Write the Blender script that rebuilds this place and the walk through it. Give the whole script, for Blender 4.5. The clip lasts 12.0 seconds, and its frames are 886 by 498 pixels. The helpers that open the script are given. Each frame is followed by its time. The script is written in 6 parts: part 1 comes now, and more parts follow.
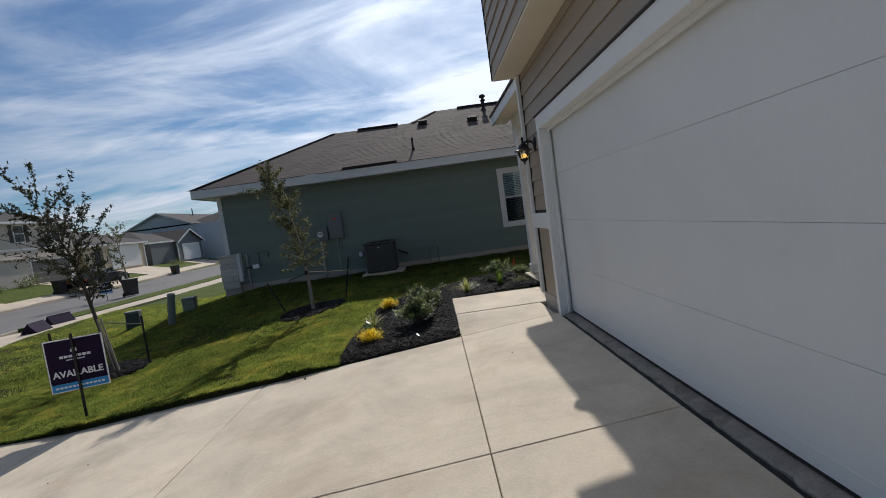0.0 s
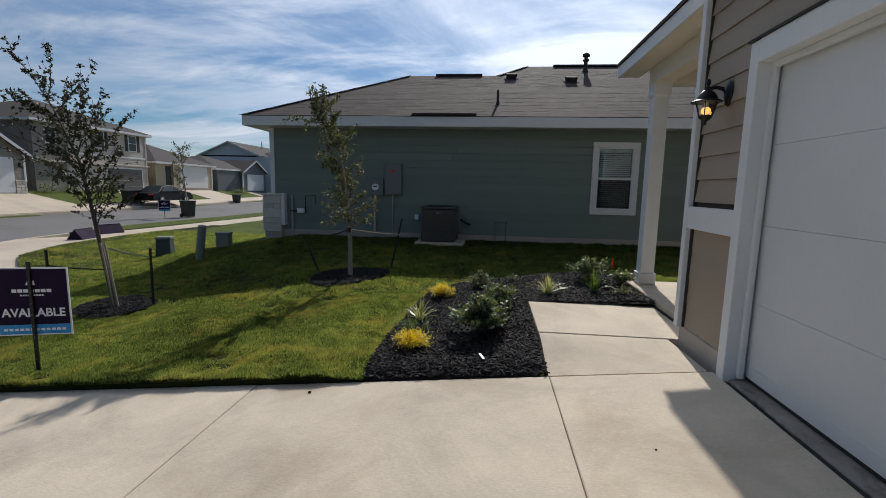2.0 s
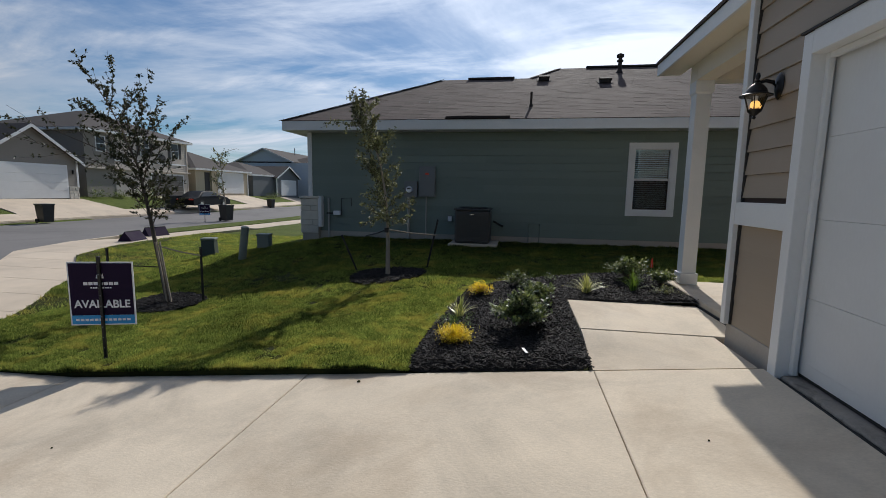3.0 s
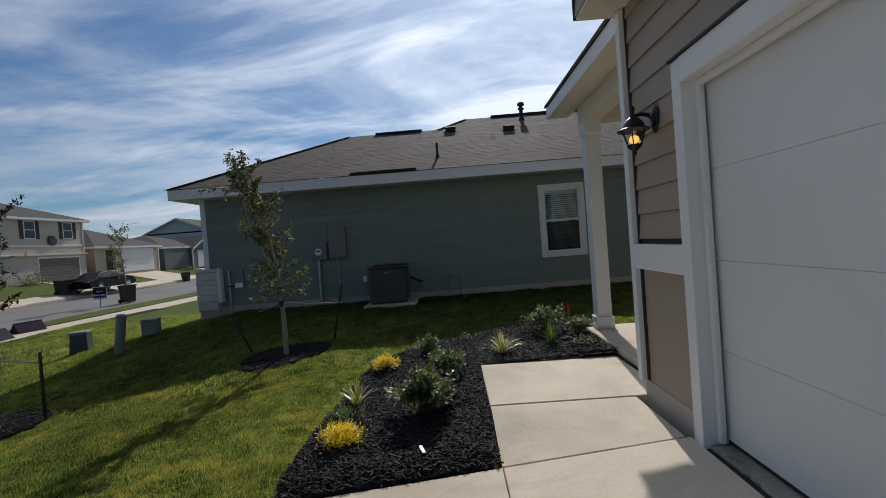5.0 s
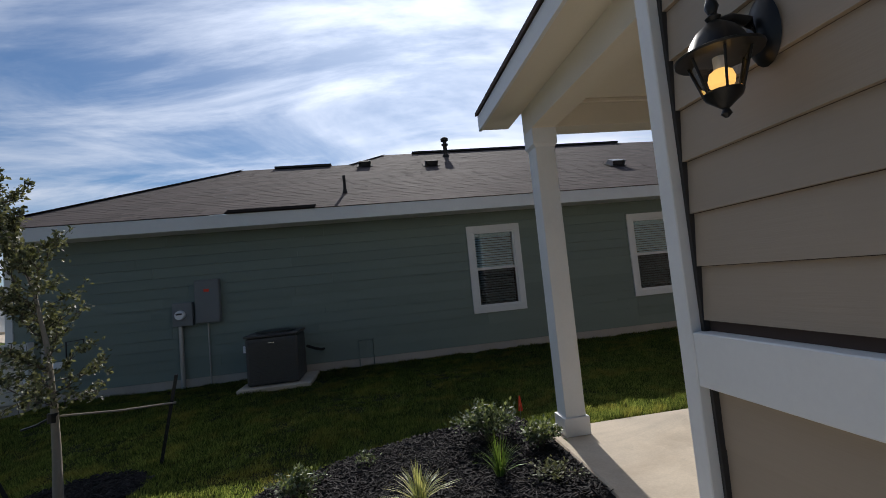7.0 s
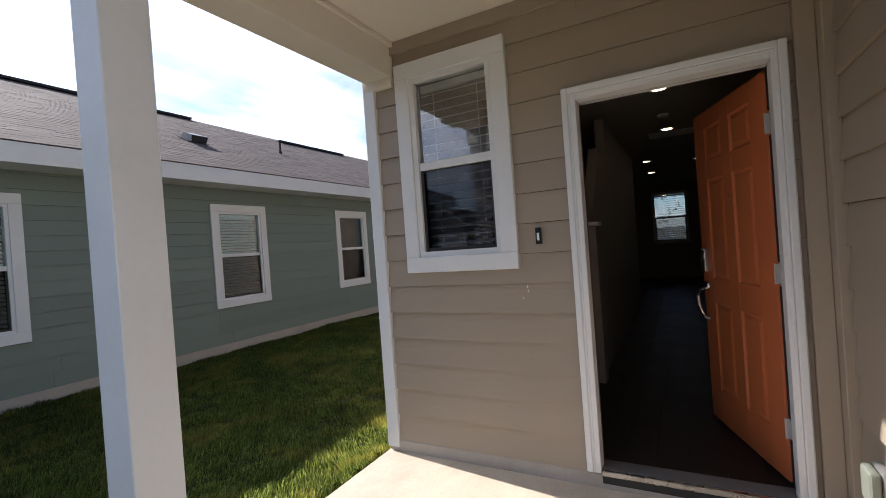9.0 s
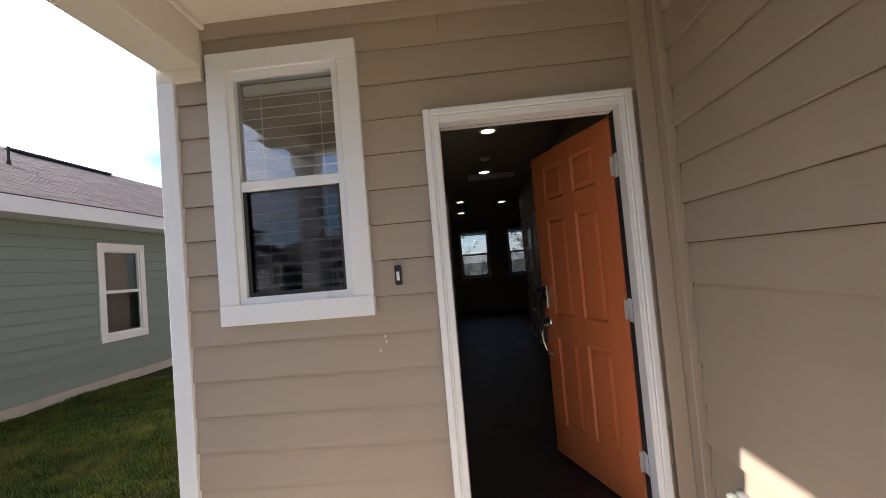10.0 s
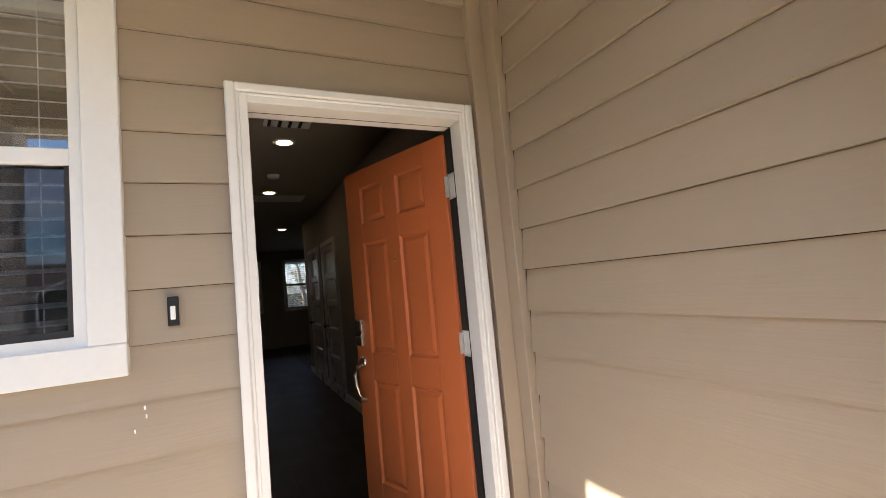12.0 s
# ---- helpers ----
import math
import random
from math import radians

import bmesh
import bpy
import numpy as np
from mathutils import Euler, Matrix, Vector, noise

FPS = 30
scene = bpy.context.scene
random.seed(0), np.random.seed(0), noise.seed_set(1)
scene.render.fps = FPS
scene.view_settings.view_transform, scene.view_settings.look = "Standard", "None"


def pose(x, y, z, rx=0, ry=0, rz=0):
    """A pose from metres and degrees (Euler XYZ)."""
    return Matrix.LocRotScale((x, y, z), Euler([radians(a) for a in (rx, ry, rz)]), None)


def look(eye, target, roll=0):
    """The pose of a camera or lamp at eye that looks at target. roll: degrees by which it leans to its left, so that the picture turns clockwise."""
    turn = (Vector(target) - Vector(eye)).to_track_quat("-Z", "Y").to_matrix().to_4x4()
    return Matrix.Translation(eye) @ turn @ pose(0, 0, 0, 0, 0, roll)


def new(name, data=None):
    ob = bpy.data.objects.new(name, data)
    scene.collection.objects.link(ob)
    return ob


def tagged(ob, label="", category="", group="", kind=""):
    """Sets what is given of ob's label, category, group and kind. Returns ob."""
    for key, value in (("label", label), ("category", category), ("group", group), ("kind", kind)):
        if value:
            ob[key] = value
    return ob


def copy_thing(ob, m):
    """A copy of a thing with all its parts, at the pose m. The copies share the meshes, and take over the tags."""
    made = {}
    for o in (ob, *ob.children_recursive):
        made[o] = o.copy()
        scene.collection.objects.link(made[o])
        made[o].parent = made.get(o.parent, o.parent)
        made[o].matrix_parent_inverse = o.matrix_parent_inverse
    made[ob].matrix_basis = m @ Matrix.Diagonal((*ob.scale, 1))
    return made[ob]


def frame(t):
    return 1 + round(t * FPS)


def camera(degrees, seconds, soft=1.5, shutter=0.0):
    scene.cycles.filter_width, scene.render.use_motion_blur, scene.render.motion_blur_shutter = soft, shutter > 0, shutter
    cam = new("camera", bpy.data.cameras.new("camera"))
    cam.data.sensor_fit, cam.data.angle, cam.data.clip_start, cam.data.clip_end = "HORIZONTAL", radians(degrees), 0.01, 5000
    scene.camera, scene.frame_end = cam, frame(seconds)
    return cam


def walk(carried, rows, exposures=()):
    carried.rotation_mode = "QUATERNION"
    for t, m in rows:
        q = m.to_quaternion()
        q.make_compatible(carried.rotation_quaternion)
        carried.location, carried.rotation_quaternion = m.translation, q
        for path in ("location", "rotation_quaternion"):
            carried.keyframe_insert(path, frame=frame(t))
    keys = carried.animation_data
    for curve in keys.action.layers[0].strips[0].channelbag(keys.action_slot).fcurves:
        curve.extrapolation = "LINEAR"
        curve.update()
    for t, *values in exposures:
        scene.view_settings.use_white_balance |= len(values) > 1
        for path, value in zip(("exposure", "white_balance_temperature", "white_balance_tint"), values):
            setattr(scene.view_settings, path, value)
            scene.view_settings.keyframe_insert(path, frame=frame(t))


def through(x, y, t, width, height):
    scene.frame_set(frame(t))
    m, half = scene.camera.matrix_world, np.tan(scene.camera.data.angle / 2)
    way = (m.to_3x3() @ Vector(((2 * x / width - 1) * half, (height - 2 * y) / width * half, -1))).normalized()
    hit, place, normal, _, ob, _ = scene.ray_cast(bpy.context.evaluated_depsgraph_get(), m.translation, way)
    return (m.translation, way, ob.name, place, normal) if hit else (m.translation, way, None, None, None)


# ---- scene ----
cam = camera(89.8, 12.0, soft=0.7)
PATH = [
    (0, (0.353, 1.366, 1.272), (0.385, 3.36, 1.127), -8.0),
    (0.5, (0.192, 2.018, 1.249), (0.355, 4.003, 1.063), -7.9),
    (1, (0.175, 2.566, 1.194), (0.442, 4.532, 0.945), -5.2),
    (1.5, (0.193, 2.96, 1.195), (0.562, 4.895, 0.844), -1.3),
    (2, (0.005, 3.239, 1.25), (-0.199, 5.21, 0.979), 1.3),
    (2.2, (-0.042, 3.269, 1.243), (-0.57, 5.181, 0.992), 2.6),
    (2.5, (-0.093, 3.252, 1.245), (-0.619, 5.165, 0.997), 2.0),
    (3, (-0.121, 3.117, 1.182), (-0.448, 5.074, 0.929), 1.0),
    (3.2, (-0.101, 3.073, 1.145), (-0.368, 5.033, 0.852), 0.7),
    (4.8, (0.281, 3.67, 1.284), (0.215, 5.667, 1.209), -3.7),
    (5, (0.295, 3.804, 1.282), (0.253, 5.803, 1.245), -4.4),
    (5.5, (0.414, 4.298, 1.322), (0.479, 6.296, 1.359), -4.4),
    (6, (0.557, 4.852, 1.376), (0.639, 6.848, 1.467), -4.8),
    (6.5, (0.587, 5.371, 1.404), (0.718, 7.362, 1.535), -5.5),
    (6.7, (0.597, 5.551, 1.403), (0.786, 7.537, 1.546), -5.6),
    (8.3, (1.069, 7.22, 1.41), (2.203, 8.868, 1.412), -5.0),
    (8.5, (1.147, 7.397, 1.419), (2.484, 8.884, 1.409), -5.1),
    (9, (1.264, 7.772, 1.452), (3.025, 8.72, 1.441), -4.2),
    (9.5, (1.437, 7.97, 1.458), (3.378, 8.448, 1.516), -4.1),
    (10, (1.64, 8.153, 1.492), (3.634, 8.275, 1.576), -4.9),
    (10.5, (1.797, 8.313, 1.516), (3.77, 8.006, 1.636), -5.3),
    (11, (1.937, 8.342, 1.522), (3.808, 7.649, 1.653), -5.5),
    (11.5, (2.075, 8.324, 1.477), (3.88, 7.48, 1.652), -5.9),
    (12, (2.117, 8.349, 1.488), (3.913, 7.482, 1.637), -5.3),
]
EXPOSURES = [(0.0, -0.53, 5980, 10), (3.2, -0.48, 5980, 10), (5.0, -0.63, 5960, 10), (6.7, -0.60, 5960, 11), (8.3, 0.46, 5950, 14), (9.0, 0.64, 5950, 15), (9.5, 1.08, 5950, 16), (10.0, 1.26, 6200, 17), (10.5, 1.56, 6450, 17), (11.0, 2.02, 6500, 16), (12.0, 2.10, 6550, 16)]
walk(cam, [(t, look(eye, target, roll)) for t, eye, target, roll in PATH], EXPOSURES)

# ---- light ----
SUN_AZ, SUN_EL = 7.7, 37.6
sun_dir = Vector((math.sin(radians(SUN_AZ)) * math.cos(radians(SUN_EL)), math.cos(radians(SUN_AZ)) * math.cos(radians(SUN_EL)), math.sin(radians(SUN_EL))))
sun = new("sun", bpy.data.lights.new("sun", "SUN"))
sun.data.energy, sun.data.angle, sun.data.color = 5.0, radians(0.6), (1.0, 0.915, 0.79)
sun.matrix_world = look(sun_dir * 50, (0, 0, 0))

world = bpy.data.worlds.new("sky")
scene.world = world
world.use_nodes = True
wt = world.node_tree
wt.nodes.clear()


def node(tree, kind, **vals):
    n = tree.nodes.new(kind)
    for k, v in vals.items():
        n.inputs[k.replace("_", " ")].default_value = v
    return n


w_out = wt.nodes.new("ShaderNodeOutputWorld")
w_bg = wt.nodes.new("ShaderNodeBackground")
w_bg.inputs["Strength"].default_value = 0.074
w_sky = wt.nodes.new("ShaderNodeTexSky")
w_sky.sky_type = "NISHITA"
w_sky.sun_disc = False
w_sky.sun_elevation, w_sky.sun_rotation = radians(SUN_EL), radians(SUN_AZ)
w_sky.air_density, w_sky.dust_density, w_sky.ozone_density = 1.25, 0.25, 4.0
w_co = wt.nodes.new("ShaderNodeTexCoord")
w_sep = wt.nodes.new("ShaderNodeSeparateXYZ")
wt.links.new(w_co.outputs["Generated"], w_sep.inputs[0])
w_max = wt.nodes.new("ShaderNodeMath")
w_max.operation = "MAXIMUM"
w_max.inputs[1].default_value = 0.04
wt.links.new(w_sep.outputs["Z"], w_max.inputs[0])
w_add = wt.nodes.new("ShaderNodeMath")
w_add.operation = "ADD"
w_add.inputs[1].default_value = 0.12
wt.links.new(w_max.outputs[0], w_add.inputs[0])
w_div = wt.nodes.new("ShaderNodeVectorMath")
w_div.operation = "DIVIDE"
w_com = wt.nodes.new("ShaderNodeCombineXYZ")
for i in range(3):
    wt.links.new(w_add.outputs[0], w_com.inputs[i])
wt.links.new(w_co.outputs["Generated"], w_div.inputs[0])
wt.links.new(w_com.outputs[0], w_div.inputs[1])


def cloud_layer(scale, rot, stretch, lo, hi, detail, seed):
    m = wt.nodes.new("ShaderNodeMapping")
    m.inputs["Rotation"].default_value = (0, 0, radians(rot))
    m.inputs["Scale"].default_value = (stretch, 1, 0.0)
    m.inputs["Location"].default_value = (seed, seed * 0.7, 0)
    n = node(wt, "ShaderNodeTexNoise", Scale=scale, Detail=detail, Roughness=0.6, Distortion=0.5)
    r = wt.nodes.new("ShaderNodeMapRange")
    r.inputs["From Min"].default_value, r.inputs["From Max"].default_value = lo, hi
    r.interpolation_type = "SMOOTHSTEP"
    wt.links.new(w_div.outputs[0], m.inputs[0])
    wt.links.new(m.outputs[0], n.inputs["Vector"])
    wt.links.new(n.outputs[0], r.inputs[0])
    return r.outputs[0]


def wmath(op, a, b):
    m = wt.nodes.new("ShaderNodeMath")
    m.operation = op
    for i, v in enumerate((a, b)):
        if isinstance(v, (int, float)):
            m.inputs[i].default_value = v
        else:
            wt.links.new(v, m.inputs[i])
    m.inputs[2].default_value = 0.5
    return m.outputs[0]


streaks = cloud_layer(1.7, 32, 0.4, 0.43, 0.69, 10, 3.1)
banks = cloud_layer(0.7, 14, 0.7, 0.40, 0.62, 8, 7.4)
# thin cloud glows towards the sun
w_dot = wt.nodes.new("ShaderNodeVectorMath")
w_dot.operation = "DOT_PRODUCT"
w_dot.inputs[1].default_value = sun_dir
wt.links.new(w_co.outputs["Generated"], w_dot.inputs[0])
near_sun = wmath("POWER", wmath("MAXIMUM", w_dot.outputs["Value"], 0.0), 10.0)
forward = wmath("POWER", wmath("MAXIMUM", wmath("MULTIPLY_ADD", w_dot.outputs["Value"], 0.5), 0.0), 2.6)
glow = wmath("ADD", wmath("MULTIPLY", near_sun, 5.0), wmath("ADD", wmath("MULTIPLY", forward, 17.8), 1.8))
veil = wmath("ADD", wmath("MULTIPLY", near_sun, 0.38), 0.02)
cover = wmath("MINIMUM", wmath("ADD", veil, wmath("ADD", wmath("MULTIPLY", streaks, 0.58), wmath("MULTIPLY", banks, 0.55))), 0.97)
w_white = wt.nodes.new("ShaderNodeCombineXYZ")
for i, k in enumerate((0.97, 1.0, 1.06)):
    wt.links.new(wmath("MULTIPLY", glow, k), w_white.inputs[i])
w_mix = wt.nodes.new("ShaderNodeMix")
w_mix.data_type = "RGBA"
wt.links.new(cover, w_mix.inputs["Factor"])
w_blue = wt.nodes.new("ShaderNodeVectorMath")
w_blue.operation = "MULTIPLY"
w_blue.inputs[1].default_value = (0.78, 1.0, 1.18)
wt.links.new(w_sky.outputs[0], w_blue.inputs[0])
wt.links.new(w_blue.outputs[0], w_mix.inputs["A"])
wt.links.new(w_white.outputs[0], w_mix.inputs["B"])
wt.links.new(w_mix.outputs["Result"], w_bg.inputs["Color"])
wt.links.new(w_bg.outputs[0], w_out.inputs[0])

# ---- materials ----


def material(name, color, rough=0.6, var=0.12, scale=2.0, fine=60.0, bump=0.15, dist=0.002, metal=0.0, rand=0.0, island=0.0,
             grain=None, tint=None, spec=0.5, coat=0.0, stain=0.0, patch=None):
    """Colour varied at two scales, by object or by island, with fine relief. grain: scales of the relief along x, y, z."""
    m = bpy.data.materials.new(name)
    m.use_nodes = True
    t = m.node_tree
    b = t.nodes["Principled BSDF"]
    b.inputs["Roughness"].default_value, b.inputs["Metallic"].default_value = rough, metal
    b.inputs["Specular IOR Level"].default_value, b.inputs["Coat Weight"].default_value = spec, coat
    geo = t.nodes.new("ShaderNodeNewGeometry")
    pos = geo.outputs["Position"]
    big = node(t, "ShaderNodeTexNoise", Scale=scale, Detail=5.0, Roughness=0.6)
    small = node(t, "ShaderNodeTexNoise", Scale=fine, Detail=4.0, Roughness=0.65)
    t.links.new(pos, big.inputs["Vector"])
    if grain:
        mp = t.nodes.new("ShaderNodeMapping")
        mp.inputs["Scale"].default_value = grain
        t.links.new(pos, mp.inputs[0])
        t.links.new(mp.outputs[0], small.inputs["Vector"])
    else:
        t.links.new(pos, small.inputs["Vector"])

    def mth(op, a, c):
        q = t.nodes.new("ShaderNodeMath")
        q.operation = op
        for i, v in enumerate((a, c)):
            if isinstance(v, (int, float)):
                q.inputs[i].default_value = v
            else:
                t.links.new(v, q.inputs[i])
        return q.outputs[0]

    f = mth("ADD", mth("MULTIPLY", mth("SUBTRACT", big.outputs[0], 0.5), 2.2 * var), mth("MULTIPLY", mth("SUBTRACT", small.outputs[0], 0.5), 1.4 * var))
    if rand:
        oi = t.nodes.new("ShaderNodeObjectInfo")
        f = mth("ADD", f, mth("MULTIPLY", mth("SUBTRACT", oi.outputs["Random"], 0.5), 2 * rand))
    if island:
        f = mth("ADD", f, mth("MULTIPLY", mth("SUBTRACT", geo.outputs["Random Per Island"], 0.5), 2 * island))
    f = mth("ADD", f, 1.0)
    if stain:
        st = node(t, "ShaderNodeTexNoise", Scale=scale * 0.35, Detail=8.0, Roughness=0.7, Distortion=0.8)
        t.links.new(pos, st.inputs["Vector"])
        sr = t.nodes.new("ShaderNodeMapRange")
        sr.inputs["From Min"].default_value, sr.inputs["From Max"].default_value = 0.48, 0.7
        t.links.new(st.outputs[0], sr.inputs[0])
        f = mth("SUBTRACT", f, mth("MULTIPLY", sr.outputs[0], stain))
    mul = t.nodes.new("ShaderNodeVectorMath")
    mul.operation = "SCALE"
    t.links.new(f, mul.inputs["Scale"])
    if tint:
        mx = t.nodes.new("ShaderNodeMix")
        mx.data_type = "RGBA"
        mx.inputs["A"].default_value, mx.inputs["B"].default_value = (*color, 1), (*tint, 1)
        if island:
            t.links.new(geo.outputs["Random Per Island"], mx.inputs["Factor"])
        else:
            t.links.new(big.outputs[0], mx.inputs["Factor"])
        t.links.new(mx.outputs["Result"], mul.inputs[0])
    else:
        mul.inputs[0].default_value = color
    last = mul.outputs[0]
    if patch:
        # blotches of another colour: (colour, scale, from, to, share)
        pn = node(t, "ShaderNodeTexNoise", Scale=patch[1], Detail=7.0, Roughness=0.68, Distortion=0.6)
        t.links.new(pos, pn.inputs["Vector"])
        pr = t.nodes.new("ShaderNodeMapRange")
        pr.inputs["From Min"].default_value, pr.inputs["From Max"].default_value = patch[2], patch[3]
        t.links.new(pn.outputs[0], pr.inputs[0])
        pm = t.nodes.new("ShaderNodeMix")
        pm.data_type = "RGBA"
        t.links.new(mth("MULTIPLY", pr.outputs[0], patch[4]), pm.inputs["Factor"])
        t.links.new(last, pm.inputs["A"])
        pm.inputs["B"].default_value = (*patch[0], 1)
        last = pm.outputs["Result"]
    t.links.new(last, b.inputs["Base Color"])
    if bump:
        bp = node(t, "ShaderNodeBump", Strength=bump, Distance=dist)
        t.links.new(small.outputs[0], bp.inputs["Height"])
        t.links.new(bp.outputs[0], b.inputs["Normal"])
    rg = mth("ADD", mth("MULTIPLY", mth("SUBTRACT", big.outputs[0], 0.5), 0.25), rough)
    t.links.new(rg, b.inputs["Roughness"])
    return m


def glass(name, gloss=0.1, color=(1, 1, 1)):
    m = bpy.data.materials.new(name)
    m.use_nodes = True
    t = m.node_tree
    t.nodes.clear()
    out = t.nodes.new("ShaderNodeOutputMaterial")
    tr = node(t, "ShaderNodeBsdfTransparent", Color=(*color, 1))
    gl = node(t, "ShaderNodeBsdfGlossy", Roughness=0.02)
    fr = node(t, "ShaderNodeFresnel", IOR=1.5)
    ad = t.nodes.new("ShaderNodeMath")
    ad.operation = "ADD"
    ad.inputs[1].default_value = gloss
    mx = t.nodes.new("ShaderNodeMixShader")
    t.links.new(fr.outputs[0], ad.inputs[0])
    t.links.new(ad.outputs[0], mx.inputs[0])
    t.links.new(tr.outputs[0], mx.inputs[1])
    t.links.new(gl.outputs[0], mx.inputs[2])
    t.links.new(mx.outputs[0], out.inputs[0])
    return m


def glowing(name, color, strength):
    m = bpy.data.materials.new(name)
    m.use_nodes = True
    b = m.node_tree.nodes["Principled BSDF"]
    b.inputs["Base Color"].default_value = (*color, 1)
    b.inputs["Emission Color"].default_value = (*color, 1)
    b.inputs["Emission Strength"].default_value = strength
    return m


def leafy(name, color, tint, rough=0.45, through=0.25, lit=1.6, var=0.2, scale=6.0, patch=None):
    """Leaves: colour by island, some light through them."""
    m = material(name, color, rough, var, scale, 90.0, 0.0, island=0.35, tint=tint, patch=patch)
    t = m.node_tree
    b = t.nodes["Principled BSDF"]
    out = t.nodes["Material Output"]
    tl = t.nodes.new("ShaderNodeBsdfTranslucent")
    br = t.nodes.new("ShaderNodeVectorMath")
    br.operation = "MULTIPLY"
    br.inputs[1].default_value = (lit * 1.08, lit, lit * 0.55)
    t.links.new(b.inputs["Base Color"].links[0].from_socket, br.inputs[0])
    t.links.new(br.outputs[0], tl.inputs["Color"])
    mx = t.nodes.new("ShaderNodeMixShader")
    mx.inputs[0].default_value = through
    t.links.new(b.outputs[0], mx.inputs[1])
    t.links.new(tl.outputs[0], mx.inputs[2])
    t.links.new(mx.outputs[0], out.inputs[0])
    return m


M_TAUPE = material("taupe_siding_paint", (0.345, 0.283, 0.216), 0.62, 0.07, 1.3, 30, 0.28, 0.003, rand=0.035, grain=(0.16, 0.16, 4))
M_GREEN = material("green_siding_paint", (0.175, 0.218, 0.192), 0.62, 0.08, 1.0, 30, 0.4, 0.004, rand=0.06, grain=(0.16, 0.16, 4))
M_DOORIN = material("grey_white_door_paint", (0.46, 0.44, 0.415), 0.3, 0.05, 2.5, 40, 0.1, 0.001)
M_WHITE = material("white_trim_paint", (0.73, 0.74, 0.74), 0.5, 0.05, 2.5, 40, 0.12, 0.0015, stain=0.05)
M_CREAM = material("cream_soffit_paint", (0.74, 0.69, 0.58), 0.6, 0.05, 1.8, 50, 0.1, 0.001, stain=0.05)
M_GARAGE = material("white_garage_door_paint", (0.69, 0.70, 0.70), 0.45, 0.05, 1.6, 45, 0.35, 0.002, grain=(1.2, 1.2, 0.35), stain=0.06)
M_CONCRETE = material("broom_finished_concrete", (0.615, 0.525, 0.405), 0.85, 0.25, 1.7, 75, 0.4, 0.004, rand=0.04, grain=(0.6, 1.0, 1.0), stain=0.28, patch=((0.40, 0.31, 0.215), 1.0, 0.48, 0.72, 0.7))
M_CURB = material("street_concrete", (0.57, 0.475, 0.365), 0.85, 0.14, 0.9, 60, 0.2, 0.003, rand=0.06, stain=0.2, patch=((0.42, 0.34, 0.26), 0.7, 0.5, 0.8, 0.5))
M_APRON = material("stained_threshold_concrete", (0.31, 0.275, 0.235), 0.9, 0.3, 4.0, 60, 0.6, 0.006, stain=0.45, patch=((0.12, 0.10, 0.085), 5.0, 0.5, 0.62, 0.6))
# dark brown behind the siding, put in so the lap gaps read as shade
M_BACKING = material("brown_lap_shade_backing", (0.07, 0.045, 0.034), 0.9, 0.1, 3, 60, 0.1, 0.001)
M_FOUND = material("foundation_concrete", (0.42, 0.38, 0.33), 0.9, 0.15, 2.0, 50, 0.4, 0.004, stain=0.15)
M_ASPHALT = material("worn_asphalt", (0.17, 0.16, 0.155), 0.9, 0.2, 0.5, 60, 0.5, 0.006, stain=0.3)
M_SOIL = material("lawn_soil_and_thatch", (0.020, 0.026, 0.008), 0.95, 0.35, 1.4, 90, 0.7, 0.02, tint=(0.05, 0.055, 0.016), patch=((0.085, 0.07, 0.022), 1.6, 0.5, 0.75, 0.6), spec=0.1)
M_FARLAWN = material("distant_lawn_grass", (0.085, 0.12, 0.024), 0.9, 0.4, 2.0, 30, 1.0, 0.05, tint=(0.12, 0.14, 0.035), spec=0.1)
M_MULCHBED = material("dark_mulch_bed", (0.010, 0.008, 0.008), 0.9, 0.4, 8, 120, 0.8, 0.02)
M_CHIP = material("dyed_black_mulch_chip", (0.008, 0.007, 0.007), 0.75, 0.3, 10, 150, 0.3, 0.002, island=0.6, tint=(0.028, 0.0235, 0.023), spec=0.28)
M_SHINGLE = material("brown_grey_asphalt_shingle", (0.102, 0.076, 0.067), 0.92, 0.22, 3.5, 55, 0.4, 0.003, rand=0.07, island=0.2, stain=0.12, spec=0.3)
M_DARKROOF = material("dark_brown_shingle", (0.05, 0.041, 0.038), 0.9, 0.2, 2, 25, 0.3, 0.005, rand=0.1)
M_BLACK = material("satin_black_metal", (0.012, 0.012, 0.013), 0.38, 0.15, 9, 80, 0.1, 0.001, metal=0.3)
M_DARKGREY = material("dark_grey_gasket", (0.03, 0.028, 0.027), 0.7, 0.15, 9, 80, 0.1, 0.001)
M_DARKSILL = material("dull_grey_sill", (0.16, 0.155, 0.15), 0.5, 0.12, 6, 80, 0.1, 0.001)
M_GREY = material("grey_enamel_box", (0.17, 0.18, 0.19), 0.5, 0.08, 5, 60, 0.08, 0.001)
M_AC = material("dark_brown_grey_enamel", (0.062, 0.058, 0.055), 0.5, 0.1, 5, 60, 0.08, 0.001)
M_STACK = material("dark_brown_roof_enamel", (0.04, 0.033, 0.03), 0.9, 0.1, 5, 60, 0.08, 0.001)
M_STEEL = material("brushed_nickel", (0.6, 0.58, 0.55), 0.28, 0.06, 9, 120, 0.05, 0.001, metal=1.0)
M_GALV = material("galvanised_pipe", (0.42, 0.42, 0.42), 0.45, 0.12, 9, 90, 0.1, 0.001, metal=0.7)
M_ORANGE = material("orange_door_paint", (0.56, 0.155, 0.055), 0.38, 0.06, 3, 70, 0.12, 0.001)
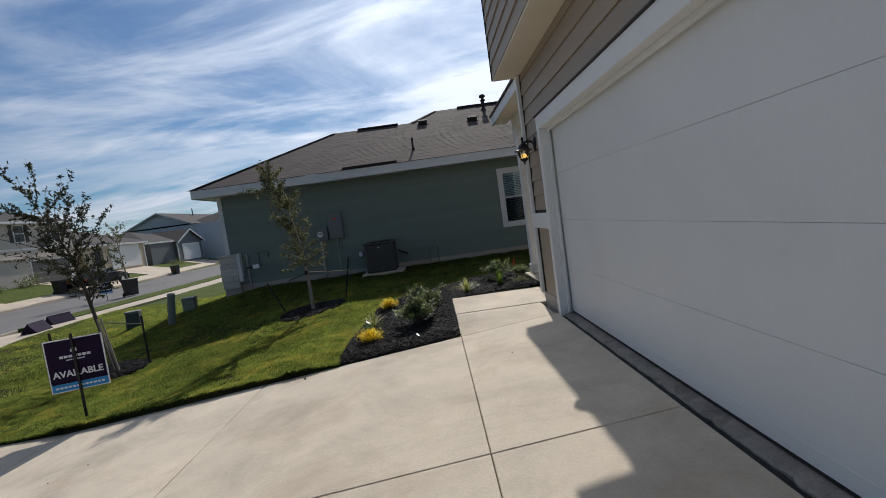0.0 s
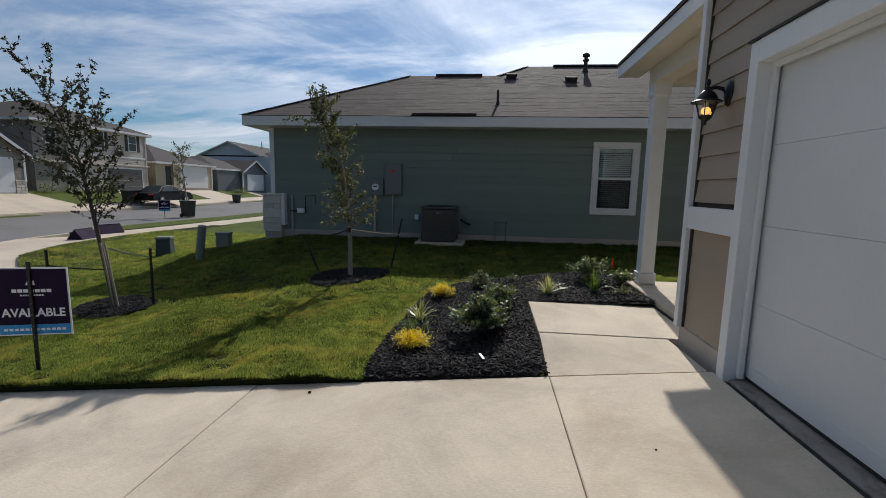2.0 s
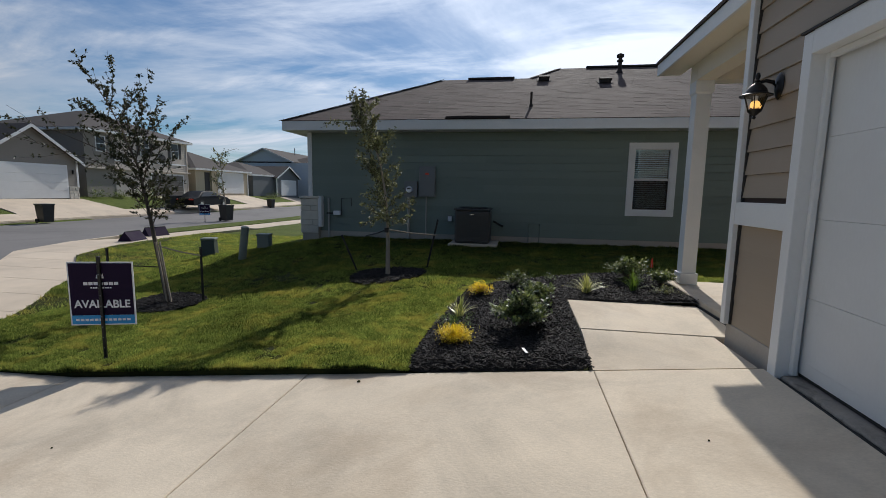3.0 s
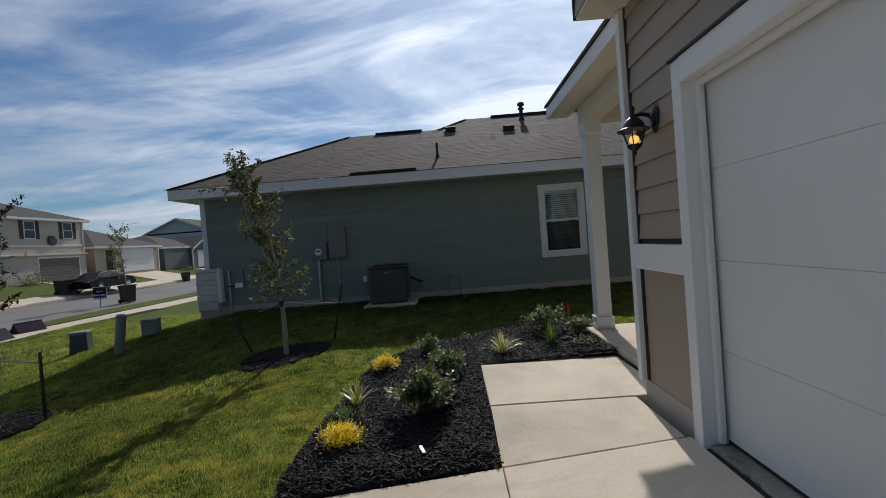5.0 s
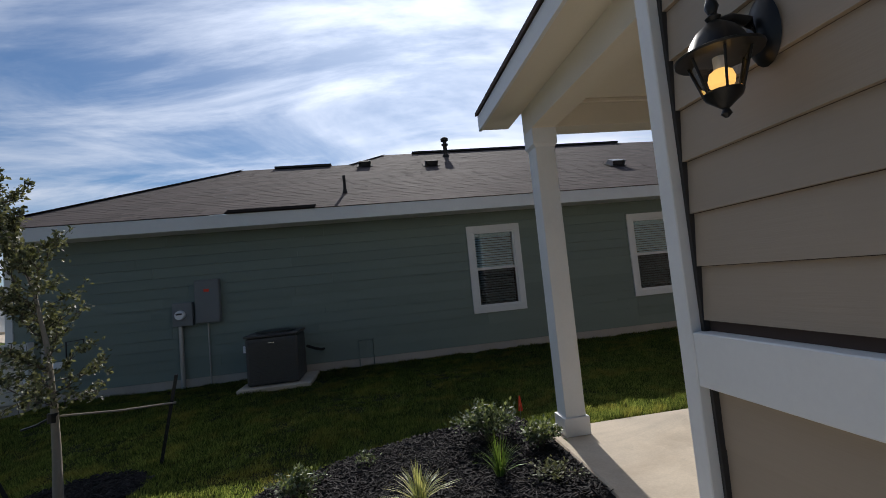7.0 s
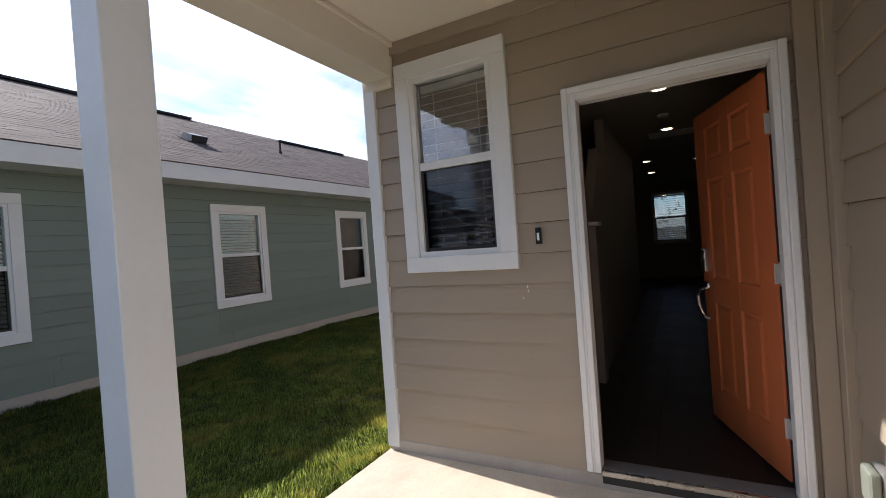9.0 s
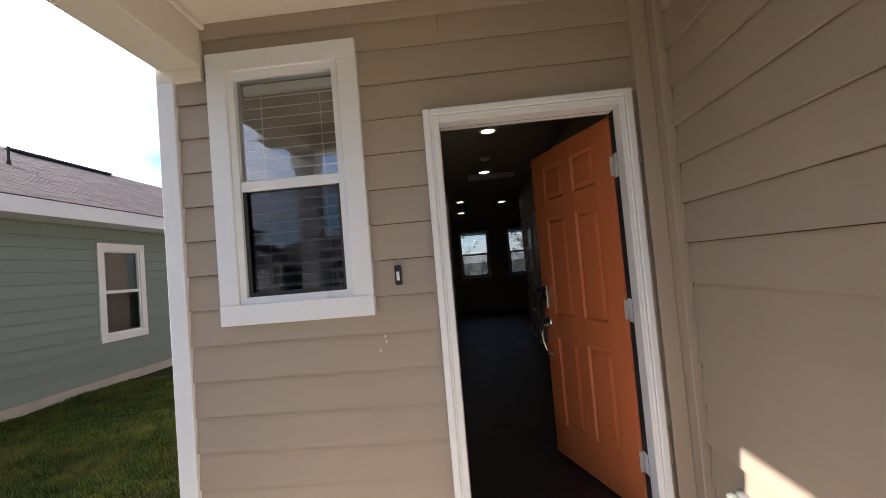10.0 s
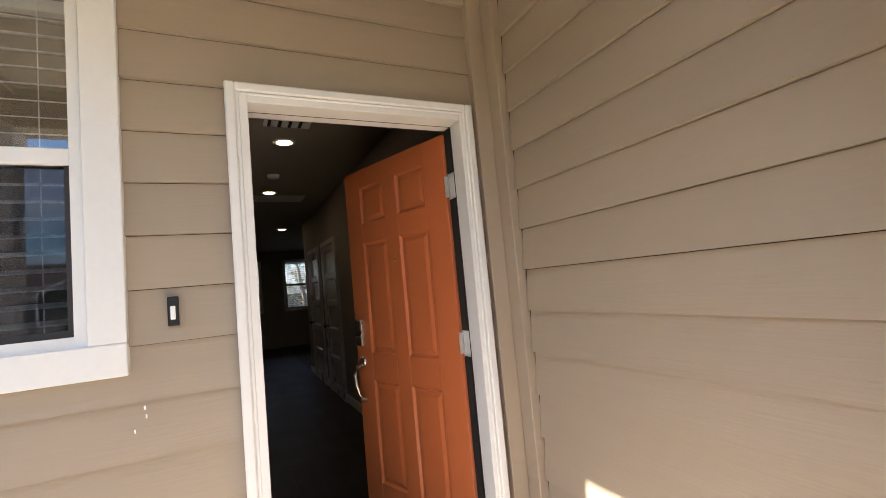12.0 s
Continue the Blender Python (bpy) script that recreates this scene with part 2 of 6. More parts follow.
M_STONE = material("white_limestone_block", (0.60, 0.57, 0.50), 0.85, 0.16, 5, 45, 0.6, 0.008, rand=0.1)
M_BARK = material("grey_sapling_bark", (0.095, 0.075, 0.058), 0.9, 0.25, 12, 90, 0.6, 0.004)
M_WRAP = material("pale_trunk_bark", (0.34, 0.29, 0.225), 0.85, 0.25, 12, 70, 0.5, 0.004, grain=(30, 30, 6))
M_WOODFLOOR = material("dark_plank_floor", (0.022, 0.017, 0.015), 0.5, 0.3, 3, 40, 0.1, 0.001, rand=0.12, grain=(0.1, 2, 1), spec=0.3)
M_WALLIN = material("grey_beige_wall_paint", (0.28, 0.25, 0.21), 0.7, 0.04, 2, 80, 0.1, 0.001)
M_CEILIN = material("ceiling_paint", (0.34, 0.315, 0.275), 0.8, 0.04, 2, 80, 0.2, 0.001)
M_BLIND = material("white_faux_wood_slat", (0.66, 0.72, 0.755), 0.5, 0.05, 4, 50, 0.05, 0.001)
# near-black in place of missing indoor light, for rooms and stairs
M_UNLIT = material("unlit_interior_dark", (0.03, 0.03, 0.031), 0.8, 0.05, 4, 300, 0.1, 0.001)
M_PURPLE = material("dark_purple_sign_face", (0.022, 0.012, 0.036), 0.8, 0.05, 4, 50, 0.03, 0.001, spec=0.15)
M_BLUE = material("sky_blue_sign_band", (0.02, 0.30, 0.66), 0.4, 0.05, 4, 50, 0.03, 0.001)
M_PRINT = material("white_print", (0.85, 0.85, 0.87), 0.5, 0.02, 4, 50, 0.0)
M_TRANSF = material("dark_green_enamel", (0.05, 0.065, 0.055), 0.5, 0.1, 5, 60, 0.08, 0.001)
M_PALEGREEN = material("pale_grey_green_plastic", (0.20, 0.22, 0.18), 0.6, 0.1, 5, 60, 0.08, 0.001)
M_RED = material("red_orange_flag_film", (0.75, 0.06, 0.02), 0.5, 0.05, 5, 60, 0.0)
M_CAR = material("black_car_paint", (0.006, 0.006, 0.007), 0.45, 0.05, 2, 60, 0.0, spec=0.12)
M_RUBBER = material("black_rubber", (0.015, 0.015, 0.015), 0.8, 0.1, 9, 90, 0.1, 0.001)
M_PLASTIC = material("black_bin_plastic", (0.014, 0.015, 0.016), 0.5, 0.1, 9, 90, 0.05, 0.001)
M_GLASS = glass("window_glass", 0.12)
M_CLEARGLASS = glass("clear_window_glass", 0.02, (0.80, 0.90, 0.93))
M_LAMPGLASS = glass("seeded_lamp_glass", 0.02)
M_MESH = glass("insect_screen", -0.05, (0.7, 0.7, 0.71))
M_DARKGLASS = material("dark_tinted_glass", (0.02, 0.025, 0.03), 0.12, 0.05, 1, 20, 0.0, spec=0.4)
M_BULB = glowing("warm_bulb", (1.0, 0.55, 0.13), 1.6)
M_DOWN = glowing("downlight_lens", (1.0, 0.74, 0.45), 6.0)
M_OAKLEAF = leafy("oak_leaf", (0.022, 0.03, 0.012), (0.06, 0.062, 0.026), 0.5, 0.2, 1.2)
M_PALELEAF = leafy("pale_olive_leaf", (0.055, 0.07, 0.032), (0.22, 0.23, 0.14), 0.52, 0.28, 1.4)
M_SHRUB = leafy("dark_green_shrub_leaf", (0.045, 0.08, 0.03), (0.20, 0.235, 0.13), 0.45, 0.34)
M_YELLOW = leafy("golden_yellow_leaf", (0.66, 0.50, 0.012), (0.82, 0.70, 0.04), 0.5, 0.3)
M_LIRI = leafy("variegated_blade", (0.22, 0.28, 0.08), (0.62, 0.60, 0.36), 0.4, 0.3)
M_GREENBLADE = leafy("green_blade", (0.06, 0.12, 0.02), (0.16, 0.24, 0.06), 0.4, 0.3)
M_GRASS = leafy("lawn_blade", (0.015, 0.027, 0.0075), (0.051, 0.062, 0.024), 0.7, 0.72, 5.3, 0.9, 5.0, ((0.15, 0.125, 0.045), 1.6, 0.5, 0.7, 0.45))

# ---- small tools ----


def box(bm, x0, x1, y0, y1, z0, z1, m=None):
    """A box added to bm, turned by m."""
    vs = [bm.verts.new(Vector(c)) for c in ((x0, y0, z0), (x1, y0, z0), (x1, y1, z0), (x0, y1, z0), (x0, y0, z1), (x1, y0, z1), (x1, y1, z1), (x0, y1, z1))]
    for f in ((0, 3, 2, 1), (4, 5, 6, 7), (0, 1, 5, 4), (1, 2, 6, 5), (2, 3, 7, 6), (3, 0, 4, 7)):
        bm.faces.new([vs[i] for i in f])
    if m:
        for v in vs:
            v.co = m @ v.co
    return vs


def bbox(x0, x1, y0, y1, z0, z1, bev=0.0, seg=1):
    bm = bmesh.new()
    box(bm, x0, x1, y0, y1, z0, z1)
    if bev:
        bmesh.ops.bevel(bm, geom=bm.edges[:], offset=bev, segments=seg, affect="EDGES", profile=0.6)
    return bm


def prism(poly, z0, z1, bm=None):
    """poly: (x, y) anticlockwise, raised from z0 to z1 (numbers or functions of x, y)."""
    bm = bm or bmesh.new()
    f0 = z0 if callable(z0) else (lambda x, y: z0)
    f1 = z1 if callable(z1) else (lambda x, y: z1)
    lo = [bm.verts.new((x, y, f0(x, y))) for x, y in poly]
    hi = [bm.verts.new((x, y, f1(x, y))) for x, y in poly]
    bm.faces.new(hi)
    bm.faces.new(lo[::-1])
    for i in range(len(poly)):
        j = (i + 1) % len(poly)
        bm.faces.new((lo[i], lo[j], hi[j], hi[i]))
    return bm


def tube(bm, pts, radii, n=8, cap=True):
    """A tapered tube through the points."""
    rings = []
    for i, p in enumerate(pts):
        p = Vector(p)
        d = (Vector(pts[min(i + 1, len(pts) - 1)]) - Vector(pts[max(i - 1, 0)])).normalized()
        a = d.orthogonal().normalized() if abs(d.z) < 0.99 else Vector((1, 0, 0))
        a = (a - d * a.dot(d)).normalized()
        b = d.cross(a)
        r = radii[i] if isinstance(radii, (list, tuple)) else radii
        rings.append([bm.verts.new(p + (a * math.cos(k * math.tau / n) + b * math.sin(k * math.tau / n)) * r) for k in range(n)])
    for u, v in zip(rings, rings[1:]):
        for k in range(n):
            bm.faces.new((u[k], u[(k + 1) % n], v[(k + 1) % n], v[k]))
    if cap:
        bm.faces.new(rings[0][::-1])
        bm.faces.new(rings[-1])
    return bm


def lathe(profile, n=20, bm=None, c=(0, 0)):
    """profile: (radius, height), bottom to top."""
    bm = bm or bmesh.new()
    rings = [[bm.verts.new((c[0] + r * math.cos(k * math.tau / n), c[1] + r * math.sin(k * math.tau / n), z)) for k in range(n)] for r, z in profile]
    for u, v in zip(rings, rings[1:]):
        for k in range(n):
            bm.faces.new((u[k], u[(k + 1) % n], v[(k + 1) % n], v[k]))
    bm.faces.new(rings[0][::-1])
    bm.faces.new(rings[-1])
    return bm


def mesh_of(name, bm, mat, smooth=False):
    bmesh.ops.recalc_face_normals(bm, faces=bm.faces[:])
    me = bpy.data.meshes.new(name)
    bm.to_mesh(me)
    bm.free()
    me.materials.append(mat)
    if smooth:
        me.polygons.foreach_set("use_smooth", [True] * len(me.polygons))
        me.set_sharp_from_angle(angle=radians(40))
    return me


def part(name, bm, mat, parent, label="", smooth=False):
    ob = new(name, mesh_of(name, bm, mat, smooth))
    ob.parent = parent
    if label:
        tagged(ob, label)
    return ob


def solid(name, bm, mat, label, category, kind="", group="", smooth=False):
    """A top-level thing of one mesh."""
    return tagged(new(name, mesh_of(name, bm, mat, smooth)), label, category, group, kind)


def thing(name, m, label, category, group="", kind=""):
    """An empty that holds the parts of a thing, at the pose m."""
    ob = new(name)
    ob.empty_display_size = 0.1
    ob.matrix_world = m
    return tagged(ob, label, category, group, kind)


def raw(name, verts, faces, mat):
    me = bpy.data.meshes.new(name)
    me.from_pydata(verts, [], faces)
    me.materials.append(mat)
    return new(name, me)

# ---- ground ----
CURB_Y = [-80, 3, 6.5, 8.5, 9.8, 11.8, 14, 16.5, 22, 30, 60, 140]
CURB_X = [-8, -8, -8.6, -9.5, -10.6, -12.7, -15.0, -15.9, -16.6, -16.2, -16.5, -26]
LAWN_Y = [-80, 6.75, 7.56, 8.3, 9.4, 11.3, 13.4, 15.4, 18.5, 23.3, 30, 60, 140]
LAWN_X = [-6.3, -6.45, -6.76, -7.25, -8.07, -9.63, -12.1, -13.0, -13.3, -12.9, -12.6, -13, -22]
FARC_Y = [-80, 15, 40, 60, 140]
FARC_X = [-26.5, -26.5, -27.5, -29, -42]


def drive_z(x):
    return max(-0.06 - 0.1 * (1.7 - x), -0.72) if x < 1.7 else -0.06


def lot_z(x, y):
    """The lawn between the driveway and the neighbour's wall, falling to the street."""
    zd = drive_z(x) + 0.01 + 0.045 * min(max((-0.9 - x) / 0.4, 0.0), 1.0)
    zn = -0.07 if x > -5 else max(-0.07 - 0.16 * (-5 - x), -0.72)
    s = min(max((y - 6.6) / 6.6, 0.0), 1.0)
    p = 1.0 + 2.0 * min(max((-1.8 - x) / 3.7, 0.0), 1.0)
    lump = min(max((y - 6.8) / 0.9, 0.0), 1.0) * min(max((13.6 - y) / 1.5, 0.0), 1.0) * (1.0 if x < 1.6 else 0.0)
    return zd + (zn - zd) * s ** p + 0.028 * lump * math.sin(2.1 * x + 0.8 * y) * math.sin(1.7 * y - 0.6 * x + 0.5)


def ground_z(x, y):
    cx, fx, lx = np.interp(y, CURB_Y, CURB_X), np.interp(y, FARC_Y, FARC_X), np.interp(y, LAWN_Y, LAWN_X)
    if x > lx + 0.22:
        z = lot_z(x, y) if y > 6.6 else drive_z(x) - 0.09
        if 0.45 < x < 2.05 and 6.5 < y < 8.6 or 1.9 < x and y < 9.78:
            z = -0.3
        if y > 20 or x > 12:
            z = min(z, -0.07)
        if y > 14.8 and x > -5.7:
            z = -0.3
        return z
    if x > cx:
        return -0.93
    if x > fx:
        return -1.08
    return -0.86 + 1.2 * min(max((fx - x) / 5.5, 0.0), 1.0)


gx = sorted(set([-600, -300, -150, -90, -60, -50, -45, -40, 14, 20, 30, 60, 150, 300, 600] + [-38 + i for i in range(23)] + [round(-15 + 0.2 * i, 2) for i in range(140)]))
gy = sorted(set([-600, -300, -150, -60, -20, -8, -2, 2, 5, 40, 50, 60, 80, 110, 150, 300, 600] + [round(6.2 + 0.2 * i, 2) for i in range(52)] + [17 + i for i in range(20)]))
gv = [(x, y, ground_z(x, y)) for y in gy for x in gx]
nx = len(gx)
gf = [(j * nx + i, j * nx + i + 1, (j + 1) * nx + i + 1, (j + 1) * nx + i) for j in range(len(gy) - 1) for i in range(nx - 1)]
ground = tagged(raw("ground", gv, gf, M_SOIL), "short green lawn over soil, falling to the street", "ground", kind="structure")
ground.data.polygons.foreach_set("use_smooth", [True] * len(gf))
ground.data.materials.append(M_FARLAWN)
ground.data.polygons.foreach_set("material_index", [1 if gv[f[0]][0] < -16 or gv[f[0]][1] > 15 else 0 for f in gf])


def slab(parent, poly, ztop, thick=0.12, mat=None, name="slab", lip=0.006):
    """A concrete bay with a worn edge: its top is drawn in by the lip."""
    bm = bmesh.new()
    cx, cy = sum(p[0] for p in poly) / len(poly), sum(p[1] for p in poly) / len(poly)
    f = ztop if callable(ztop) else (lambda x, y: ztop)
    rows = []
    for off, dz in ((0.003, -thick), (0.003, -lip), (0.003 + lip, 0.0)):
        ring = []
        for x, y in poly:
            d = Vector((cx - x, cy - y))
            d = Vector((math.copysign(off, d.x), math.copysign(off, d.y)))
            ring.append(bm.verts.new((x + d.x, y + d.y, f(x, y) + dz)))
        rows.append(ring)
    for a, b in zip(rows, rows[1:]):
        for i in range(len(poly)):
            j = (i + 1) % len(poly)
            bm.faces.new((a[i], a[j], b[j], b[i]))
    bm.faces.new(rows[-1])
    return part(name, bm, mat or M_CONCRETE, parent)


driveway = thing("driveway", pose(0, 0, 0), "pale broom-finished concrete driveway sloping down to the street", "driveway", kind="structure")
xs = [1.703, 0.51, -1.88, -4.3, -6.4]
ys = [6.6, 3.94, 1.1, -1.7, -4.5]
for a in range(4):
    for b in range(4):
        slab(driveway, [(xs[a + 1], ys[b + 1]), (xs[a], ys[b + 1]), (xs[a], ys[b]), (xs[a + 1], ys[b])], lambda x, y: drive_z(x))
jr = random.Random(21)
bm = bmesh.new()
rows = []
for k in range(107):
    yy = -4.0 + k * 0.0987
    rows.append([bm.verts.new((x, yy, z)) for x, z in ((1.701, -0.25), (1.701, -0.068), (1.722 + jr.uniform(0.0, 0.014), -0.066 + jr.uniform(-0.006, 0.004)), (1.745, -0.075), (1.745, -0.25))])
for a, b in zip(rows, rows[1:]):
    for k in range(4):
        bm.faces.new((a[k], a[k + 1], b[k + 1], b[k]))
solid("expansion_joint", bm, M_RUBBER, "ragged black filler joint between driveway and garage", "joint", "structure")
bm = bmesh.new()
rows = []
for k in range(131):
    yy = 1.4 + k * 0.0397
    dx = jr.uniform(0.0, 0.012) + (0.018 if jr.random() < 0.12 else 0.0)
    rows.append([bm.verts.new((x, yy, z)) for x, z in ((1.728 + dx, -0.25), (1.728 + dx, -0.060), (1.742 + dx, -0.046 + jr.uniform(-0.004, 0.002)), (1.835, -0.04), (1.86, -0.04), (1.86, -0.25))])
for a, b in zip(rows, rows[1:]):
    for k in range(5):
        bm.faces.new((a[k], a[k + 1], b[k + 1], b[k]))
bm.faces.new(rows[0])
bm.faces.new(rows[-1][::-1])
apron = solid("garage_apron", bm, M_APRON, "worn chipped concrete strip under the garage door", "apron", "structure")

walkway = thing("walkway", pose(0, 0, 0), "pale concrete front walk beside the garage", "walkway", kind="structure")
bm = bmesh.new()
top = {}
for i in range(9):
    for j in range(9):
        u, v = i / 8, j / 8
        za = drive_z(0.508 + 1.164 * u)
        top[i, j] = bm.verts.new((0.508 + 1.164 * u, 6.622 + 0.75 * v, za + (-0.075 - za) * (3 * v * v - 2 * v ** 3) - (0.006 if i in (0, 8) or j in (0, 8) else 0)))
for i in range(8):
    for j in range(8):
        bm.faces.new((top[i, j], top[i + 1, j], top[i + 1, j + 1], top[i, j + 1]))
rim = [e for e in bm.edges if e.is_boundary]
for v in [g for g in bmesh.ops.extrude_edge_only(bm, edges=rim)["geom"] if isinstance(g, bmesh.types.BMVert)]:
    v.co.z -= 0.12
part("slab", bm, M_CONCRETE, walkway, "", True)
slab(walkway, [(0.5, 7.38), (1.95, 7.38), (1.95, 8.56), (0.5, 8.54)], -0.075)
solid("walk_joint", bbox(1.953, 1.974, 7.36, 8.60, -0.25, -0.06, 0.004), M_RUBBER, "black filler joint between walk and porch slab", "joint", "structure")
porch_slab = solid("porch_floor", bbox(1.975, 3.94, 7.1, 9.76, -0.3, 0.0, 0.012), M_CONCRETE, "smooth pale concrete porch slab, one step up", "floor", "structure")


def strip(inner, outer, ys_, ztop, mat, parent, name, thick=0.15):
    for y0, y1 in zip(ys_, ys_[1:]):
        poly = [(outer(y0), y0), (inner(y0), y0), (inner(y1), y1), (outer(y1), y1)]
        slab(parent, poly, ztop, thick, mat, name)


sidewalk = thing("sidewalk", pose(0, 0, 0), "pale concrete pavement along the kerb", "pavement", kind="structure")
lawn_x = lambda y: float(np.interp(y, LAWN_Y, LAWN_X))
curb_x = lambda y: float(np.interp(y, CURB_Y, CURB_X))
walk_out = lambda y: curb_x(y) + 0.16 if y < 17.5 else lawn_x(y) - 1.7
strip(lawn_x, walk_out, [-12, -9, -6, -3, 0, 3, 5, 6.6, 7.6, 8.6, 9.6, 10.7, 11.8, 12.9, 14, 15.2, 16.4, 17.5, 19, 20.5, 22, 24, 26, 28, 30, 34, 38, 44, 50], -0.76, M_CURB, sidewalk, "slab")
turf = thing("lawn_edge", pose(0, 0, 0), "trimmed turf edge of the lawn along the pavement", "lawn edge", kind="structure")
ty = [6.62 + 0.25 * i for i in range(66)]
bm = bmesh.new()
for y0, y1 in zip(ty, ty[1:]):
    q = [(lawn_x(y0) + 0.01, y0), (lawn_x(y0) + 0.75, y0), (lawn_x(y1) + 0.75, y1), (lawn_x(y1) + 0.01, y1)]
    vs = [bm.verts.new((x, y, (lot_z(x, y) if y < 18 else -0.72) + 0.006)) for x, y in q]
    bm.faces.new(vs)
    lo = [bm.verts.new((q[0][0], q[0][1], -0.95)), bm.verts.new((q[3][0], q[3][1], -0.95))]
    bm.faces.new((vs[0], vs[3], lo[1], lo[0]))
part("turf", bm, M_SOIL, turf)
bm = bmesh.new()
tx_ = [-6.44 + 0.13 * i for i in range(43)]
er = random.Random(6)
cut = [6.612 + er.uniform(-0.012, 0.012) for _ in tx_]
for x0, x1, c0, c1 in zip(tx_, tx_[1:], cut, cut[1:]):
    t_ = [bm.verts.new((x, y, lot_z(x, 6.62) + 0.003)) for x, y in ((x0, c0), (x1, c1), (x1, 6.86), (x0, 6.86))]
    l_ = [bm.verts.new((x, y, drive_z(x) - 0.06)) for x, y in ((x0, c0 + 0.006), (x1, c1 + 0.006))]
    bm.faces.new(t_)
    bm.faces.new((l_[0], l_[1], t_[1], t_[0]))
part("turf", bm, M_SOIL, turf)
curb = thing("kerb", pose(0, 0, 0), "concrete street kerb", "kerb", kind="structure")
strip(lambda y: curb_x(y) + 0.155, curb_x, [-12, -6, 0, 3, 5, 6.6, 8, 9.2, 10.4, 11.6, 12.8, 14, 15.5, 17, 20, 24, 28, 34, 40, 50, 60], -0.79, M_CURB, curb, "kerb_stone", 0.3)
far_x = lambda y: float(np.interp(y, FARC_Y, FARC_X))
strip(far_x, lambda y: far_x(y) - 0.16, [-20, -5, 5, 12, 18, 24, 30, 36, 42, 50, 60, 80], -0.80, M_CURB, curb, "kerb_stone", 0.3)
ry = [-80, -30, -5, 3, 6.5, 8.5, 9.8, 11.8, 14, 16.5, 22, 30, 40, 60, 90, 140]
rv = [(f(y), y, z) for y in ry for f, z in ((far_x, -0.93), (curb_x, -0.96))]
road = tagged(raw("road", rv, [(2 * i, 2 * i + 1, 2 * i + 3, 2 * i + 2) for i in range(len(ry) - 1)], M_ASPHALT), "worn pale grey asphalt street", "road", kind="structure")
parkway = solid("parkway", prism([(curb_x(18) + 0.2, 18.5), (walk_out(19) - 0.05, 19.5), (walk_out(24) - 0.05, 24), (walk_out(30) - 0.05, 30), (walk_out(44) - 0.05, 44), (curb_x(44) + 0.2, 44), (curb_x(30) + 0.2, 30), (curb_x(22) + 0.2, 22)][::-1], -1.0, -0.735), M_FARLAWN, "narrow strip of short grass beside the kerb", "grass strip", "structure")

# ---- walls ----


def siding(parent, m, length, z0, z1, expo, mat, holes=(), joint=3.6, seed=1, name="siding_board", proud=0.018, gap=0.0026):
    """Lap boards on a wall: x runs along it from 0, y is away from the viewer, the face stands at y = 0. holes: (x0, x1, z0, z1)."""
    rng = random.Random(seed)
    z = z0
    while z < z1 - 0.02:
        zt = min(z + expo, z1)
        cuts = sorted({z, zt, *[h for q in holes for h in q[2:4] if z + 0.004 < h < zt - 0.004]})
        for a, b in zip(cuts, cuts[1:]):
            mid = (a + b) / 2
            spans, cur = [], 0.0
            for q in sorted(holes):
                if q[2] < mid < q[3]:
                    if q[0] > cur:
                        spans.append((cur, q[0]))
                    cur = max(cur, q[1])
            if cur < length:
                spans.append((cur, length))
            for s0, s1 in spans:
                xs_ = [s0]
                while s1 - xs_[-1] > joint:
                    xs_.append(xs_[-1] + rng.uniform(joint * 0.55, joint * 0.95))
                xs_.append(s1)
                for u, v in zip(xs_, xs_[1:]):
                    if b == zt and zt < z1:
                        b = zt - gap
                    k0, k1 = (a - z) / expo, (b - z) / expo
                    ya, yb = -proud * (1 - k0) - 0.002, -proud * (1 - k1) - 0.002
                    ya += rng.uniform(-0.0012, 0.0012)
                    bm = bmesh.new()
                    g = 0.0012
                    c = [(u + g, ya, a), (v - g, ya, a), (v - g, yb, b), (u + g, yb, b), (u + g, 0.01, a), (v - g, 0.01, a), (v - g, 0.01, b), (u + g, 0.01, b)]
                    vs = [bm.verts.new(m @ Vector(p)) for p in c]
                    for f in ((0, 1, 2, 3), (5, 4, 7, 6), (4, 5, 1, 0), (3, 2, 6, 7), (4, 0, 3, 7), (1, 5, 6, 2)):
                        bm.faces.new([vs[i] for i in f])
                    part(name, bm, mat, parent)
        z = zt


FACE_W = lambda x, y: pose(x, y, 0, 0, 0, -90)   # a wall that faces -x; its x runs towards -y
FACE_S = lambda x, y: pose(x, y, 0)              # faces -y; x runs towards +x
FACE_N = lambda x, y: pose(x, y, 0, 0, 0, 180)   # faces +y; x runs towards -x
FACE_E = lambda x, y: pose(x, y, 0, 0, 0, 90)    # faces +x; x runs towards +y

# garage front
bm = bmesh.new()
box(bm, 1.76, 1.92, 6.47, 7.33, -0.2, 3.0)
box(bm, 1.76, 1.92, 0.6, 1.54, -0.2, 3.0)
box(bm, 1.76, 1.92, 1.54, 6.47, 2.12, 3.0)
wall_garage = solid("wall_garage", bm, M_BACKING, "taupe lap-sided garage front wall with white trim", "wall", "structure")
siding(wall_garage, FACE_W(1.76, 7.272), 6.672, 1.181, 2.97, 0.187, M_TAUPE, [(0.732, 5.802, -1, 2.235)], seed=3)
siding(wall_garage, FACE_W(1.76, 7.272), 6.672, 0.08, 0.96, 0.22, M_TAUPE, [(0.732, 5.802, -1, 2.235)], seed=4, proud=0.004, gap=0.001)


def trim(name, b, label, mat=None, bev=0.004):
    return solid(name, bbox(*b, bev), mat or M_WHITE, label, "trim", "structure")


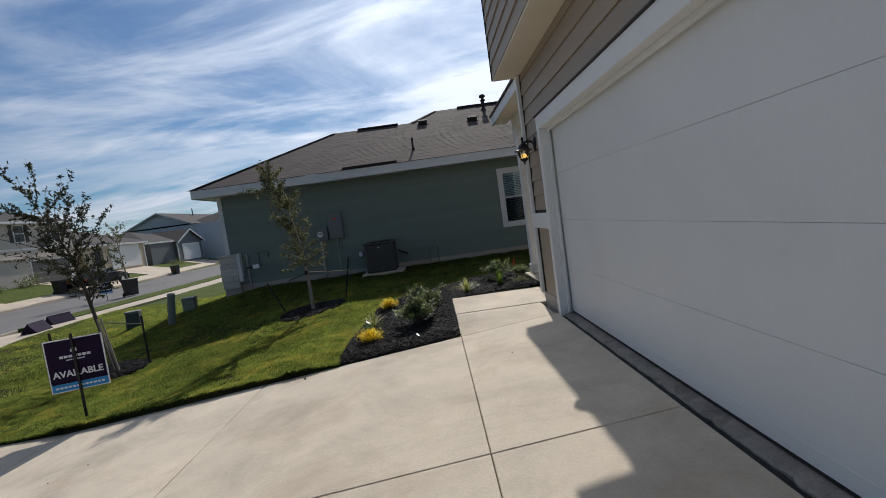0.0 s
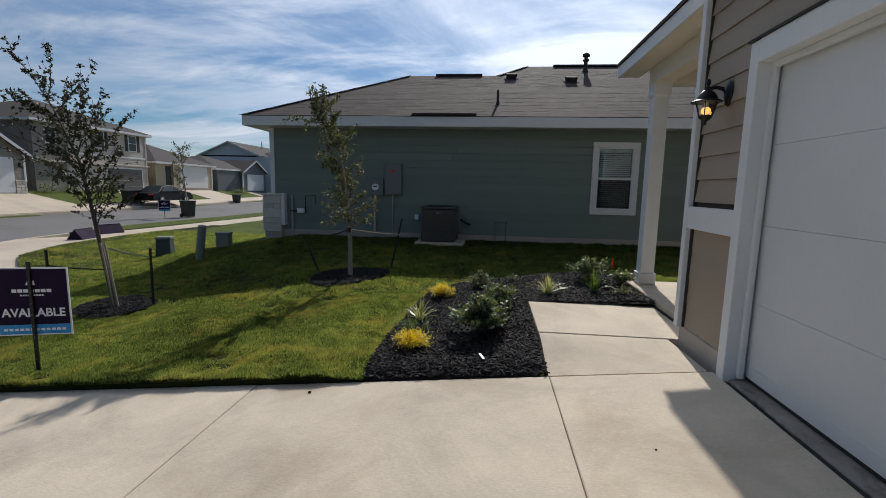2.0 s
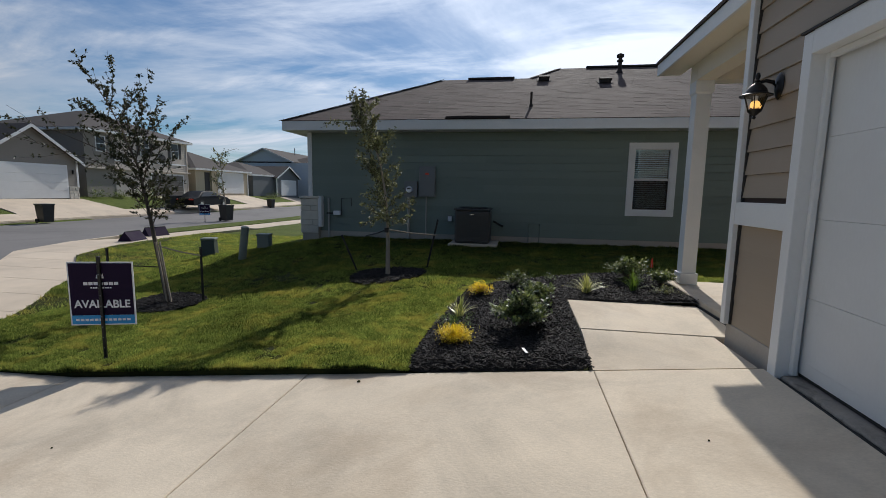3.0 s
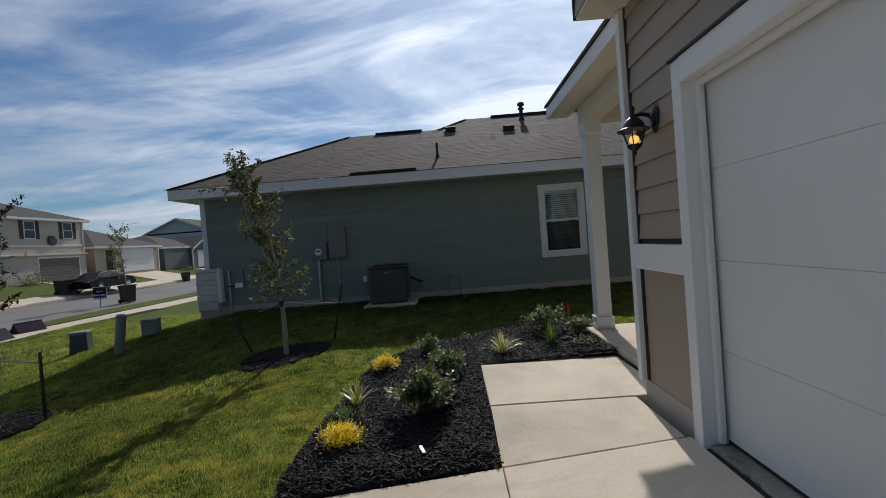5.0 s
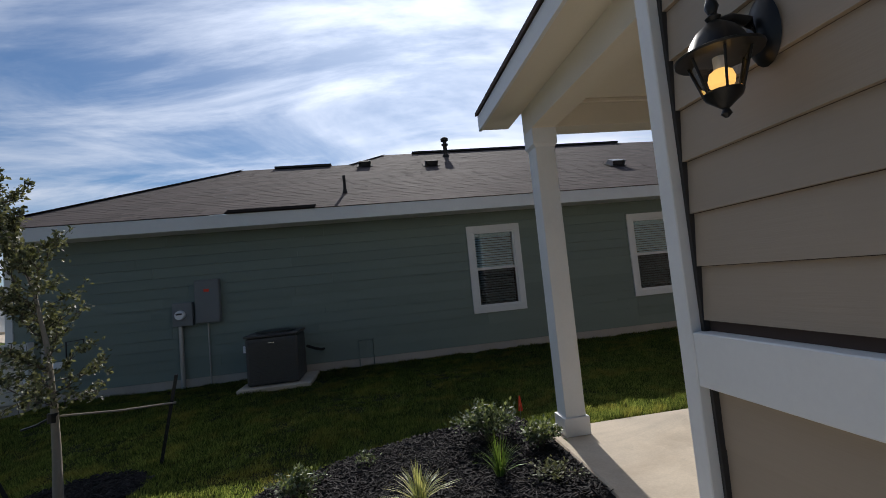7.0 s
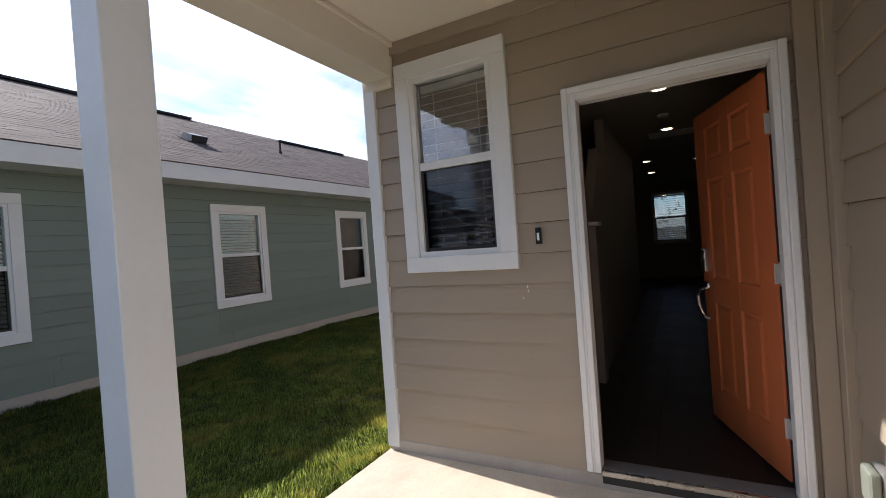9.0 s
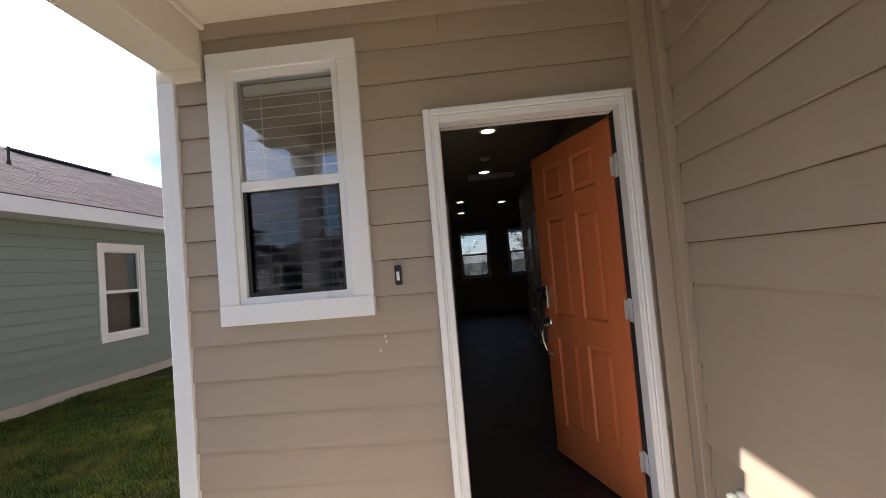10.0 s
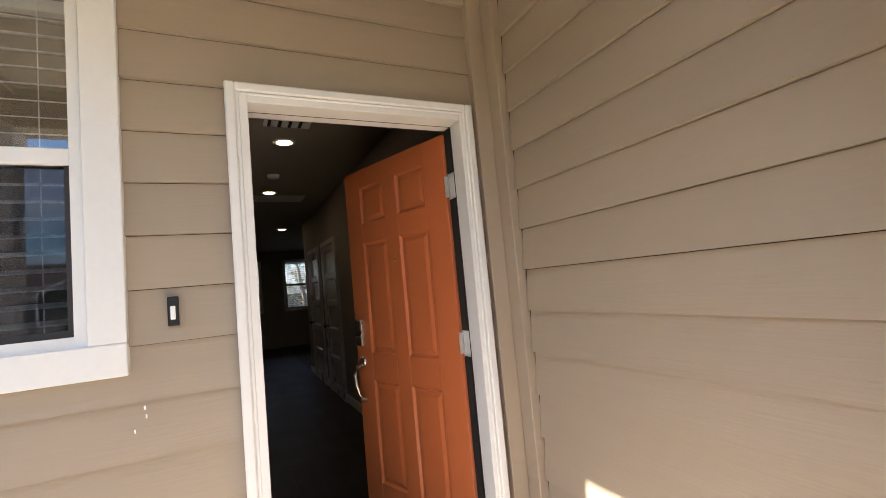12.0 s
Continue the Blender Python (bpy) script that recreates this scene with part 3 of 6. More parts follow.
trim("trim_garage_side", (1.692, 1.9, 6.445, 6.545, -0.075, 2.245), "white board beside the garage door")
trim("trim_garage_side", (1.692, 1.9, 1.465, 1.565, -0.075, 2.245), "white board beside the garage door")
trim("trim_garage_head", (1.690, 1.9, 1.565, 6.445, 2.10, 2.247), "white board over the garage door")
trim("trim_drip_edge", (1.675, 1.76, 1.45, 6.56, 2.247, 2.262), "thin dark flashing over the white board", M_DARKGREY, 0.002)
trim("trim_belt", (1.700, 1.765, 6.545, 7.278, 0.955, 1.142), "white belt board on the garage wall")
trim("trim_corner", (1.696, 1.80, 7.278, 7.352, 0.075, 2.95), "white corner board of the garage")
trim("trim_channel", (1.735, 1.80, 7.262, 7.2775, 0.08, 2.97), "dark joint beside the corner board", M_DARKGREY, 0.001)
trim("porch_pilaster", (1.80, 2.36, 7.10, 7.348, 0.0, 2.90), "white-clad pilaster that carries the porch beam")
trim("foundation_garage", (1.745, 1.9, 6.55, 7.34, -0.3, 0.078), "bare concrete foundation under the siding", M_FOUND, 0.005)
# jamb stops
trim("trim_garage_stop", (1.775, 1.81, 6.405, 6.4445, -0.03, 2.10), "white stop strip of the garage door")
trim("trim_garage_stop", (1.775, 1.81, 1.57, 6.405, 2.062, 2.0995), "white stop strip over the garage door")

# upper storey over the garage
bm = bmesh.new()
box(bm, 1.43, 8.2, 0.6, 7.42, 2.98, 5.6)
wall_upper = solid("wall_upper_storey", bm, M_CREAM, "taupe lap-sided upper storey that overhangs the garage", "wall", "structure")
siding(wall_upper, FACE_W(1.43, 7.42), 6.8, 2.98, 5.6, 0.185, M_TAUPE, seed=5)
trim("trim_upper_corner", (1.405, 1.50, 7.42, 7.445, 2.965, 5.6), "dark corner strip of the upper storey", M_DARKGREY, 0.002)
trim("trim_upper_soffit", (1.42, 1.76, 0.6, 7.43, 2.955, 2.979), "cream soffit board under the overhang", M_CREAM, 0.002)
solid("roof_upper", prism([(1.0, 0.2), (8.6, 0.2), (8.6, 7.9), (1.0, 7.9)], 5.6, lambda x, y: 5.75 + 0.35 * min(x - 1.0, 8.6 - x) + (1.6 if 3 < x < 6 else 0)), M_DARKROOF, "dark shingle roof of the upper storey", "roof", "structure")

# porch: side wall, door wall
bm = bmesh.new()
box(bm, 1.93, 3.92, 6.96, 7.115, -0.2, 3.0)
wall_side = solid("wall_porch_side", bm, M_BACKING, "taupe lap-sided side wall of the porch", "wall", "structure")
siding(wall_side, FACE_N(3.885, 7.13), 1.525, 0.032, 2.90, 0.185, M_TAUPE, [(-1, 0.099, -1, 9)], joint=9, seed=7)
bm = bmesh.new()
for b in ((7.0, 7.335, 0.0, 3.0), (8.27, 8.755, 0.0, 3.0), (9.385, 9.72, 0.0, 3.0), (7.335, 8.27, 2.25, 3.0), (8.755, 9.385, 0.0, 1.355), (8.755, 9.385, 2.645, 3.0)):
    box(bm, 3.92, 4.07, *b)
box(bm, 3.92, 4.07, 7.0, 9.72, -0.3, 0.0)
wall_door = solid("wall_entry", bm, M_BACKING, "taupe lap-sided entry wall under the porch", "wall", "structure")
siding(wall_door, FACE_W(3.92, 9.655), 2.53, 0.083, 2.82, 0.1843, M_TAUPE, [(1.32, 2.37, -1, 2.30), (0.19, 0.99, 1.285, 2.725), (-1, 0.16, 2.60, 3)], joint=2.2, seed=11)
trim("trim_frieze", (3.885, 3.93, 7.2625, 9.5, 2.815, 2.90), "taupe frieze board under the porch ceiling", M_TAUPE)
trim("trim_inside_corner", (3.872, 3.93, 7.180, 7.262, 0.02, 2.899), "taupe board in the inside corner of the porch", M_TAUPE)
trim("trim_inside_corner", (3.790, 3.93, 7.131, 7.1795, 0.02, 2.899), "taupe board in the inside corner of the porch", M_TAUPE)
trim("trim_entry_corner", (3.882, 3.95, 9.655, 9.752, 0.03, 2.66), "white corner board of the house")
trim("trim_beam_plate", (3.880, 3.95, 9.50, 9.7505, 2.60, 2.90), "cream plate where the porch beam meets the wall", M_CREAM)
trim("foundation_entry", (3.894, 4.0, 7.14, 9.74, -0.05, 0.082), "narrow bare concrete ledge under the entry wall", M_FOUND, 0.006)
wall_north = solid("wall_north", bbox(3.95, 15.65, 9.70, 9.748, -0.2, 3.0), M_TAUPE, "taupe side wall of the house", "wall", "structure")

# porch: ceiling, beams, roof
ceiling = solid("porch_ceiling", bbox(2.05, 3.93, 7.1, 9.72, 2.90, 2.96), M_CREAM, "cream painted porch ceiling", "ceiling", "structure")
beam = thing("porch_beam", pose(0, 0, 0), "cream boxed porch beam on a square post", "beam", kind="structure")
part("front_beam", bbox(2.07, 2.29, 7.352, 9.49, 2.665, 2.90, 0.004), M_CREAM, beam)
part("side_beam", bbox(2.07, 3.879, 9.49, 9.718, 2.662, 2.899, 0.004), M_CREAM, beam)
part("cove", bbox(2.29, 3.884, 9.462, 9.489, 2.865, 2.899, 0.004), M_CREAM, beam)
part("cove", bbox(2.291, 2.318, 7.36, 9.4615, 2.865, 2.8985, 0.004), M_CREAM, beam)
roof = thing("porch_roof", pose(0, 0, 0), "dark shingle porch roof with white fascia and cream soffit", "roof", kind="structure")
rz = lambda x: 3.025 + 0.36 * (x - 1.76) if x < 9 else 3.025 + 0.36 * (16.24 - x)
bm = bmesh.new()
for x0, x1 in ((1.74, 9.0), (9.0, 16.3)):
    prism([(x0, 7.36), (x1, 7.36), (x1, 10.15), (x0, 10.15)], lambda x, y: rz(x) + 0.01, lambda x, y: rz(x) + 0.045, bm)
part("shingles", bm, M_SHINGLE, roof)
part("fascia", bbox(1.76, 1.79, 7.36, 10.135, 2.868, 3.025, 0.003), M_WHITE, roof)
part("soffit", bbox(1.79, 2.07, 7.36, 10.13, 2.878, 2.90, 0.002), M_CREAM, roof)
bm = bmesh.new()
prism([(1.79, 10.105), (9, 10.105), (9, 10.136), (1.79, 10.136)], lambda x, y: max(rz(x) - 0.16, 2.869), lambda x, y: rz(x) + 0.005, bm)
part("rake_board", bm, M_WHITE, roof)
bm = bmesh.new()
prism([(2.07, 9.72), (9, 9.72), (9, 10.105), (2.07, 10.105)], lambda x, y: rz(x) - 0.06, lambda x, y: rz(x) - 0.035, bm)
part("rake_soffit", bm, M_CREAM, roof)
part("eave_return", bbox(1.791, 2.05, 9.73, 10.10, 2.901, 3.02, 0.002), M_CREAM, roof)
wall_gable = solid("wall_gable", prism([(2.2, 9.66), (15.6, 9.66), (15.6, 9.719), (2.2, 9.719)], 2.9, lambda x, y: 2.96 + 0.01 * (x - 2.2)), M_WHITE, "white frieze of the gable end above the porch beam", "wall", "structure")

post = thing("porch_post", pose(2.18, 9.603, 0), "white square porch post with plinth and capital", "post")
part("plinth", bbox(-0.112, 0.112, -0.114, 0.114, 0.002, 0.155, 0.006, 2), M_WHITE, post)
part("shaft", bbox(-0.09, 0.09, -0.092, 0.092, 0.155, 2.50, 0.004), M_WHITE, post)
bm = bmesh.new()
for a, z0, z1 in ((0.110, 2.52, 2.661),):
    box(bm, -a, a, -a, a, z0, z1)
vs = [bm.verts.new((sx * r, sy * r, z)) for r, z in ((0.0915, 2.495), (0.108, 2.521)) for sx, sy in ((-1, -1), (1, -1), (1, 1), (-1, 1))]
for i in range(4):
    bm.faces.new((vs[i], vs[(i + 1) % 4], vs[4 + (i + 1) % 4], vs[4 + i]))
part("capital", bm, M_WHITE, post)

# ---- garage door ----
gdoor = thing("door_garage", pose(1.83, 1.57, 0), "white sectional steel garage door, closed", "garage door", kind="structure")
for i in range(4):
    z0 = -0.012 + 0.5295 * i
    bm = bbox(0.0, 0.045, 0.005, 4.865, z0 + 0.0008, z0 + 0.5287, 0.0015)
    sec = part("door_section", bm, M_GARAGE, gdoor)
    for k in range(8):
        y0 = 0.09 + k * 0.60
        bm = bmesh.new()
        # long raised panel ridge lines
        for za, zb in ((0.085, 0.091), (0.437, 0.443)):
            box(bm, -0.0026 if i == 0 and za < 0.2 else -0.0007, 0.001, y0, y0 + 0.50, z0 + za, z0 + zb)
        part("pressed_line", bm, M_GARAGE, sec)
part("bottom_seal", bbox(0.004, 0.04, 0.005, 4.865, -0.036, -0.010, 0.003), M_RUBBER, gdoor, "black rubber bottom seal")

# ---- windows ----


def window(name, m, w, z0, z1, tw, label, blind_label, slat=0.05, tiltdeg=14, kind="structure", proud=0.03, pane=None):
    """A single-hung window: w and z0..z1 are the trim's outer size, tw the trim's width. y = 0 is the wall's face."""
    win = thing(name, m, label, "window", kind=kind)
    h = w / 2
    for nm, b in (("trim_head", (-h, h, -proud, 0.012, z1 - tw, z1)), ("trim_sill", (-h, h, -proud - 0.003, 0.012, z0, z0 + tw)),
                  ("trim_side", (-h, -h + tw, -proud, 0.012, z0 + tw, z1 - tw)), ("trim_side", (h - tw, h, -proud, 0.012, z0 + tw, z1 - tw))):
        part(nm, bbox(*b, 0.003), M_WHITE, win)
    i0, i1, b0, b1 = -h + tw, h - tw, z0 + tw, z1 - tw
    fr = 0.035
    bm = bmesh.new()
    for b in ((i0, i0 + fr, b0, b1), (i1 - fr, i1, b0, b1), (i0 + fr, i1 - fr, b0, b0 + fr), (i0 + fr, i1 - fr, b1 - fr, b1)):
        box(bm, b[0], b[1], -0.012, 0.07, b[2], b[3])
    part("window_frame", bm, M_WHITE, win)
    mid = (b0 + b1) / 2
    part("meeting_rail", bbox(i0 + fr, i1 - fr, 0.0, 0.06, mid - 0.025, mid + 0.03, 0.004), M_WHITE, win)
    bm = bmesh.new()
    for b in ((i0 + fr, i0 + fr + 0.02, b0 + fr, mid - 0.025), (i1 - fr - 0.02, i1 - fr, b0 + fr, mid - 0.025), (i0 + fr + 0.02, i1 - fr - 0.02, b0 + fr, b0 + fr + 0.022)):
        box(bm, b[0], b[1], 0.012, 0.045, b[2], b[3])
    part("lower_sash", bm, M_DARKGREY, win, "dark screen frame of the lower sash")
    for nm, a, b, y in (("upper_pane", mid + 0.03, b1 - fr, 0.025), ("lower_pane", b0 + fr, mid - 0.025, 0.035)):
        p = part(nm, bbox(i0 + fr, i1 - fr, y, y + 0.004, a, b), pane or M_GLASS, win)
        p.visible_shadow = False
    sc = part("insect_screen", bbox(i0 + fr + 0.02, i1 - fr - 0.02, 0.018, 0.020, b0 + fr + 0.022, mid - 0.025), M_MESH, win, "dark insect screen")
    bl = part("blind", bbox(i0 + fr, i1 - fr, 0.085, 0.12, b1 - fr - 0.05, b1 - fr, 0.004), M_BLIND, win, blind_label)
    zz, sm = b1 - fr - 0.07, None
    while zz > b0 + fr:
        if sm is None:
            sb = bmesh.new()
            box(sb, i0 + fr + 0.004, i1 - fr - 0.004, -0.023, 0.023, -0.002, 0.002, pose(0, 0, 0, tiltdeg))
            sm = mesh_of("slat", sb, M_BLIND)
        s = new("slat", sm)
        s.parent, s.location = bl, (0, 0.103, zz)
        zz -= slat
    for x in (i0 + fr + 0.1, i1 - fr - 0.1):
        part("cord", bbox(x, x + 0.003, 0.078, 0.081, b0 + fr, b1 - fr), M_BLIND, bl)
    return win


window("window_1", FACE_W(3.905, 9.065), 0.81, 1.283, 2.727, 0.105, "white-trimmed single-hung porch window with blinds", "white slatted blind", 0.058, 20)
# near-black sheet behind the porch window: the unlit room painted as colour
solid("room_wall", bbox(4.35, 4.40, 8.66, 9.69, 0.1, 2.8), M_UNLIT, "near-black sheet standing in for the unlit room behind the porch window", "wall", "structure")

# ---- neighbour's house ----
NX0, NX1, NY = -5.76, 19.0, 14.6
bm = bmesh.new()
NWIN = [(2.995, 1.10), (6.475, 1.10), (9.47, 1.10)]
edge = NX0
for x, w in NWIN:
    box(bm, edge, x - w / 2 + 0.03, NY + 0.012, NY + 0.2, -0.3, 2.9)
    edge = x + w / 2 - 0.03
    box(bm, x - w / 2 + 0.03, edge, NY + 0.012, NY + 0.2, -0.3, 0.72)
    box(bm, x - w / 2 + 0.03, edge, NY + 0.012, NY + 0.2, 2.405, 2.9)
box(bm, edge, NX1, NY + 0.012, NY + 0.2, -0.3, 2.9)
box(bm, NX0, NX0 + 0.2, NY + 0.2, 25, -0.3, 2.9)
box(bm, NX1 - 0.2, NX1, NY + 0.2, 25, -0.3, 2.9)
wall_nb = solid("wall_neighbour", bm, M_GREEN, "dark green lap-sided wall of the neighbouring house", "wall", "structure")
siding(wall_nb, FACE_S(NX0, NY), NX1 - NX0, 0.09, 2.80, 0.185, M_GREEN, [(x - w / 2 - NX0, x + w / 2 - NX0, 0.69, 2.437) for x, w in NWIN], joint=3.7, seed=17, proud=0.015, gap=0.002)
trim("trim_neighbour_corner", (NX0 - 0.03, NX0 + 0.09, NY - 0.03, NY + 0.05, 0.09, 2.705), "white corner board of the green house")
trim("foundation_neighbour", (NX0, NX1, NY - 0.012, NY + 0.1, -0.4, 0.088), "exposed concrete foundation of the green house", M_FOUND, 0.004)
for i, (x, w) in enumerate(NWIN):
    window("window_%d" % (i + 2), FACE_S(x, NY - 0.005), w, 0.69, 2.437, 0.125, "white-trimmed single-hung window in green siding with blinds", "white slatted blind, closed", 0.05, 46, pane=M_CLEARGLASS)
# near-black sheet gives the unlit rooms behind these windows
room = solid("neighbour_room", bbox(NX0 + 0.3, NX1 - 0.3, NY + 0.5, NY + 0.56, -0.1, 2.8), M_UNLIT, "near-black sheet standing in for the unlit rooms of the green house", "wall", "structure")
nroof = thing("roof_neighbour", pose(0, 0, 0), "brown-grey shingle hip roof of the green house", "roof", kind="structure")
EY, EZ, SL = 14.08, 2.95, 0.4575
part("fascia", bbox(-6.25, 19.4, EY + 0.01, EY + 0.035, 2.705, 2.938, 0.003), M_WHITE, nroof)
part("fascia", bbox(-6.25, -6.225, EY + 0.036, 22.6, 2.705, 2.938, 0.003), M_WHITE, nroof)
part("soffit", bbox(-6.22, 19.4, EY + 0.036, NY - 0.022, 2.708, 2.73, 0.002), M_WHITE, nroof)
part("soffit", bbox(-6.22, NX0 - 0.035, NY - 0.0215, 22.6, 2.7075, 2.7295, 0.002), M_WHITE, nroof)


def span(y):
    """The front slope's left and right end at a distance y."""
    if y <= 18.3:
        l = -6.27 + (y - EY) * (3.47 / 4.22)
    else:
        l = 0.1 + (y - 18.3) * (0.97 / 1.38)
    r = 19.5 if y <= 19.0 else 10.7 - (y - 19.0) * (1.6 / 0.7)
    return l, r


ly = EY
rng = random.Random(5)
while ly < 19.66:
    ny_ = min(ly + 0.128, 19.7)
    (l0, r0), (l1, r1) = span(ly), span(ny_)
    if abs(l1 - l0) > 2:
        l1 = l0
    bm = bmesh.new()
    z0, z1 = EZ + SL * (ly - EY), EZ + SL * (ny_ - EY)
    # tabs along the course, each a little thicker or thinner
    x = l0
    while x < r0 - 0.01:
        x2 = min(x + rng.uniform(0.22, 0.42), r0)
        if r0 - x2 < 0.1:
            x2 = r0
        th = rng.choice((0.0015, 0.002, 0.0028, 0.004))
        xa, xb = max(x, l1) if x == l0 else x, min(x2, r1)
        if xb <= xa:
            xb = xa + 0.01
        c = [(x, ly, z0 + th), (x2, ly, z0 + th), (xb, ny_, z1 + 0.001), (xa, ny_, z1 + 0.001), (x, ly + 0.004, z0 - 0.01), (x2, ly + 0.004, z0 - 0.01)]
        v = [bm.verts.new(p) for p in c]
        bm.faces.new(v[:4])
        bm.faces.new((v[4], v[5], v[1], v[0]))
        x = x2
    part("shingle_course", bm, M_SHINGLE, nroof)
    ly = ny_
bm = bmesh.new()
v = [bm.verts.new(p) for p in ((-6.27, EY, EZ), (-2.8, 18.3, 4.882), (-6.27, 22.5, EZ))]
bm.faces.new(v)
v = [bm.verts.new(p) for p in ((-2.8, 18.3, 4.877), (0.1, 18.3, 4.877), (1.07, 19.68, 5.508), (9.1, 19.68, 5.508), (10.7, 19.0, 5.197), (19.5, 19.0, 5.197), (19.5, 25.5, EZ), (-6.27, 25.5, EZ))]
bm.faces.new(v)
part("rear_slopes", bm, M_SHINGLE, nroof)
bm = bmesh.new()
for a, b, y in ((-1.9, -0.4, 18.3), (2.0, 9.0, 19.68), (11.5, 14.5, 19.0)):
    z = EZ + SL * (y - EY) + 0.012
    box(bm, a, b, y - 0.12, y + 0.12, z - 0.03, z + 0.025)
part("ridge_vent", bm, M_STACK, nroof, "dark ridge vent strip")
# black strip added as the shadow where the eave shingles lift
M_EAVESHADE = material("matte_black_eave_shade", (0.012, 0.011, 0.011), 1.0, 0.1, 9, 80, 0.1, 0.001, spec=0.0)
bm = prism([(-1.96, EY - 0.02), (-0.40, EY - 0.02), (-0.40, EY + 0.17), (-1.96, EY + 0.17)], lambda x, y: EZ + SL * (y - EY) + 0.004, lambda x, y: EZ + SL * (y - EY) + 0.017)
part("eave_vent", bm, M_EAVESHADE, nroof, "black strip standing in for the shadow under lifted eave shingles")
for a, b in (((-6.27, EY, EZ), (-2.8, 18.3, 4.882)), ((0.1, 18.3, 4.88), (1.07, 19.68, 5.508))):
    bm = bmesh.new()
    a, b = Vector(a), Vector(b)
    n = int((b - a).length / 0.2)
    d = (b - a).normalized()
    for k in range(n):
        q = a.lerp(b, (k + 0.5) / n)
        box(bm, -0.115, 0.115, -0.11, 0.11, 0.004, 0.014, Matrix.Translation(q) @ d.to_track_quat("X", "Z").to_matrix().to_4x4())
    part("hip_cap", bm, M_SHINGLE, nroof, "overlapping hip shingles")

# ---- entry door and hall ----
door = thing("door_entry", pose(4.065, 7.362, 0.116, 0, 0, 18.5), "orange six-panel front door, standing open", "door", kind="structure")
DW, DH, DT = 0.915, 2.11, 0.045
leaf = part("door_leaf", bbox(0.002, DW - 0.002, -DT + 0.012, -0.012, 0.002, DH - 0.002), M_ORANGE, door)
stiles = [(0, 0.16), (0.40, 0.515), (DW - 0.16, DW)]
rails = [(0, 0.225), (0.825, 0.985), (1.655, 1.775), (DH - 0.11, DH)]
for a, b in stiles:
    part("stile", bbox(a, b, -DT, 0, 0, DH, 0.0015), M_ORANGE, door)
for a, b in rails:
    for c, d in ((0.16, 0.40), (0.515, DW - 0.16)):
        part("rail", bbox(c, d, -DT + 0.0003, -0.0003, a, b), M_ORANGE, door)
for (a, b) in ((0.16, 0.40), (0.515, DW - 0.16)):
    for (c, d) in ((0.225, 0.825), (0.985, 1.655), (1.775, DH - 0.11)):
        for s, y in ((1, -0.012), (-1, -DT + 0.012)):
            bm = bmesh.new()
            ring = []
            for inset, up in ((0.0, 0.0115), (0.012, 0.002), (0.020, 0.002), (0.042, 0.0095)):
                ring.append([bm.verts.new((x, y + s * up, z)) for x, z in ((a + inset, c + inset), (b - inset, c + inset), (b - inset, d - inset), (a + inset, d - inset))])
            for r0, r1 in zip(ring, ring[1:]):
                for i in range(4):
                    bm.faces.new((r0[i], r0[(i + 1) % 4], r1[(i + 1) % 4], r1[i]))
            bm.faces.new(ring[-1])
            part("door_panel", bm, M_ORANGE, door)
for z in (0.28, 1.072, 1.84):
    bm = bbox(-0.014, 0.0, -0.03, 0.004, z - 0.05, z + 0.05, 0.001)
    tube(bm, [(-0.006, 0.006, z - 0.052), (-0.006, 0.006, z + 0.052)], 0.0045, 8)
    part("hinge", bm, M_DOORIN, door, "pale painted hinge")
HX = DW - 0.065
kp = part("keypad_lock", bbox(HX - 0.035, HX + 0.035, 0.0, 0.028, 1.03, 1.19, 0.008, 2), M_STEEL, door, "nickel keypad deadbolt with a black key field")
part("key_field", bbox(HX - 0.026, HX + 0.026, 0.028, 0.031, 1.09, 1.18, 0.002), M_BLACK, kp)
for i in range(5):
    for j in range(2):
        part("key_button", bbox(HX - 0.018 + j * 0.022, HX - 0.004 + j * 0.022, 0.031, 0.033, 1.096 + i * 0.016, 1.106 + i * 0.016, 0.001), M_DARKGREY, kp)
hs = part("handle_plate", lathe([(0.03, 0), (0.034, 0.006), (0.03, 0.016), (0.012, 0.02)], 16), M_STEEL, door, "round nickel handle plate")
hs.matrix_local = pose(HX, 0.0, 0.93, -90)
bm = bmesh.new()
tube(bm, [(HX, 0.01, 0.915), (HX, 0.05, 0.905), (HX + 0.005, 0.068, 0.86), (HX, 0.066, 0.80), (HX, 0.045, 0.735), (HX, 0.03, 0.71), (HX, 0.004, 0.70)], [0.009, 0.010, 0.011, 0.011, 0.010, 0.009, 0.012], 10)
part("pull_handle", bm, M_STEEL, door, "curved nickel pull handle", True)
bm = lathe([(0.008, 0), (0.01, 0.004), (0.005, 0.006)], 12)
ph = part("peephole", bm, M_STEEL, door)
ph.matrix_local = pose(DW / 2, 0.0, 1.52, -90)

# white frame round the opening: casing and stop, dark weather strip, then the rebated jamb
for nm, b in (("side", (3.872, 3.974, 8.258, 8.334, 0.095, 2.302)), ("side", (3.872, 3.974, 7.290, 7.356, 0.095, 2.302)), ("head", (3.873, 3.974, 7.356, 8.258, 2.230, 2.300))):
    trim("trim_entry_" + nm, b, "white moulded frame of the entry door", None, 0.003)
for nm, b in (("side", (3.862, 3.90, 8.300, 8.336, 0.095, 2.304)), ("side", (3.862, 3.90, 7.288, 7.324, 0.095, 2.304)), ("head", (3.8625, 3.90, 7.324, 8.300, 2.268, 2.3035))):
    trim("trim_entry_bead_" + nm, b, "raised bead of the white door frame", None, 0.006)
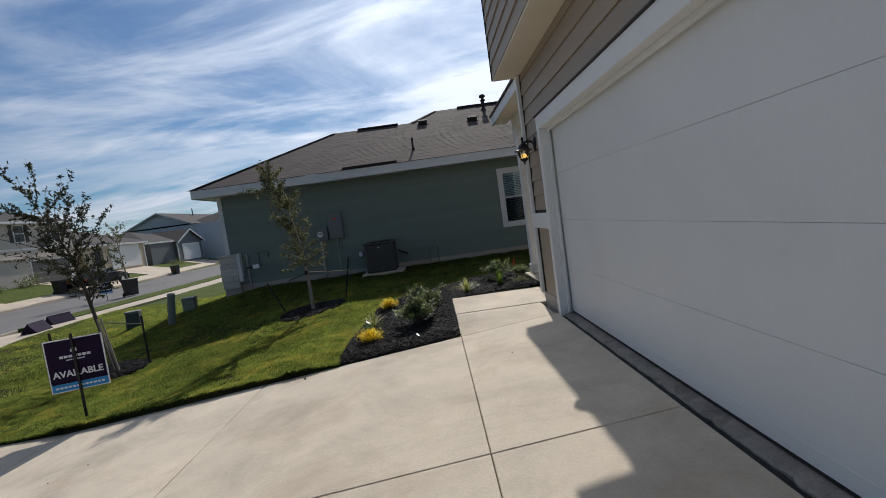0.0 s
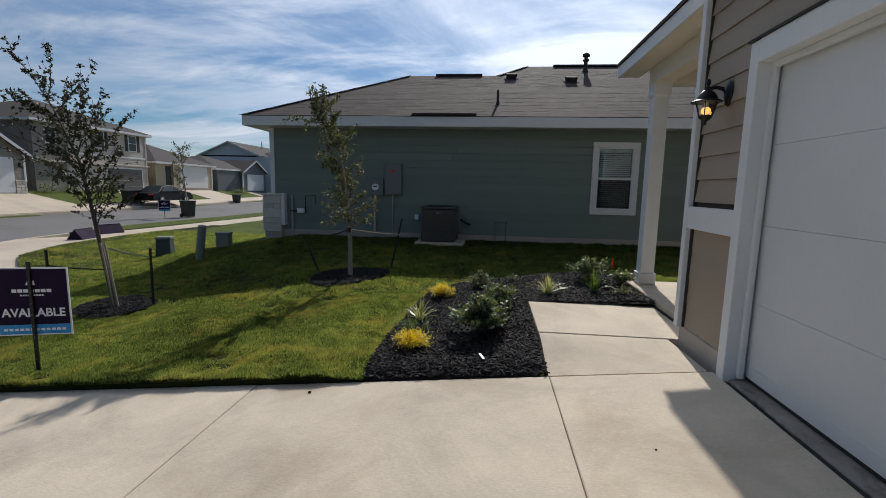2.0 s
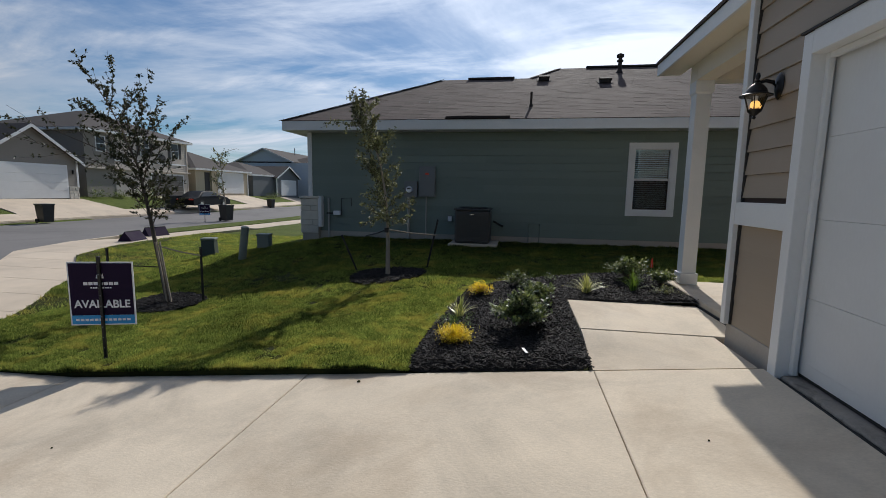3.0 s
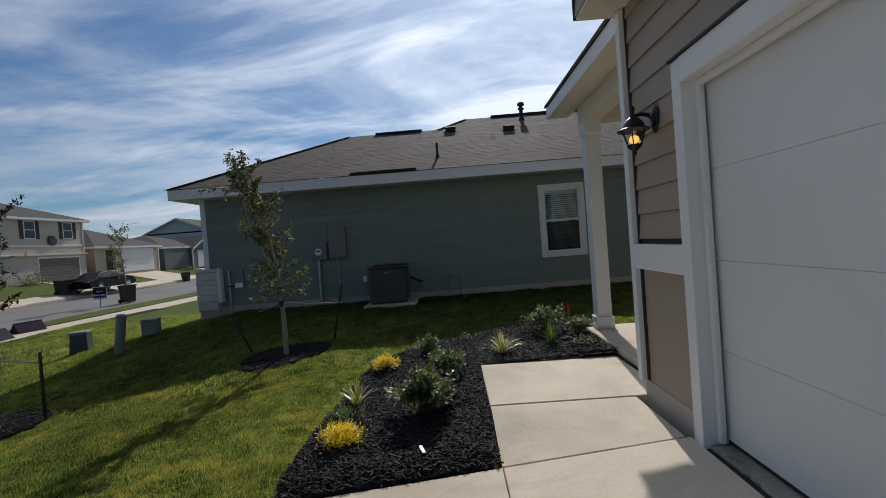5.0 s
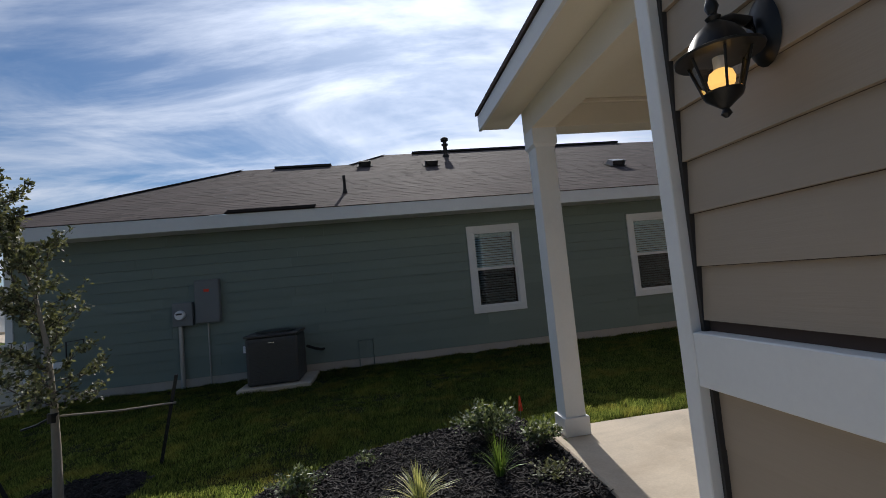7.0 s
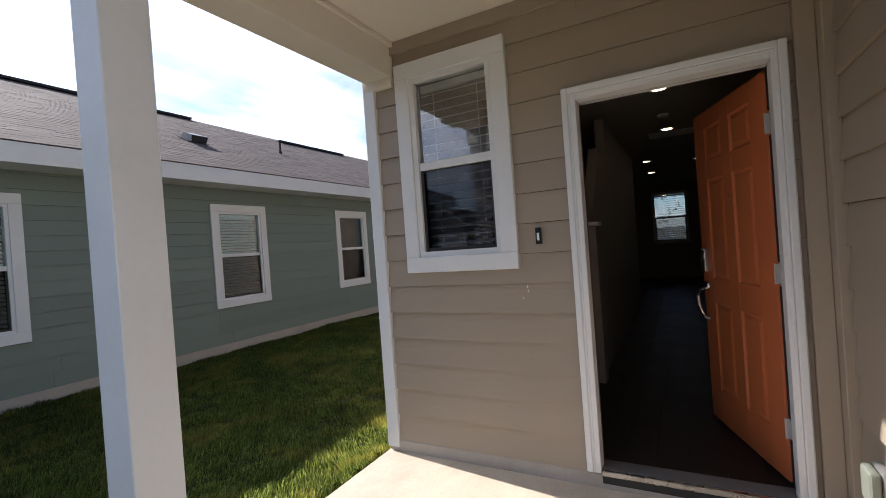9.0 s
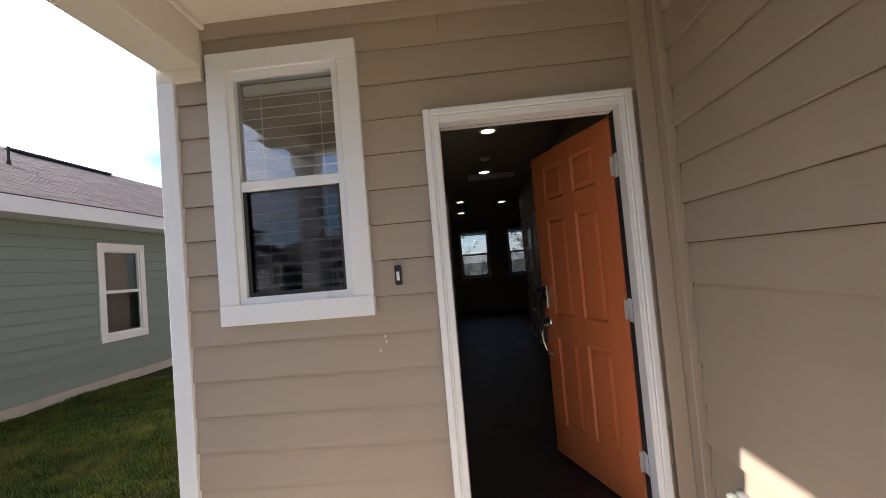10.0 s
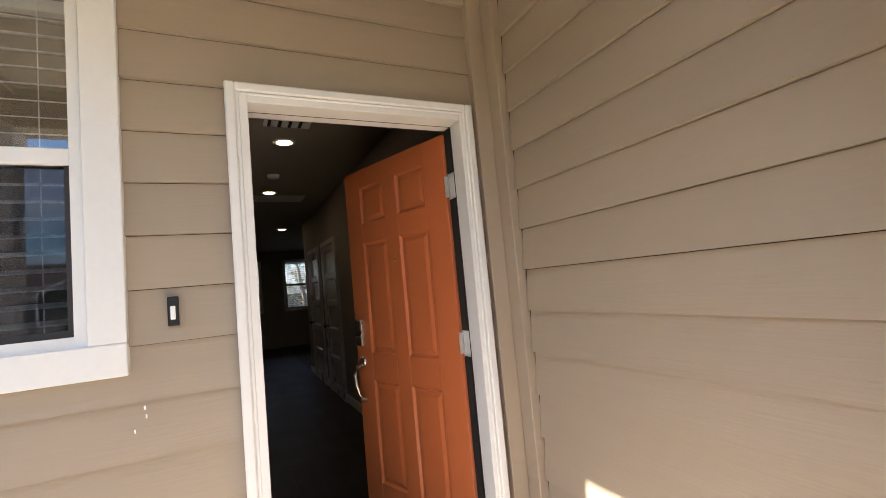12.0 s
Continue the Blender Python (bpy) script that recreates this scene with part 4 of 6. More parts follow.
for nm, b in (("side", (3.867, 3.90, 8.286, 8.2995, 0.095, 2.29)), ("side", (3.867, 3.90, 7.3245, 7.338, 0.095, 2.29)), ("head", (3.8675, 3.90, 7.338, 8.286, 2.256, 2.2675))):
    trim("trim_entry_step_" + nm, b, "stepped moulding of the white door frame", None, 0.004)
for nm, b in (("side", (3.9745, 3.986, 8.261, 8.28, 0.1, 2.243)), ("side", (3.9745, 3.986, 7.34, 7.353, 0.1, 2.243)), ("head", (3.9745, 3.986, 7.353, 8.261, 2.233, 2.25))):
    trim("weather_strip_" + nm, b, "dark weather strip in the door frame", M_RUBBER, 0.001)
for nm, b in (("side", (3.987, 4.07, 8.272, 8.334, 0.095, 2.302)), ("side", (3.987, 4.07, 7.290, 7.344, 0.095, 2.302)), ("head", (3.987, 4.07, 7.344, 8.272, 2.244, 2.300))):
    trim("trim_entry_jamb_" + nm, b, "white rebated jamb of the entry door", None, 0.002)
for z0, z1 in ((0.12, 0.34), (0.46, 1.125), (1.25, 1.89), (2.02, 2.235)):
    trim("hinge_side_seal", (3.99, 4.052, 7.3445, 7.353, z0, z1), "black foam seal between the door's hinges", M_RUBBER, 0.001)
trim("threshold", (3.872, 3.905, 7.357, 8.257, 0.078, 0.108), "bright aluminium nosing of the door threshold", M_STEEL, 0.006)
trim("threshold_sill", (3.906, 4.03, 7.345, 8.270, 0.078, 0.106), "grey door sill behind the nosing", M_DARKSILL, 0.003)
trim("threshold_rubber", (3.889, 4.0, 7.357, 8.257, 0.03, 0.0775), "dark strip under the threshold", M_DARKGREY, 0.002)

floor_in = thing("floor", pose(0, 0, 0), "dark plank floor of the hall", "floor", kind="structure")
part("subfloor", bbox(3.99, 15.5, 5.0, 9.7, -0.05, 0.09), M_DARKGREY, floor_in)
y = 7.09
k = 0
while y < 8.9:
    x = 3.99 - (k * 0.37) % 1.2
    while x < 15.4:
        a, b = max(x, 3.99), min(x + 1.22, 15.45)
        if b - a > 0.05:
            part("plank", bbox(a + 0.0008, b - 0.0008, y + 0.0008, y + 0.1792, 0.088, 0.10), M_WOODFLOOR, floor_in)
        x += 1.22
    y += 0.18
    k += 1
bm = bmesh.new()
for b in ((4.07, 15.6, 5.0, 9.7, 2.8, 2.9),):
    box(bm, *b)
solid("ceiling", bm, M_CEILIN, "plain painted hall ceiling", "ceiling", "structure")
trim("wall_hall", (4.07, 10.7, 6.96, 7.085, 0.09, 2.8), "grey-beige hall wall with doors", M_WALLIN, 0.0)
trim("wall_south", (4.07, 15.6, 4.95, 5.0, 0.0, 2.9), "plain inner wall", M_WALLIN, 0.0)
bm = bmesh.new()
for b in ((5.0, 6.13, 0.0, 2.9), (6.97, 7.60, 0.0, 2.9), (8.46, 9.7, 0.0, 2.9), (6.13, 6.97, 0.0, 1.12), (7.60, 8.46, 0.0, 1.12), (6.13, 6.97, 2.5, 2.9), (7.60, 8.46, 2.5, 2.9)):
    box(bm, 15.5, 15.65, *b)
solid("wall_rear", bm, M_WALLIN, "grey-beige rear wall with two windows", "wall", "structure")
for i, y in enumerate((8.03, 6.55)):
    window("window_rear_%d" % (i + 1), FACE_W(15.5, y), 0.92, 1.08, 2.54, 0.04, "rear window with half-open white blinds", "white slatted blind, half open", 0.06, proud=0.012)
# stair wall: an end post with a cap, a raking half wall, then full height
bm = prism([(5.62, 0.09), (10.2, 0.09), (10.2, 2.8), (6.75, 2.8), (6.75, 2.38), (6.25, 2.38), (5.62, 1.60)], 8.50, 8.60)
for v in bm.verts:
    v.co = Vector((v.co.x, v.co.z, v.co.y))
solid("wall_stair", bm, M_WALLIN, "raking half wall beside the stairs", "wall", "structure")
nw = thing("stair_newel", pose(5.55, 8.53, 0.1), "painted square end post of the stair wall with a cap", "newel post")
part("shaft", bbox(-0.075, 0.075, -0.075, 0.075, 0.0, 1.44, 0.004), M_WALLIN, nw)
part("cap", bbox(-0.1, 0.1, -0.1, 0.1, 1.44, 1.475, 0.006), M_WHITE, nw)
# steps coloured near-black for the dark behind the half wall
stairs = thing("stairs", pose(5.7, 8.62, 0.1), "stairs behind the half wall in the near-black of an unlit room", "stairs", kind="structure")
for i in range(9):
    part("step", bbox(i * 0.26, 4.0, 0.0, 1.02, i * 0.185, (i + 1) * 0.185, 0.01), M_UNLIT, stairs)
trim("baseboard", (4.12, 10.7, 7.086, 7.1, 0.1, 0.2), "white baseboard of the hall", M_WHITE, 0.002)


def hall_door(x):
    d = thing("door_hall", pose(x, 7.087, 0.1), "white five-panel hall door, closed", "door", "hall doors", "structure")
    part("casing", bbox(-0.47, -0.40, 0.0, 0.04, 0, 2.12, 0.003), M_DOORIN, d)
    part("casing", bbox(0.40, 0.47, 0.0, 0.04, 0, 2.12, 0.003), M_DOORIN, d)
    part("casing", bbox(-0.40, 0.40, 0.0, 0.04, 2.05, 2.12, 0.003), M_DOORIN, d)
    part("door_leaf", bbox(-0.40, 0.40, -0.0, 0.004, 0, 2.05), M_DOORIN, d)
    for a in (-0.40, 0.29):
        part("stile", bbox(a, a + 0.11, 0.004, 0.026, 0, 2.05), M_DOORIN, d)
    for k in range(6):
        z1 = 0.12 + k * 0.385
        part("rail", bbox(-0.29, 0.29, 0.004, 0.0255, 0 if k == 0 else z1 - 0.075, z1), M_DOORIN, d)
    for k in range(5):
        bm = bmesh.new()
        z0, z1 = 0.12 + k * 0.385, 0.12 + k * 0.385 + 0.31
        ring = [[bm.verts.new((sx * (0.29 - i), yy, z)) for sx, z in ((-1, z0 + i), (1, z0 + i), (1, z1 - i), (-1, z1 - i))] for i, yy in ((0, 0.025), (0.022, 0.006), (0.03, 0.006))]
        for r0, r1 in zip(ring, ring[1:]):
            for i in range(4):
                bm.faces.new((r0[i], r0[(i + 1) % 4], r1[(i + 1) % 4], r1[i]))
        bm.faces.new(ring[-1])
        part("door_panel", bm, M_DOORIN, d)
    kn = part("door_knob", lathe([(0.025, 0), (0.012, 0.01), (0.012, 0.03), (0.027, 0.045), (0.024, 0.065), (0.01, 0.07)], 14), M_BLACK, d, "black round knob", True)
    kn.matrix_local = pose(0.34, 0.024, 0.92, -90)
    return d


hd = hall_door(8.35)
copy_thing(hd, pose(9.6, 7.087, 0.1))
dl = thing("downlight", pose(6.0, 7.88, 2.8), "round recessed ceiling downlight, lit", "downlight", "hall downlights")
bm = lathe([(0.066, -0.006), (0.088, -0.008), (0.094, 0.0)], 20)
part("ring", bm, M_WHITE, dl, "", True)
bm = lathe([(0.062, -0.009), (0.064, -0.004)], 20)
part("lens", bm, M_DOWN, dl, "glowing warm lens")
for x, y in ((7.95, 7.86), (10.7, 8.28), (12.6, 8.3), (11.2, 7.4)):
    copy_thing(dl, pose(x, y, 2.8))
reg = thing("ceiling_register", pose(5.55, 7.9, 2.798), "white slotted ceiling air register", "air vent")
part("frame", bbox(-0.08, 0.08, -0.17, 0.17, -0.008, 0.0, 0.002), M_WHITE, reg)
# every other slat is dark, coloured as the shade inside the slots
for i in range(8):
    part("slat", bbox(-0.06, 0.06, -0.14 + i * 0.037, -0.118 + i * 0.037, -0.014, -0.009), M_DARKGREY if i % 2 else M_WHITE, reg)
sd = thing("smoke_detector", pose(7.1, 7.88, 2.8), "round white smoke detector on the ceiling", "smoke detector")
part("body", lathe([(0.04, -0.035), (0.055, -0.03), (0.065, -0.004), (0.065, 0)], 20), M_WHITE, sd, "", True)
rv_ = thing("return_grille", pose(8.3, 7.75, 2.798), "flush white return air grille in the ceiling", "air vent")
part("frame", bbox(-0.2, 0.2, -0.35, 0.35, -0.006, 0.0, 0.002), M_WHITE, rv_)

# ---- small things on the house ----
lamp = thing("wall_lantern", pose(1.744, 6.877, 1.995), "black wall lantern with clear glass and a warm bulb", "wall lamp")
bm = lathe([(0.05, -0.0), (0.055, 0.006), (0.042, 0.02), (0.02, 0.03)], 20)
pl_ = part("back_plate", bm, M_BLACK, lamp, "", True)
pl_.matrix_local = pose(0, 0, 0.005, 0, -90) @ Matrix.Diagonal((1.8, 1.0, 1, 1))
bm = bmesh.new()
tube(bm, [(-0.01, 0, -0.02), (-0.05, 0, 0.035), (-0.10, 0, 0.045), (-0.15, 0, 0.03)], [0.02, 0.016, 0.013, 0.012], 10)
part("arm", bm, M_BLACK, lamp, "", True)
LX = -0.155
part("finial", lathe([(0.012, 0.03), (0.02, 0.045), (0.010, 0.055), (0.018, 0.075), (0.012, 0.098), (0.002, 0.105)], 12, None, (LX, 0)), M_BLACK, lamp, "", True)
part("roof", lathe([(0.106, -0.066), (0.108, -0.06), (0.075, -0.045), (0.066, -0.02), (0.05, 0.005), (0.03, 0.022), (0.014, 0.034)], 24, None, (LX, 0)), M_BLACK, lamp, "domed black metal roof", True)
g = part("glass", lathe([(0.046, -0.165), (0.078, -0.062)], 6, None, (LX, 0)), M_LAMPGLASS, lamp, "clear six-sided glass")
g.visible_shadow = False
for k in range(6):
    a = k * math.tau / 6
    bm = bmesh.new()
    tube(bm, [(LX + 0.047 * math.cos(a), 0.047 * math.sin(a), -0.166), (LX + 0.08 * math.cos(a), 0.08 * math.sin(a), -0.06)], 0.0038, 6)
    part("glazing_bar", bm, M_BLACK, lamp)
part("cup", lathe([(0.004, -0.232), (0.014, -0.222), (0.008, -0.208), (0.02, -0.198), (0.044, -0.178), (0.05, -0.163), (0.046, -0.16)], 20, None, (LX, 0)), M_BLACK, lamp, "", True)
part("socket", lathe([(0.016, -0.10), (0.016, -0.055)], 12, None, (LX, 0)), M_WHITE, lamp)
part("bulb", lathe([(0.012, -0.152), (0.03, -0.143), (0.033, -0.125), (0.028, -0.108), (0.016, -0.10)], 16, None, (LX, 0)), M_BULB, lamp, "warm glowing bulb", True)

bell = thing("doorbell", pose(3.902, 8.53, 1.475), "black doorbell with a pale button", "doorbell")
part("housing", bbox(-0.018, 0.004, -0.017, 0.017, -0.050, 0.050, 0.005, 2), M_BLACK, bell)
part("button", bbox(-0.021, -0.018, -0.0075, 0.0075, -0.028, 0.018, 0.003, 2), M_PRINT, bell, "pale translucent button")
for dz, dy, w in ((0.0, 0.0, 0.006), (-0.028, -0.003, 0.005), (-0.07, 0.03, 0.004)):
    solid("paint_fleck", bbox(3.8985, 3.9005, 8.62 + dy, 8.62 + dy + w, 1.163 + dz, 1.176 + dz), M_PRINT, "small white paint fleck on the siding", "paint fleck", group="paint flecks")
out_ = thing("outdoor_outlet", pose(3.50, 7.13, 0.42), "grey outdoor socket under a clear bubble cover", "power outlet")
part("box_body", bbox(-0.06, 0.06, 0.012, 0.045, -0.075, 0.075, 0.012, 2), M_GALV, out_)
part("cover", bbox(-0.055, 0.055, 0.045, 0.085, -0.07, 0.07, 0.02, 3), M_PALEGREEN, out_, "translucent grey cover")

# ---- things on the green house ----
pan = thing("breaker_panel", pose(-2.47, NY - 0.02, 1.06), "grey steel breaker panel on green siding", "electric panel")
part("cabinet", bbox(-0.21, 0.21, -0.11, 0.0, 0.0, 0.78, 0.006), M_GREY, pan)
part("door", bbox(-0.2, 0.2, -0.118, -0.111, 0.03, 0.74, 0.004), M_GREY, pan)
part("warning_label", bbox(-0.045, 0.045, -0.1195, -0.118, 0.56, 0.61), M_RED, pan, "small red warning label")
mt = thing("electric_meter", pose(-2.9, NY - 0.02, 1.04), "grey meter box with a round glass meter", "electric meter")
part("meter_box", bbox(-0.17, 0.17, -0.1, 0.0, 0.0, 0.42, 0.008), M_GREY, mt)
dial = part("dial", lathe([(0.085, 0.0), (0.085, 0.05), (0.075, 0.07)], 20), M_PRINT, mt, "round glass meter face", True)
dial.matrix_local = pose(-0.03, -0.1, 0.2, 90)
part("dial_band", bbox(-0.08, 0.02, -0.176, -0.171, 0.205, 0.235), M_DARKGREY, mt)
bm = bmesh.new()
tube(bm, [(-0.06, -0.05, 0.0), (-0.06, -0.05, -1.13)], 0.038, 12)
part("conduit", bm, M_GALV, mt, "grey conduit down to the ground", True)
cd = thing("thin_conduit", pose(-2.5, NY - 0.045, -0.1), "thin grey conduit below the panel", "conduit")
bm = bmesh.new()
tube(bm, [(0, 0, 0), (0, 0, 1.16)], 0.014, 8)
part("pipe", bm, M_GALV, cd, "", True)

ac = thing("air_conditioner", pose(-1.18, 13.88, -0.03), "dark louvred outdoor air conditioner on a concrete pad", "air conditioner")
part("casing", bbox(-0.41, 0.41, -0.38, 0.38, 0.03, 0.80, 0.05, 3), M_AC, ac)
for i in range(17):
    part("louvre", bbox(-0.35, 0.35, -0.392, -0.377, 0.08 + i * 0.04, 0.092 + i * 0.04), M_AC, ac)
for i in range(17):
    part("louvre", bbox(-0.422, -0.408, -0.32, 0.32, 0.08 + i * 0.04, 0.092 + i * 0.04), M_AC, ac)
part("top_cover", bbox(-0.43, 0.43, -0.4, 0.4, 0.80, 0.845, 0.02, 2), M_AC, ac)
bm = lathe([(0.33, 0.846), (0.33, 0.866), (0.30, 0.872)], 24)
part("fan_guard", bm, M_BLACK, ac, "round black fan guard")
part("badge", bbox(-0.05, 0.05, -0.4, -0.396, 0.70, 0.715), M_STEEL, ac)
solid("concrete_pad", bbox(-1.72, -0.58, 13.36, 14.4, -0.2, -0.005, 0.01), M_CONCRETE, "flat concrete pad under the air conditioner", "pad")
dsc = thing("disconnect_box", pose(-1.86, NY - 0.02, 0.42), "small grey switch box on green siding", "switch box")
part("housing", bbox(-0.06, 0.06, -0.08, 0, 0, 0.17, 0.01), M_GREY, dsc)
part("front", bbox(-0.05, 0.05, -0.086, -0.08, 0.02, 0.15, 0.004), M_PRINT, dsc)
bm = bmesh.new()
tube(bm, [(-0.7, 14.0, 0.5), (-0.6, 14.2, 0.42), (-0.52, 14.45, 0.36), (-0.5, 14.6, 0.35)], 0.025, 8)
solid("refrigerant_line", bm, M_RUBBER, "black insulated pipe from the air conditioner to the wall", "pipe", smooth=True)
bm = bmesh.new()
tube(bm, [(0.15, NY - 0.03, -0.05), (0.15, NY - 0.03, 0.42), (0.42, NY - 0.03, 0.43), (0.42, NY - 0.03, -0.05)], 0.012, 8)
solid("drain_pipe", bm, M_GREEN, "green painted pipe loop on the green wall", "pipe", smooth=True)

# stone return at the corner of the green house
stone = thing("stone_wainscot", pose(-5.62, 14.58, 0), "pale limestone wainscot wrapped round the house corner", "stonework", kind="structure")
part("backing", bbox(-0.30, 0.16, -0.12, 0.5, -0.4, 0.99), M_FOUND, stone)
sr = random.Random(8)
zz = 0.02
for hgt in (0.22, 0.15, 0.24, 0.13, 0.19):
    cut = sr.uniform(-0.12, 0.05)
    for a, b in (((-0.31, cut), (cut, 0.17)) if hgt < 0.19 else ((-0.31, 0.17),)):
        bm = bbox(a + 0.005, b - 0.005, -0.15 - sr.uniform(0, 0.012), -0.10, zz + 0.005, zz + hgt - 0.005, 0.008)
        part("stone", bm, M_STONE, stone)
    part("stone", bbox(-0.34 - sr.uniform(0, 0.01), -0.29, -0.14, 0.5, zz + 0.005, zz + hgt - 0.005, 0.008), M_STONE, stone)
    zz += hgt
part("cap", bbox(-0.36, 0.19, -0.18, 0.5, 0.955, 1.02, 0.01), M_STONE, stone, "rough pale stone cap")
trim("trim_stone_edge", (-5.455, -5.36, 14.44, 14.6, 0.2, 1.03), "white board beside the stonework")
bm = bmesh.new()
tube(bm, [(-5.2, NY - 0.04, -0.1), (-5.2, NY - 0.04, 0.98)], 0.03, 8)
solid("gas_riser", bm, M_GALV, "grey riser pipe on the green wall", "pipe", smooth=True)
hb = thing("cable_box", pose(-4.95, NY - 0.03, 0.52), "small white junction box with a dark loop of pipe", "junction box")
part("housing", bbox(-0.1, 0.1, -0.07, 0, 0, 0.12, 0.01), M_PRINT, hb)
bm = bmesh.new()
tube(bm, [(0.12, -0.03, 0.0), (0.12, -0.03, 0.45), (0.4, -0.03, 0.47), (0.4, -0.03, 0.25)], 0.012, 8)
part("loop", bm, M_DARKGREY, hb, "", True)
bm = bmesh.new()
tube(bm, [(-0.1, -0.03, 0.05), (-0.3, -0.03, 0.05)], 0.02, 8)
part("union", bm, M_DARKGREY, hb, "", True)

# roof pieces
rz_n = lambda y: EZ + SL * (y - EY)


def roof_stack(x, y, h, r, cap, name, label, mat):
    s = thing(name, pose(x, y, rz_n(y)), label, "roof vent")
    part("flashing", lathe([(r * 1.8, -0.06), (r * 1.6, 0.03), (r * 1.1, 0.08)], 14), mat, s, "", True)
    part("pipe", lathe([(r, -0.05), (r, h)], 12), mat, s, "", True)
    if cap:
        part("collar", lathe([(r * 1.6, h * 0.68), (r * 1.7, h * 0.7), (r * 1.7, h * 0.76), (r, h * 0.8)], 14), mat, s)
        part("cap", lathe([(r * 1.9, h - 0.02), (r * 1.9, h + 0.05), (r * 0.5, h + 0.1)], 14), mat, s)
    return s


roof_stack(2.93, 18.8, 0.5, 0.06, True, "flue_stack", "dark metal flue stack with a cap on the shingle roof", M_STACK)
roof_stack(0.1, 15.05, 0.36, 0.03, False, "vent_pipe", "thin dark vent pipe on the shingle roof", M_STACK)
roof_stack(9.4, 16.65, 0.34, 0.025, False, "vent_pipe", "thin dark vent pipe on the shingle roof", M_STACK)
tilt = math.degrees(math.atan(SL))
for x, y in ((0.52, 18.0), (2.28, 17.55), (6.75, 16.15)):
    b = thing("box_vent", pose(x, y, rz_n(y), tilt), "low grey metal box vent on the shingle roof", "roof vent", "box vents")
    vm = M_STACK if x < 5 else M_GALV
    part("flange", bbox(-0.22, 0.22, -0.2, 0.2, 0.014, 0.02), M_STACK, b)
    bm = bmesh.new()
    vs = [bm.verts.new(p) for p in ((-0.15, -0.2, 0.02), (0.15, -0.2, 0.02), (0.15, 0.16, 0.02), (-0.15, 0.16, 0.02), (-0.17, -0.2, 0.15), (0.17, -0.2, 0.15), (0.15, 0.1, 0.13), (-0.15, 0.1, 0.13))]
    for f in ((4, 5, 6, 7), (0, 3, 7, 4), (1, 5, 6, 2), (2, 6, 7, 3), (0, 1, 2, 3)):
        bm.faces.new([vs[i] for i in f])
    part("hood", bm, vm, b)
    part("throat", bbox(-0.14, 0.14, -0.17, -0.16, 0.025, 0.14), M_DARKGREY, b, "dark mesh opening")

# ---- planting ----
BED = [(-0.98, 6.61), (0.49, 6.61), (0.49, 8.55), (1.965, 8.57), (1.965, 9.78), (2.05, 9.80), (1.85, 10.32), (1.0, 10.22), (0.3, 10.15), (-0.4, 9.80), (-0.76, 9.25), (-0.90, 8.4), (-1.0, 7.4)]


def inside(x, y, poly):
    c = False
    for i in range(len(poly)):
        (x0, y0), (x1, y1) = poly[i - 1], poly[i]
        if (y0 > y) != (y1 > y) and x < (x1 - x0) * (y - y0) / (y1 - y0) + x0:
            c = not c
    return c


TREES = [(-5.48, 9.13), (-2.26, 10.29)]
RINGS = (0.52, 0.64)


def soil_z(x, y):
    return lot_z(x, y) + 0.012 - 0.036 * max(0.0, 1.0 - (y - 6.6) / 0.14)


def bed_sheet(poly, name, label, step=0.12):
    """Mulch that follows the ground: a grid cut to the outline, with lumps."""
    x0, x1 = min(p[0] for p in poly), max(p[0] for p in poly)
    y0, y1 = min(p[1] for p in poly), max(p[1] for p in poly)
    bm = bmesh.new()
    n, k = int((x1 - x0) / step) + 2, int((y1 - y0) / step) + 2
    grid = {}
    for i in range(n):
        for j in range(k):
            x, y = x0 + i * step, y0 + j * step
            grid[i, j] = (x, y)
    verts = {}
    for i in range(n - 1):
        for j in range(k - 1):
            c = [(i, j), (i + 1, j), (i + 1, j + 1), (i, j + 1)]
            if inside(*(np.mean([grid[q] for q in c], axis=0)), poly):
                f = []
                for q in c:
                    if q not in verts:
                        x, y = grid[q]
                        verts[q] = bm.verts.new((x, y, soil_z(x, y) + 0.012 + 0.012 * noise.noise((x * 3, y * 3, 0))))
                    f.append(verts[q])
                bm.faces.new(f)
    return solid(name, bm, M_MULCHBED, label, "mulch bed", "structure")


def chips(name, count, where, label, seed):
    """Loose shredded bark: splinters scattered over a bed, joined."""
    r = np.random.RandomState(seed)
    vs, fs = [], []
    n = 0
    while n < count:
        x, y = where(r)
        L, W, T = r.uniform(0.01, 0.042), r.uniform(0.0028, 0.0085), r.uniform(0.0015, 0.005)
        m = pose(x, y, soil_z(x, y) + 0.014 + r.uniform(0, 0.022), r.uniform(-25, 25), r.uniform(-30, 30), r.uniform(0, 360))
        b = len(vs)
        for sx, sy, sz in ((-1, -1, -1), (1, -.6, -1), (1, .6, -1), (-1, 1, -1), (-.8, -.7, 1), (.8, -.5, 1), (.8, .5, 1), (-.8, .7, 1)):
            vs.append(tuple(m @ Vector((sx * L, sy * W, sz * T))))
        fs += [(b + 4, b + 5, b + 6, b + 7), (b, b + 1, b + 5, b + 4), (b + 1, b + 2, b + 6, b + 5), (b + 2, b + 3, b + 7, b + 6), (b + 3, b, b + 4, b + 7)]
        n += 1
    return tagged(raw(name, vs, fs, M_CHIP), label, "mulch", kind="stuff")


bed_sheet(BED, "mulch_bed", "planting bed of dark shredded mulch")


def in_bed(r):
    while True:
        x, y = r.uniform(-1.05, 2.05), r.uniform(6.62, 10.32)
        if inside(x, y, BED):
            return x, y


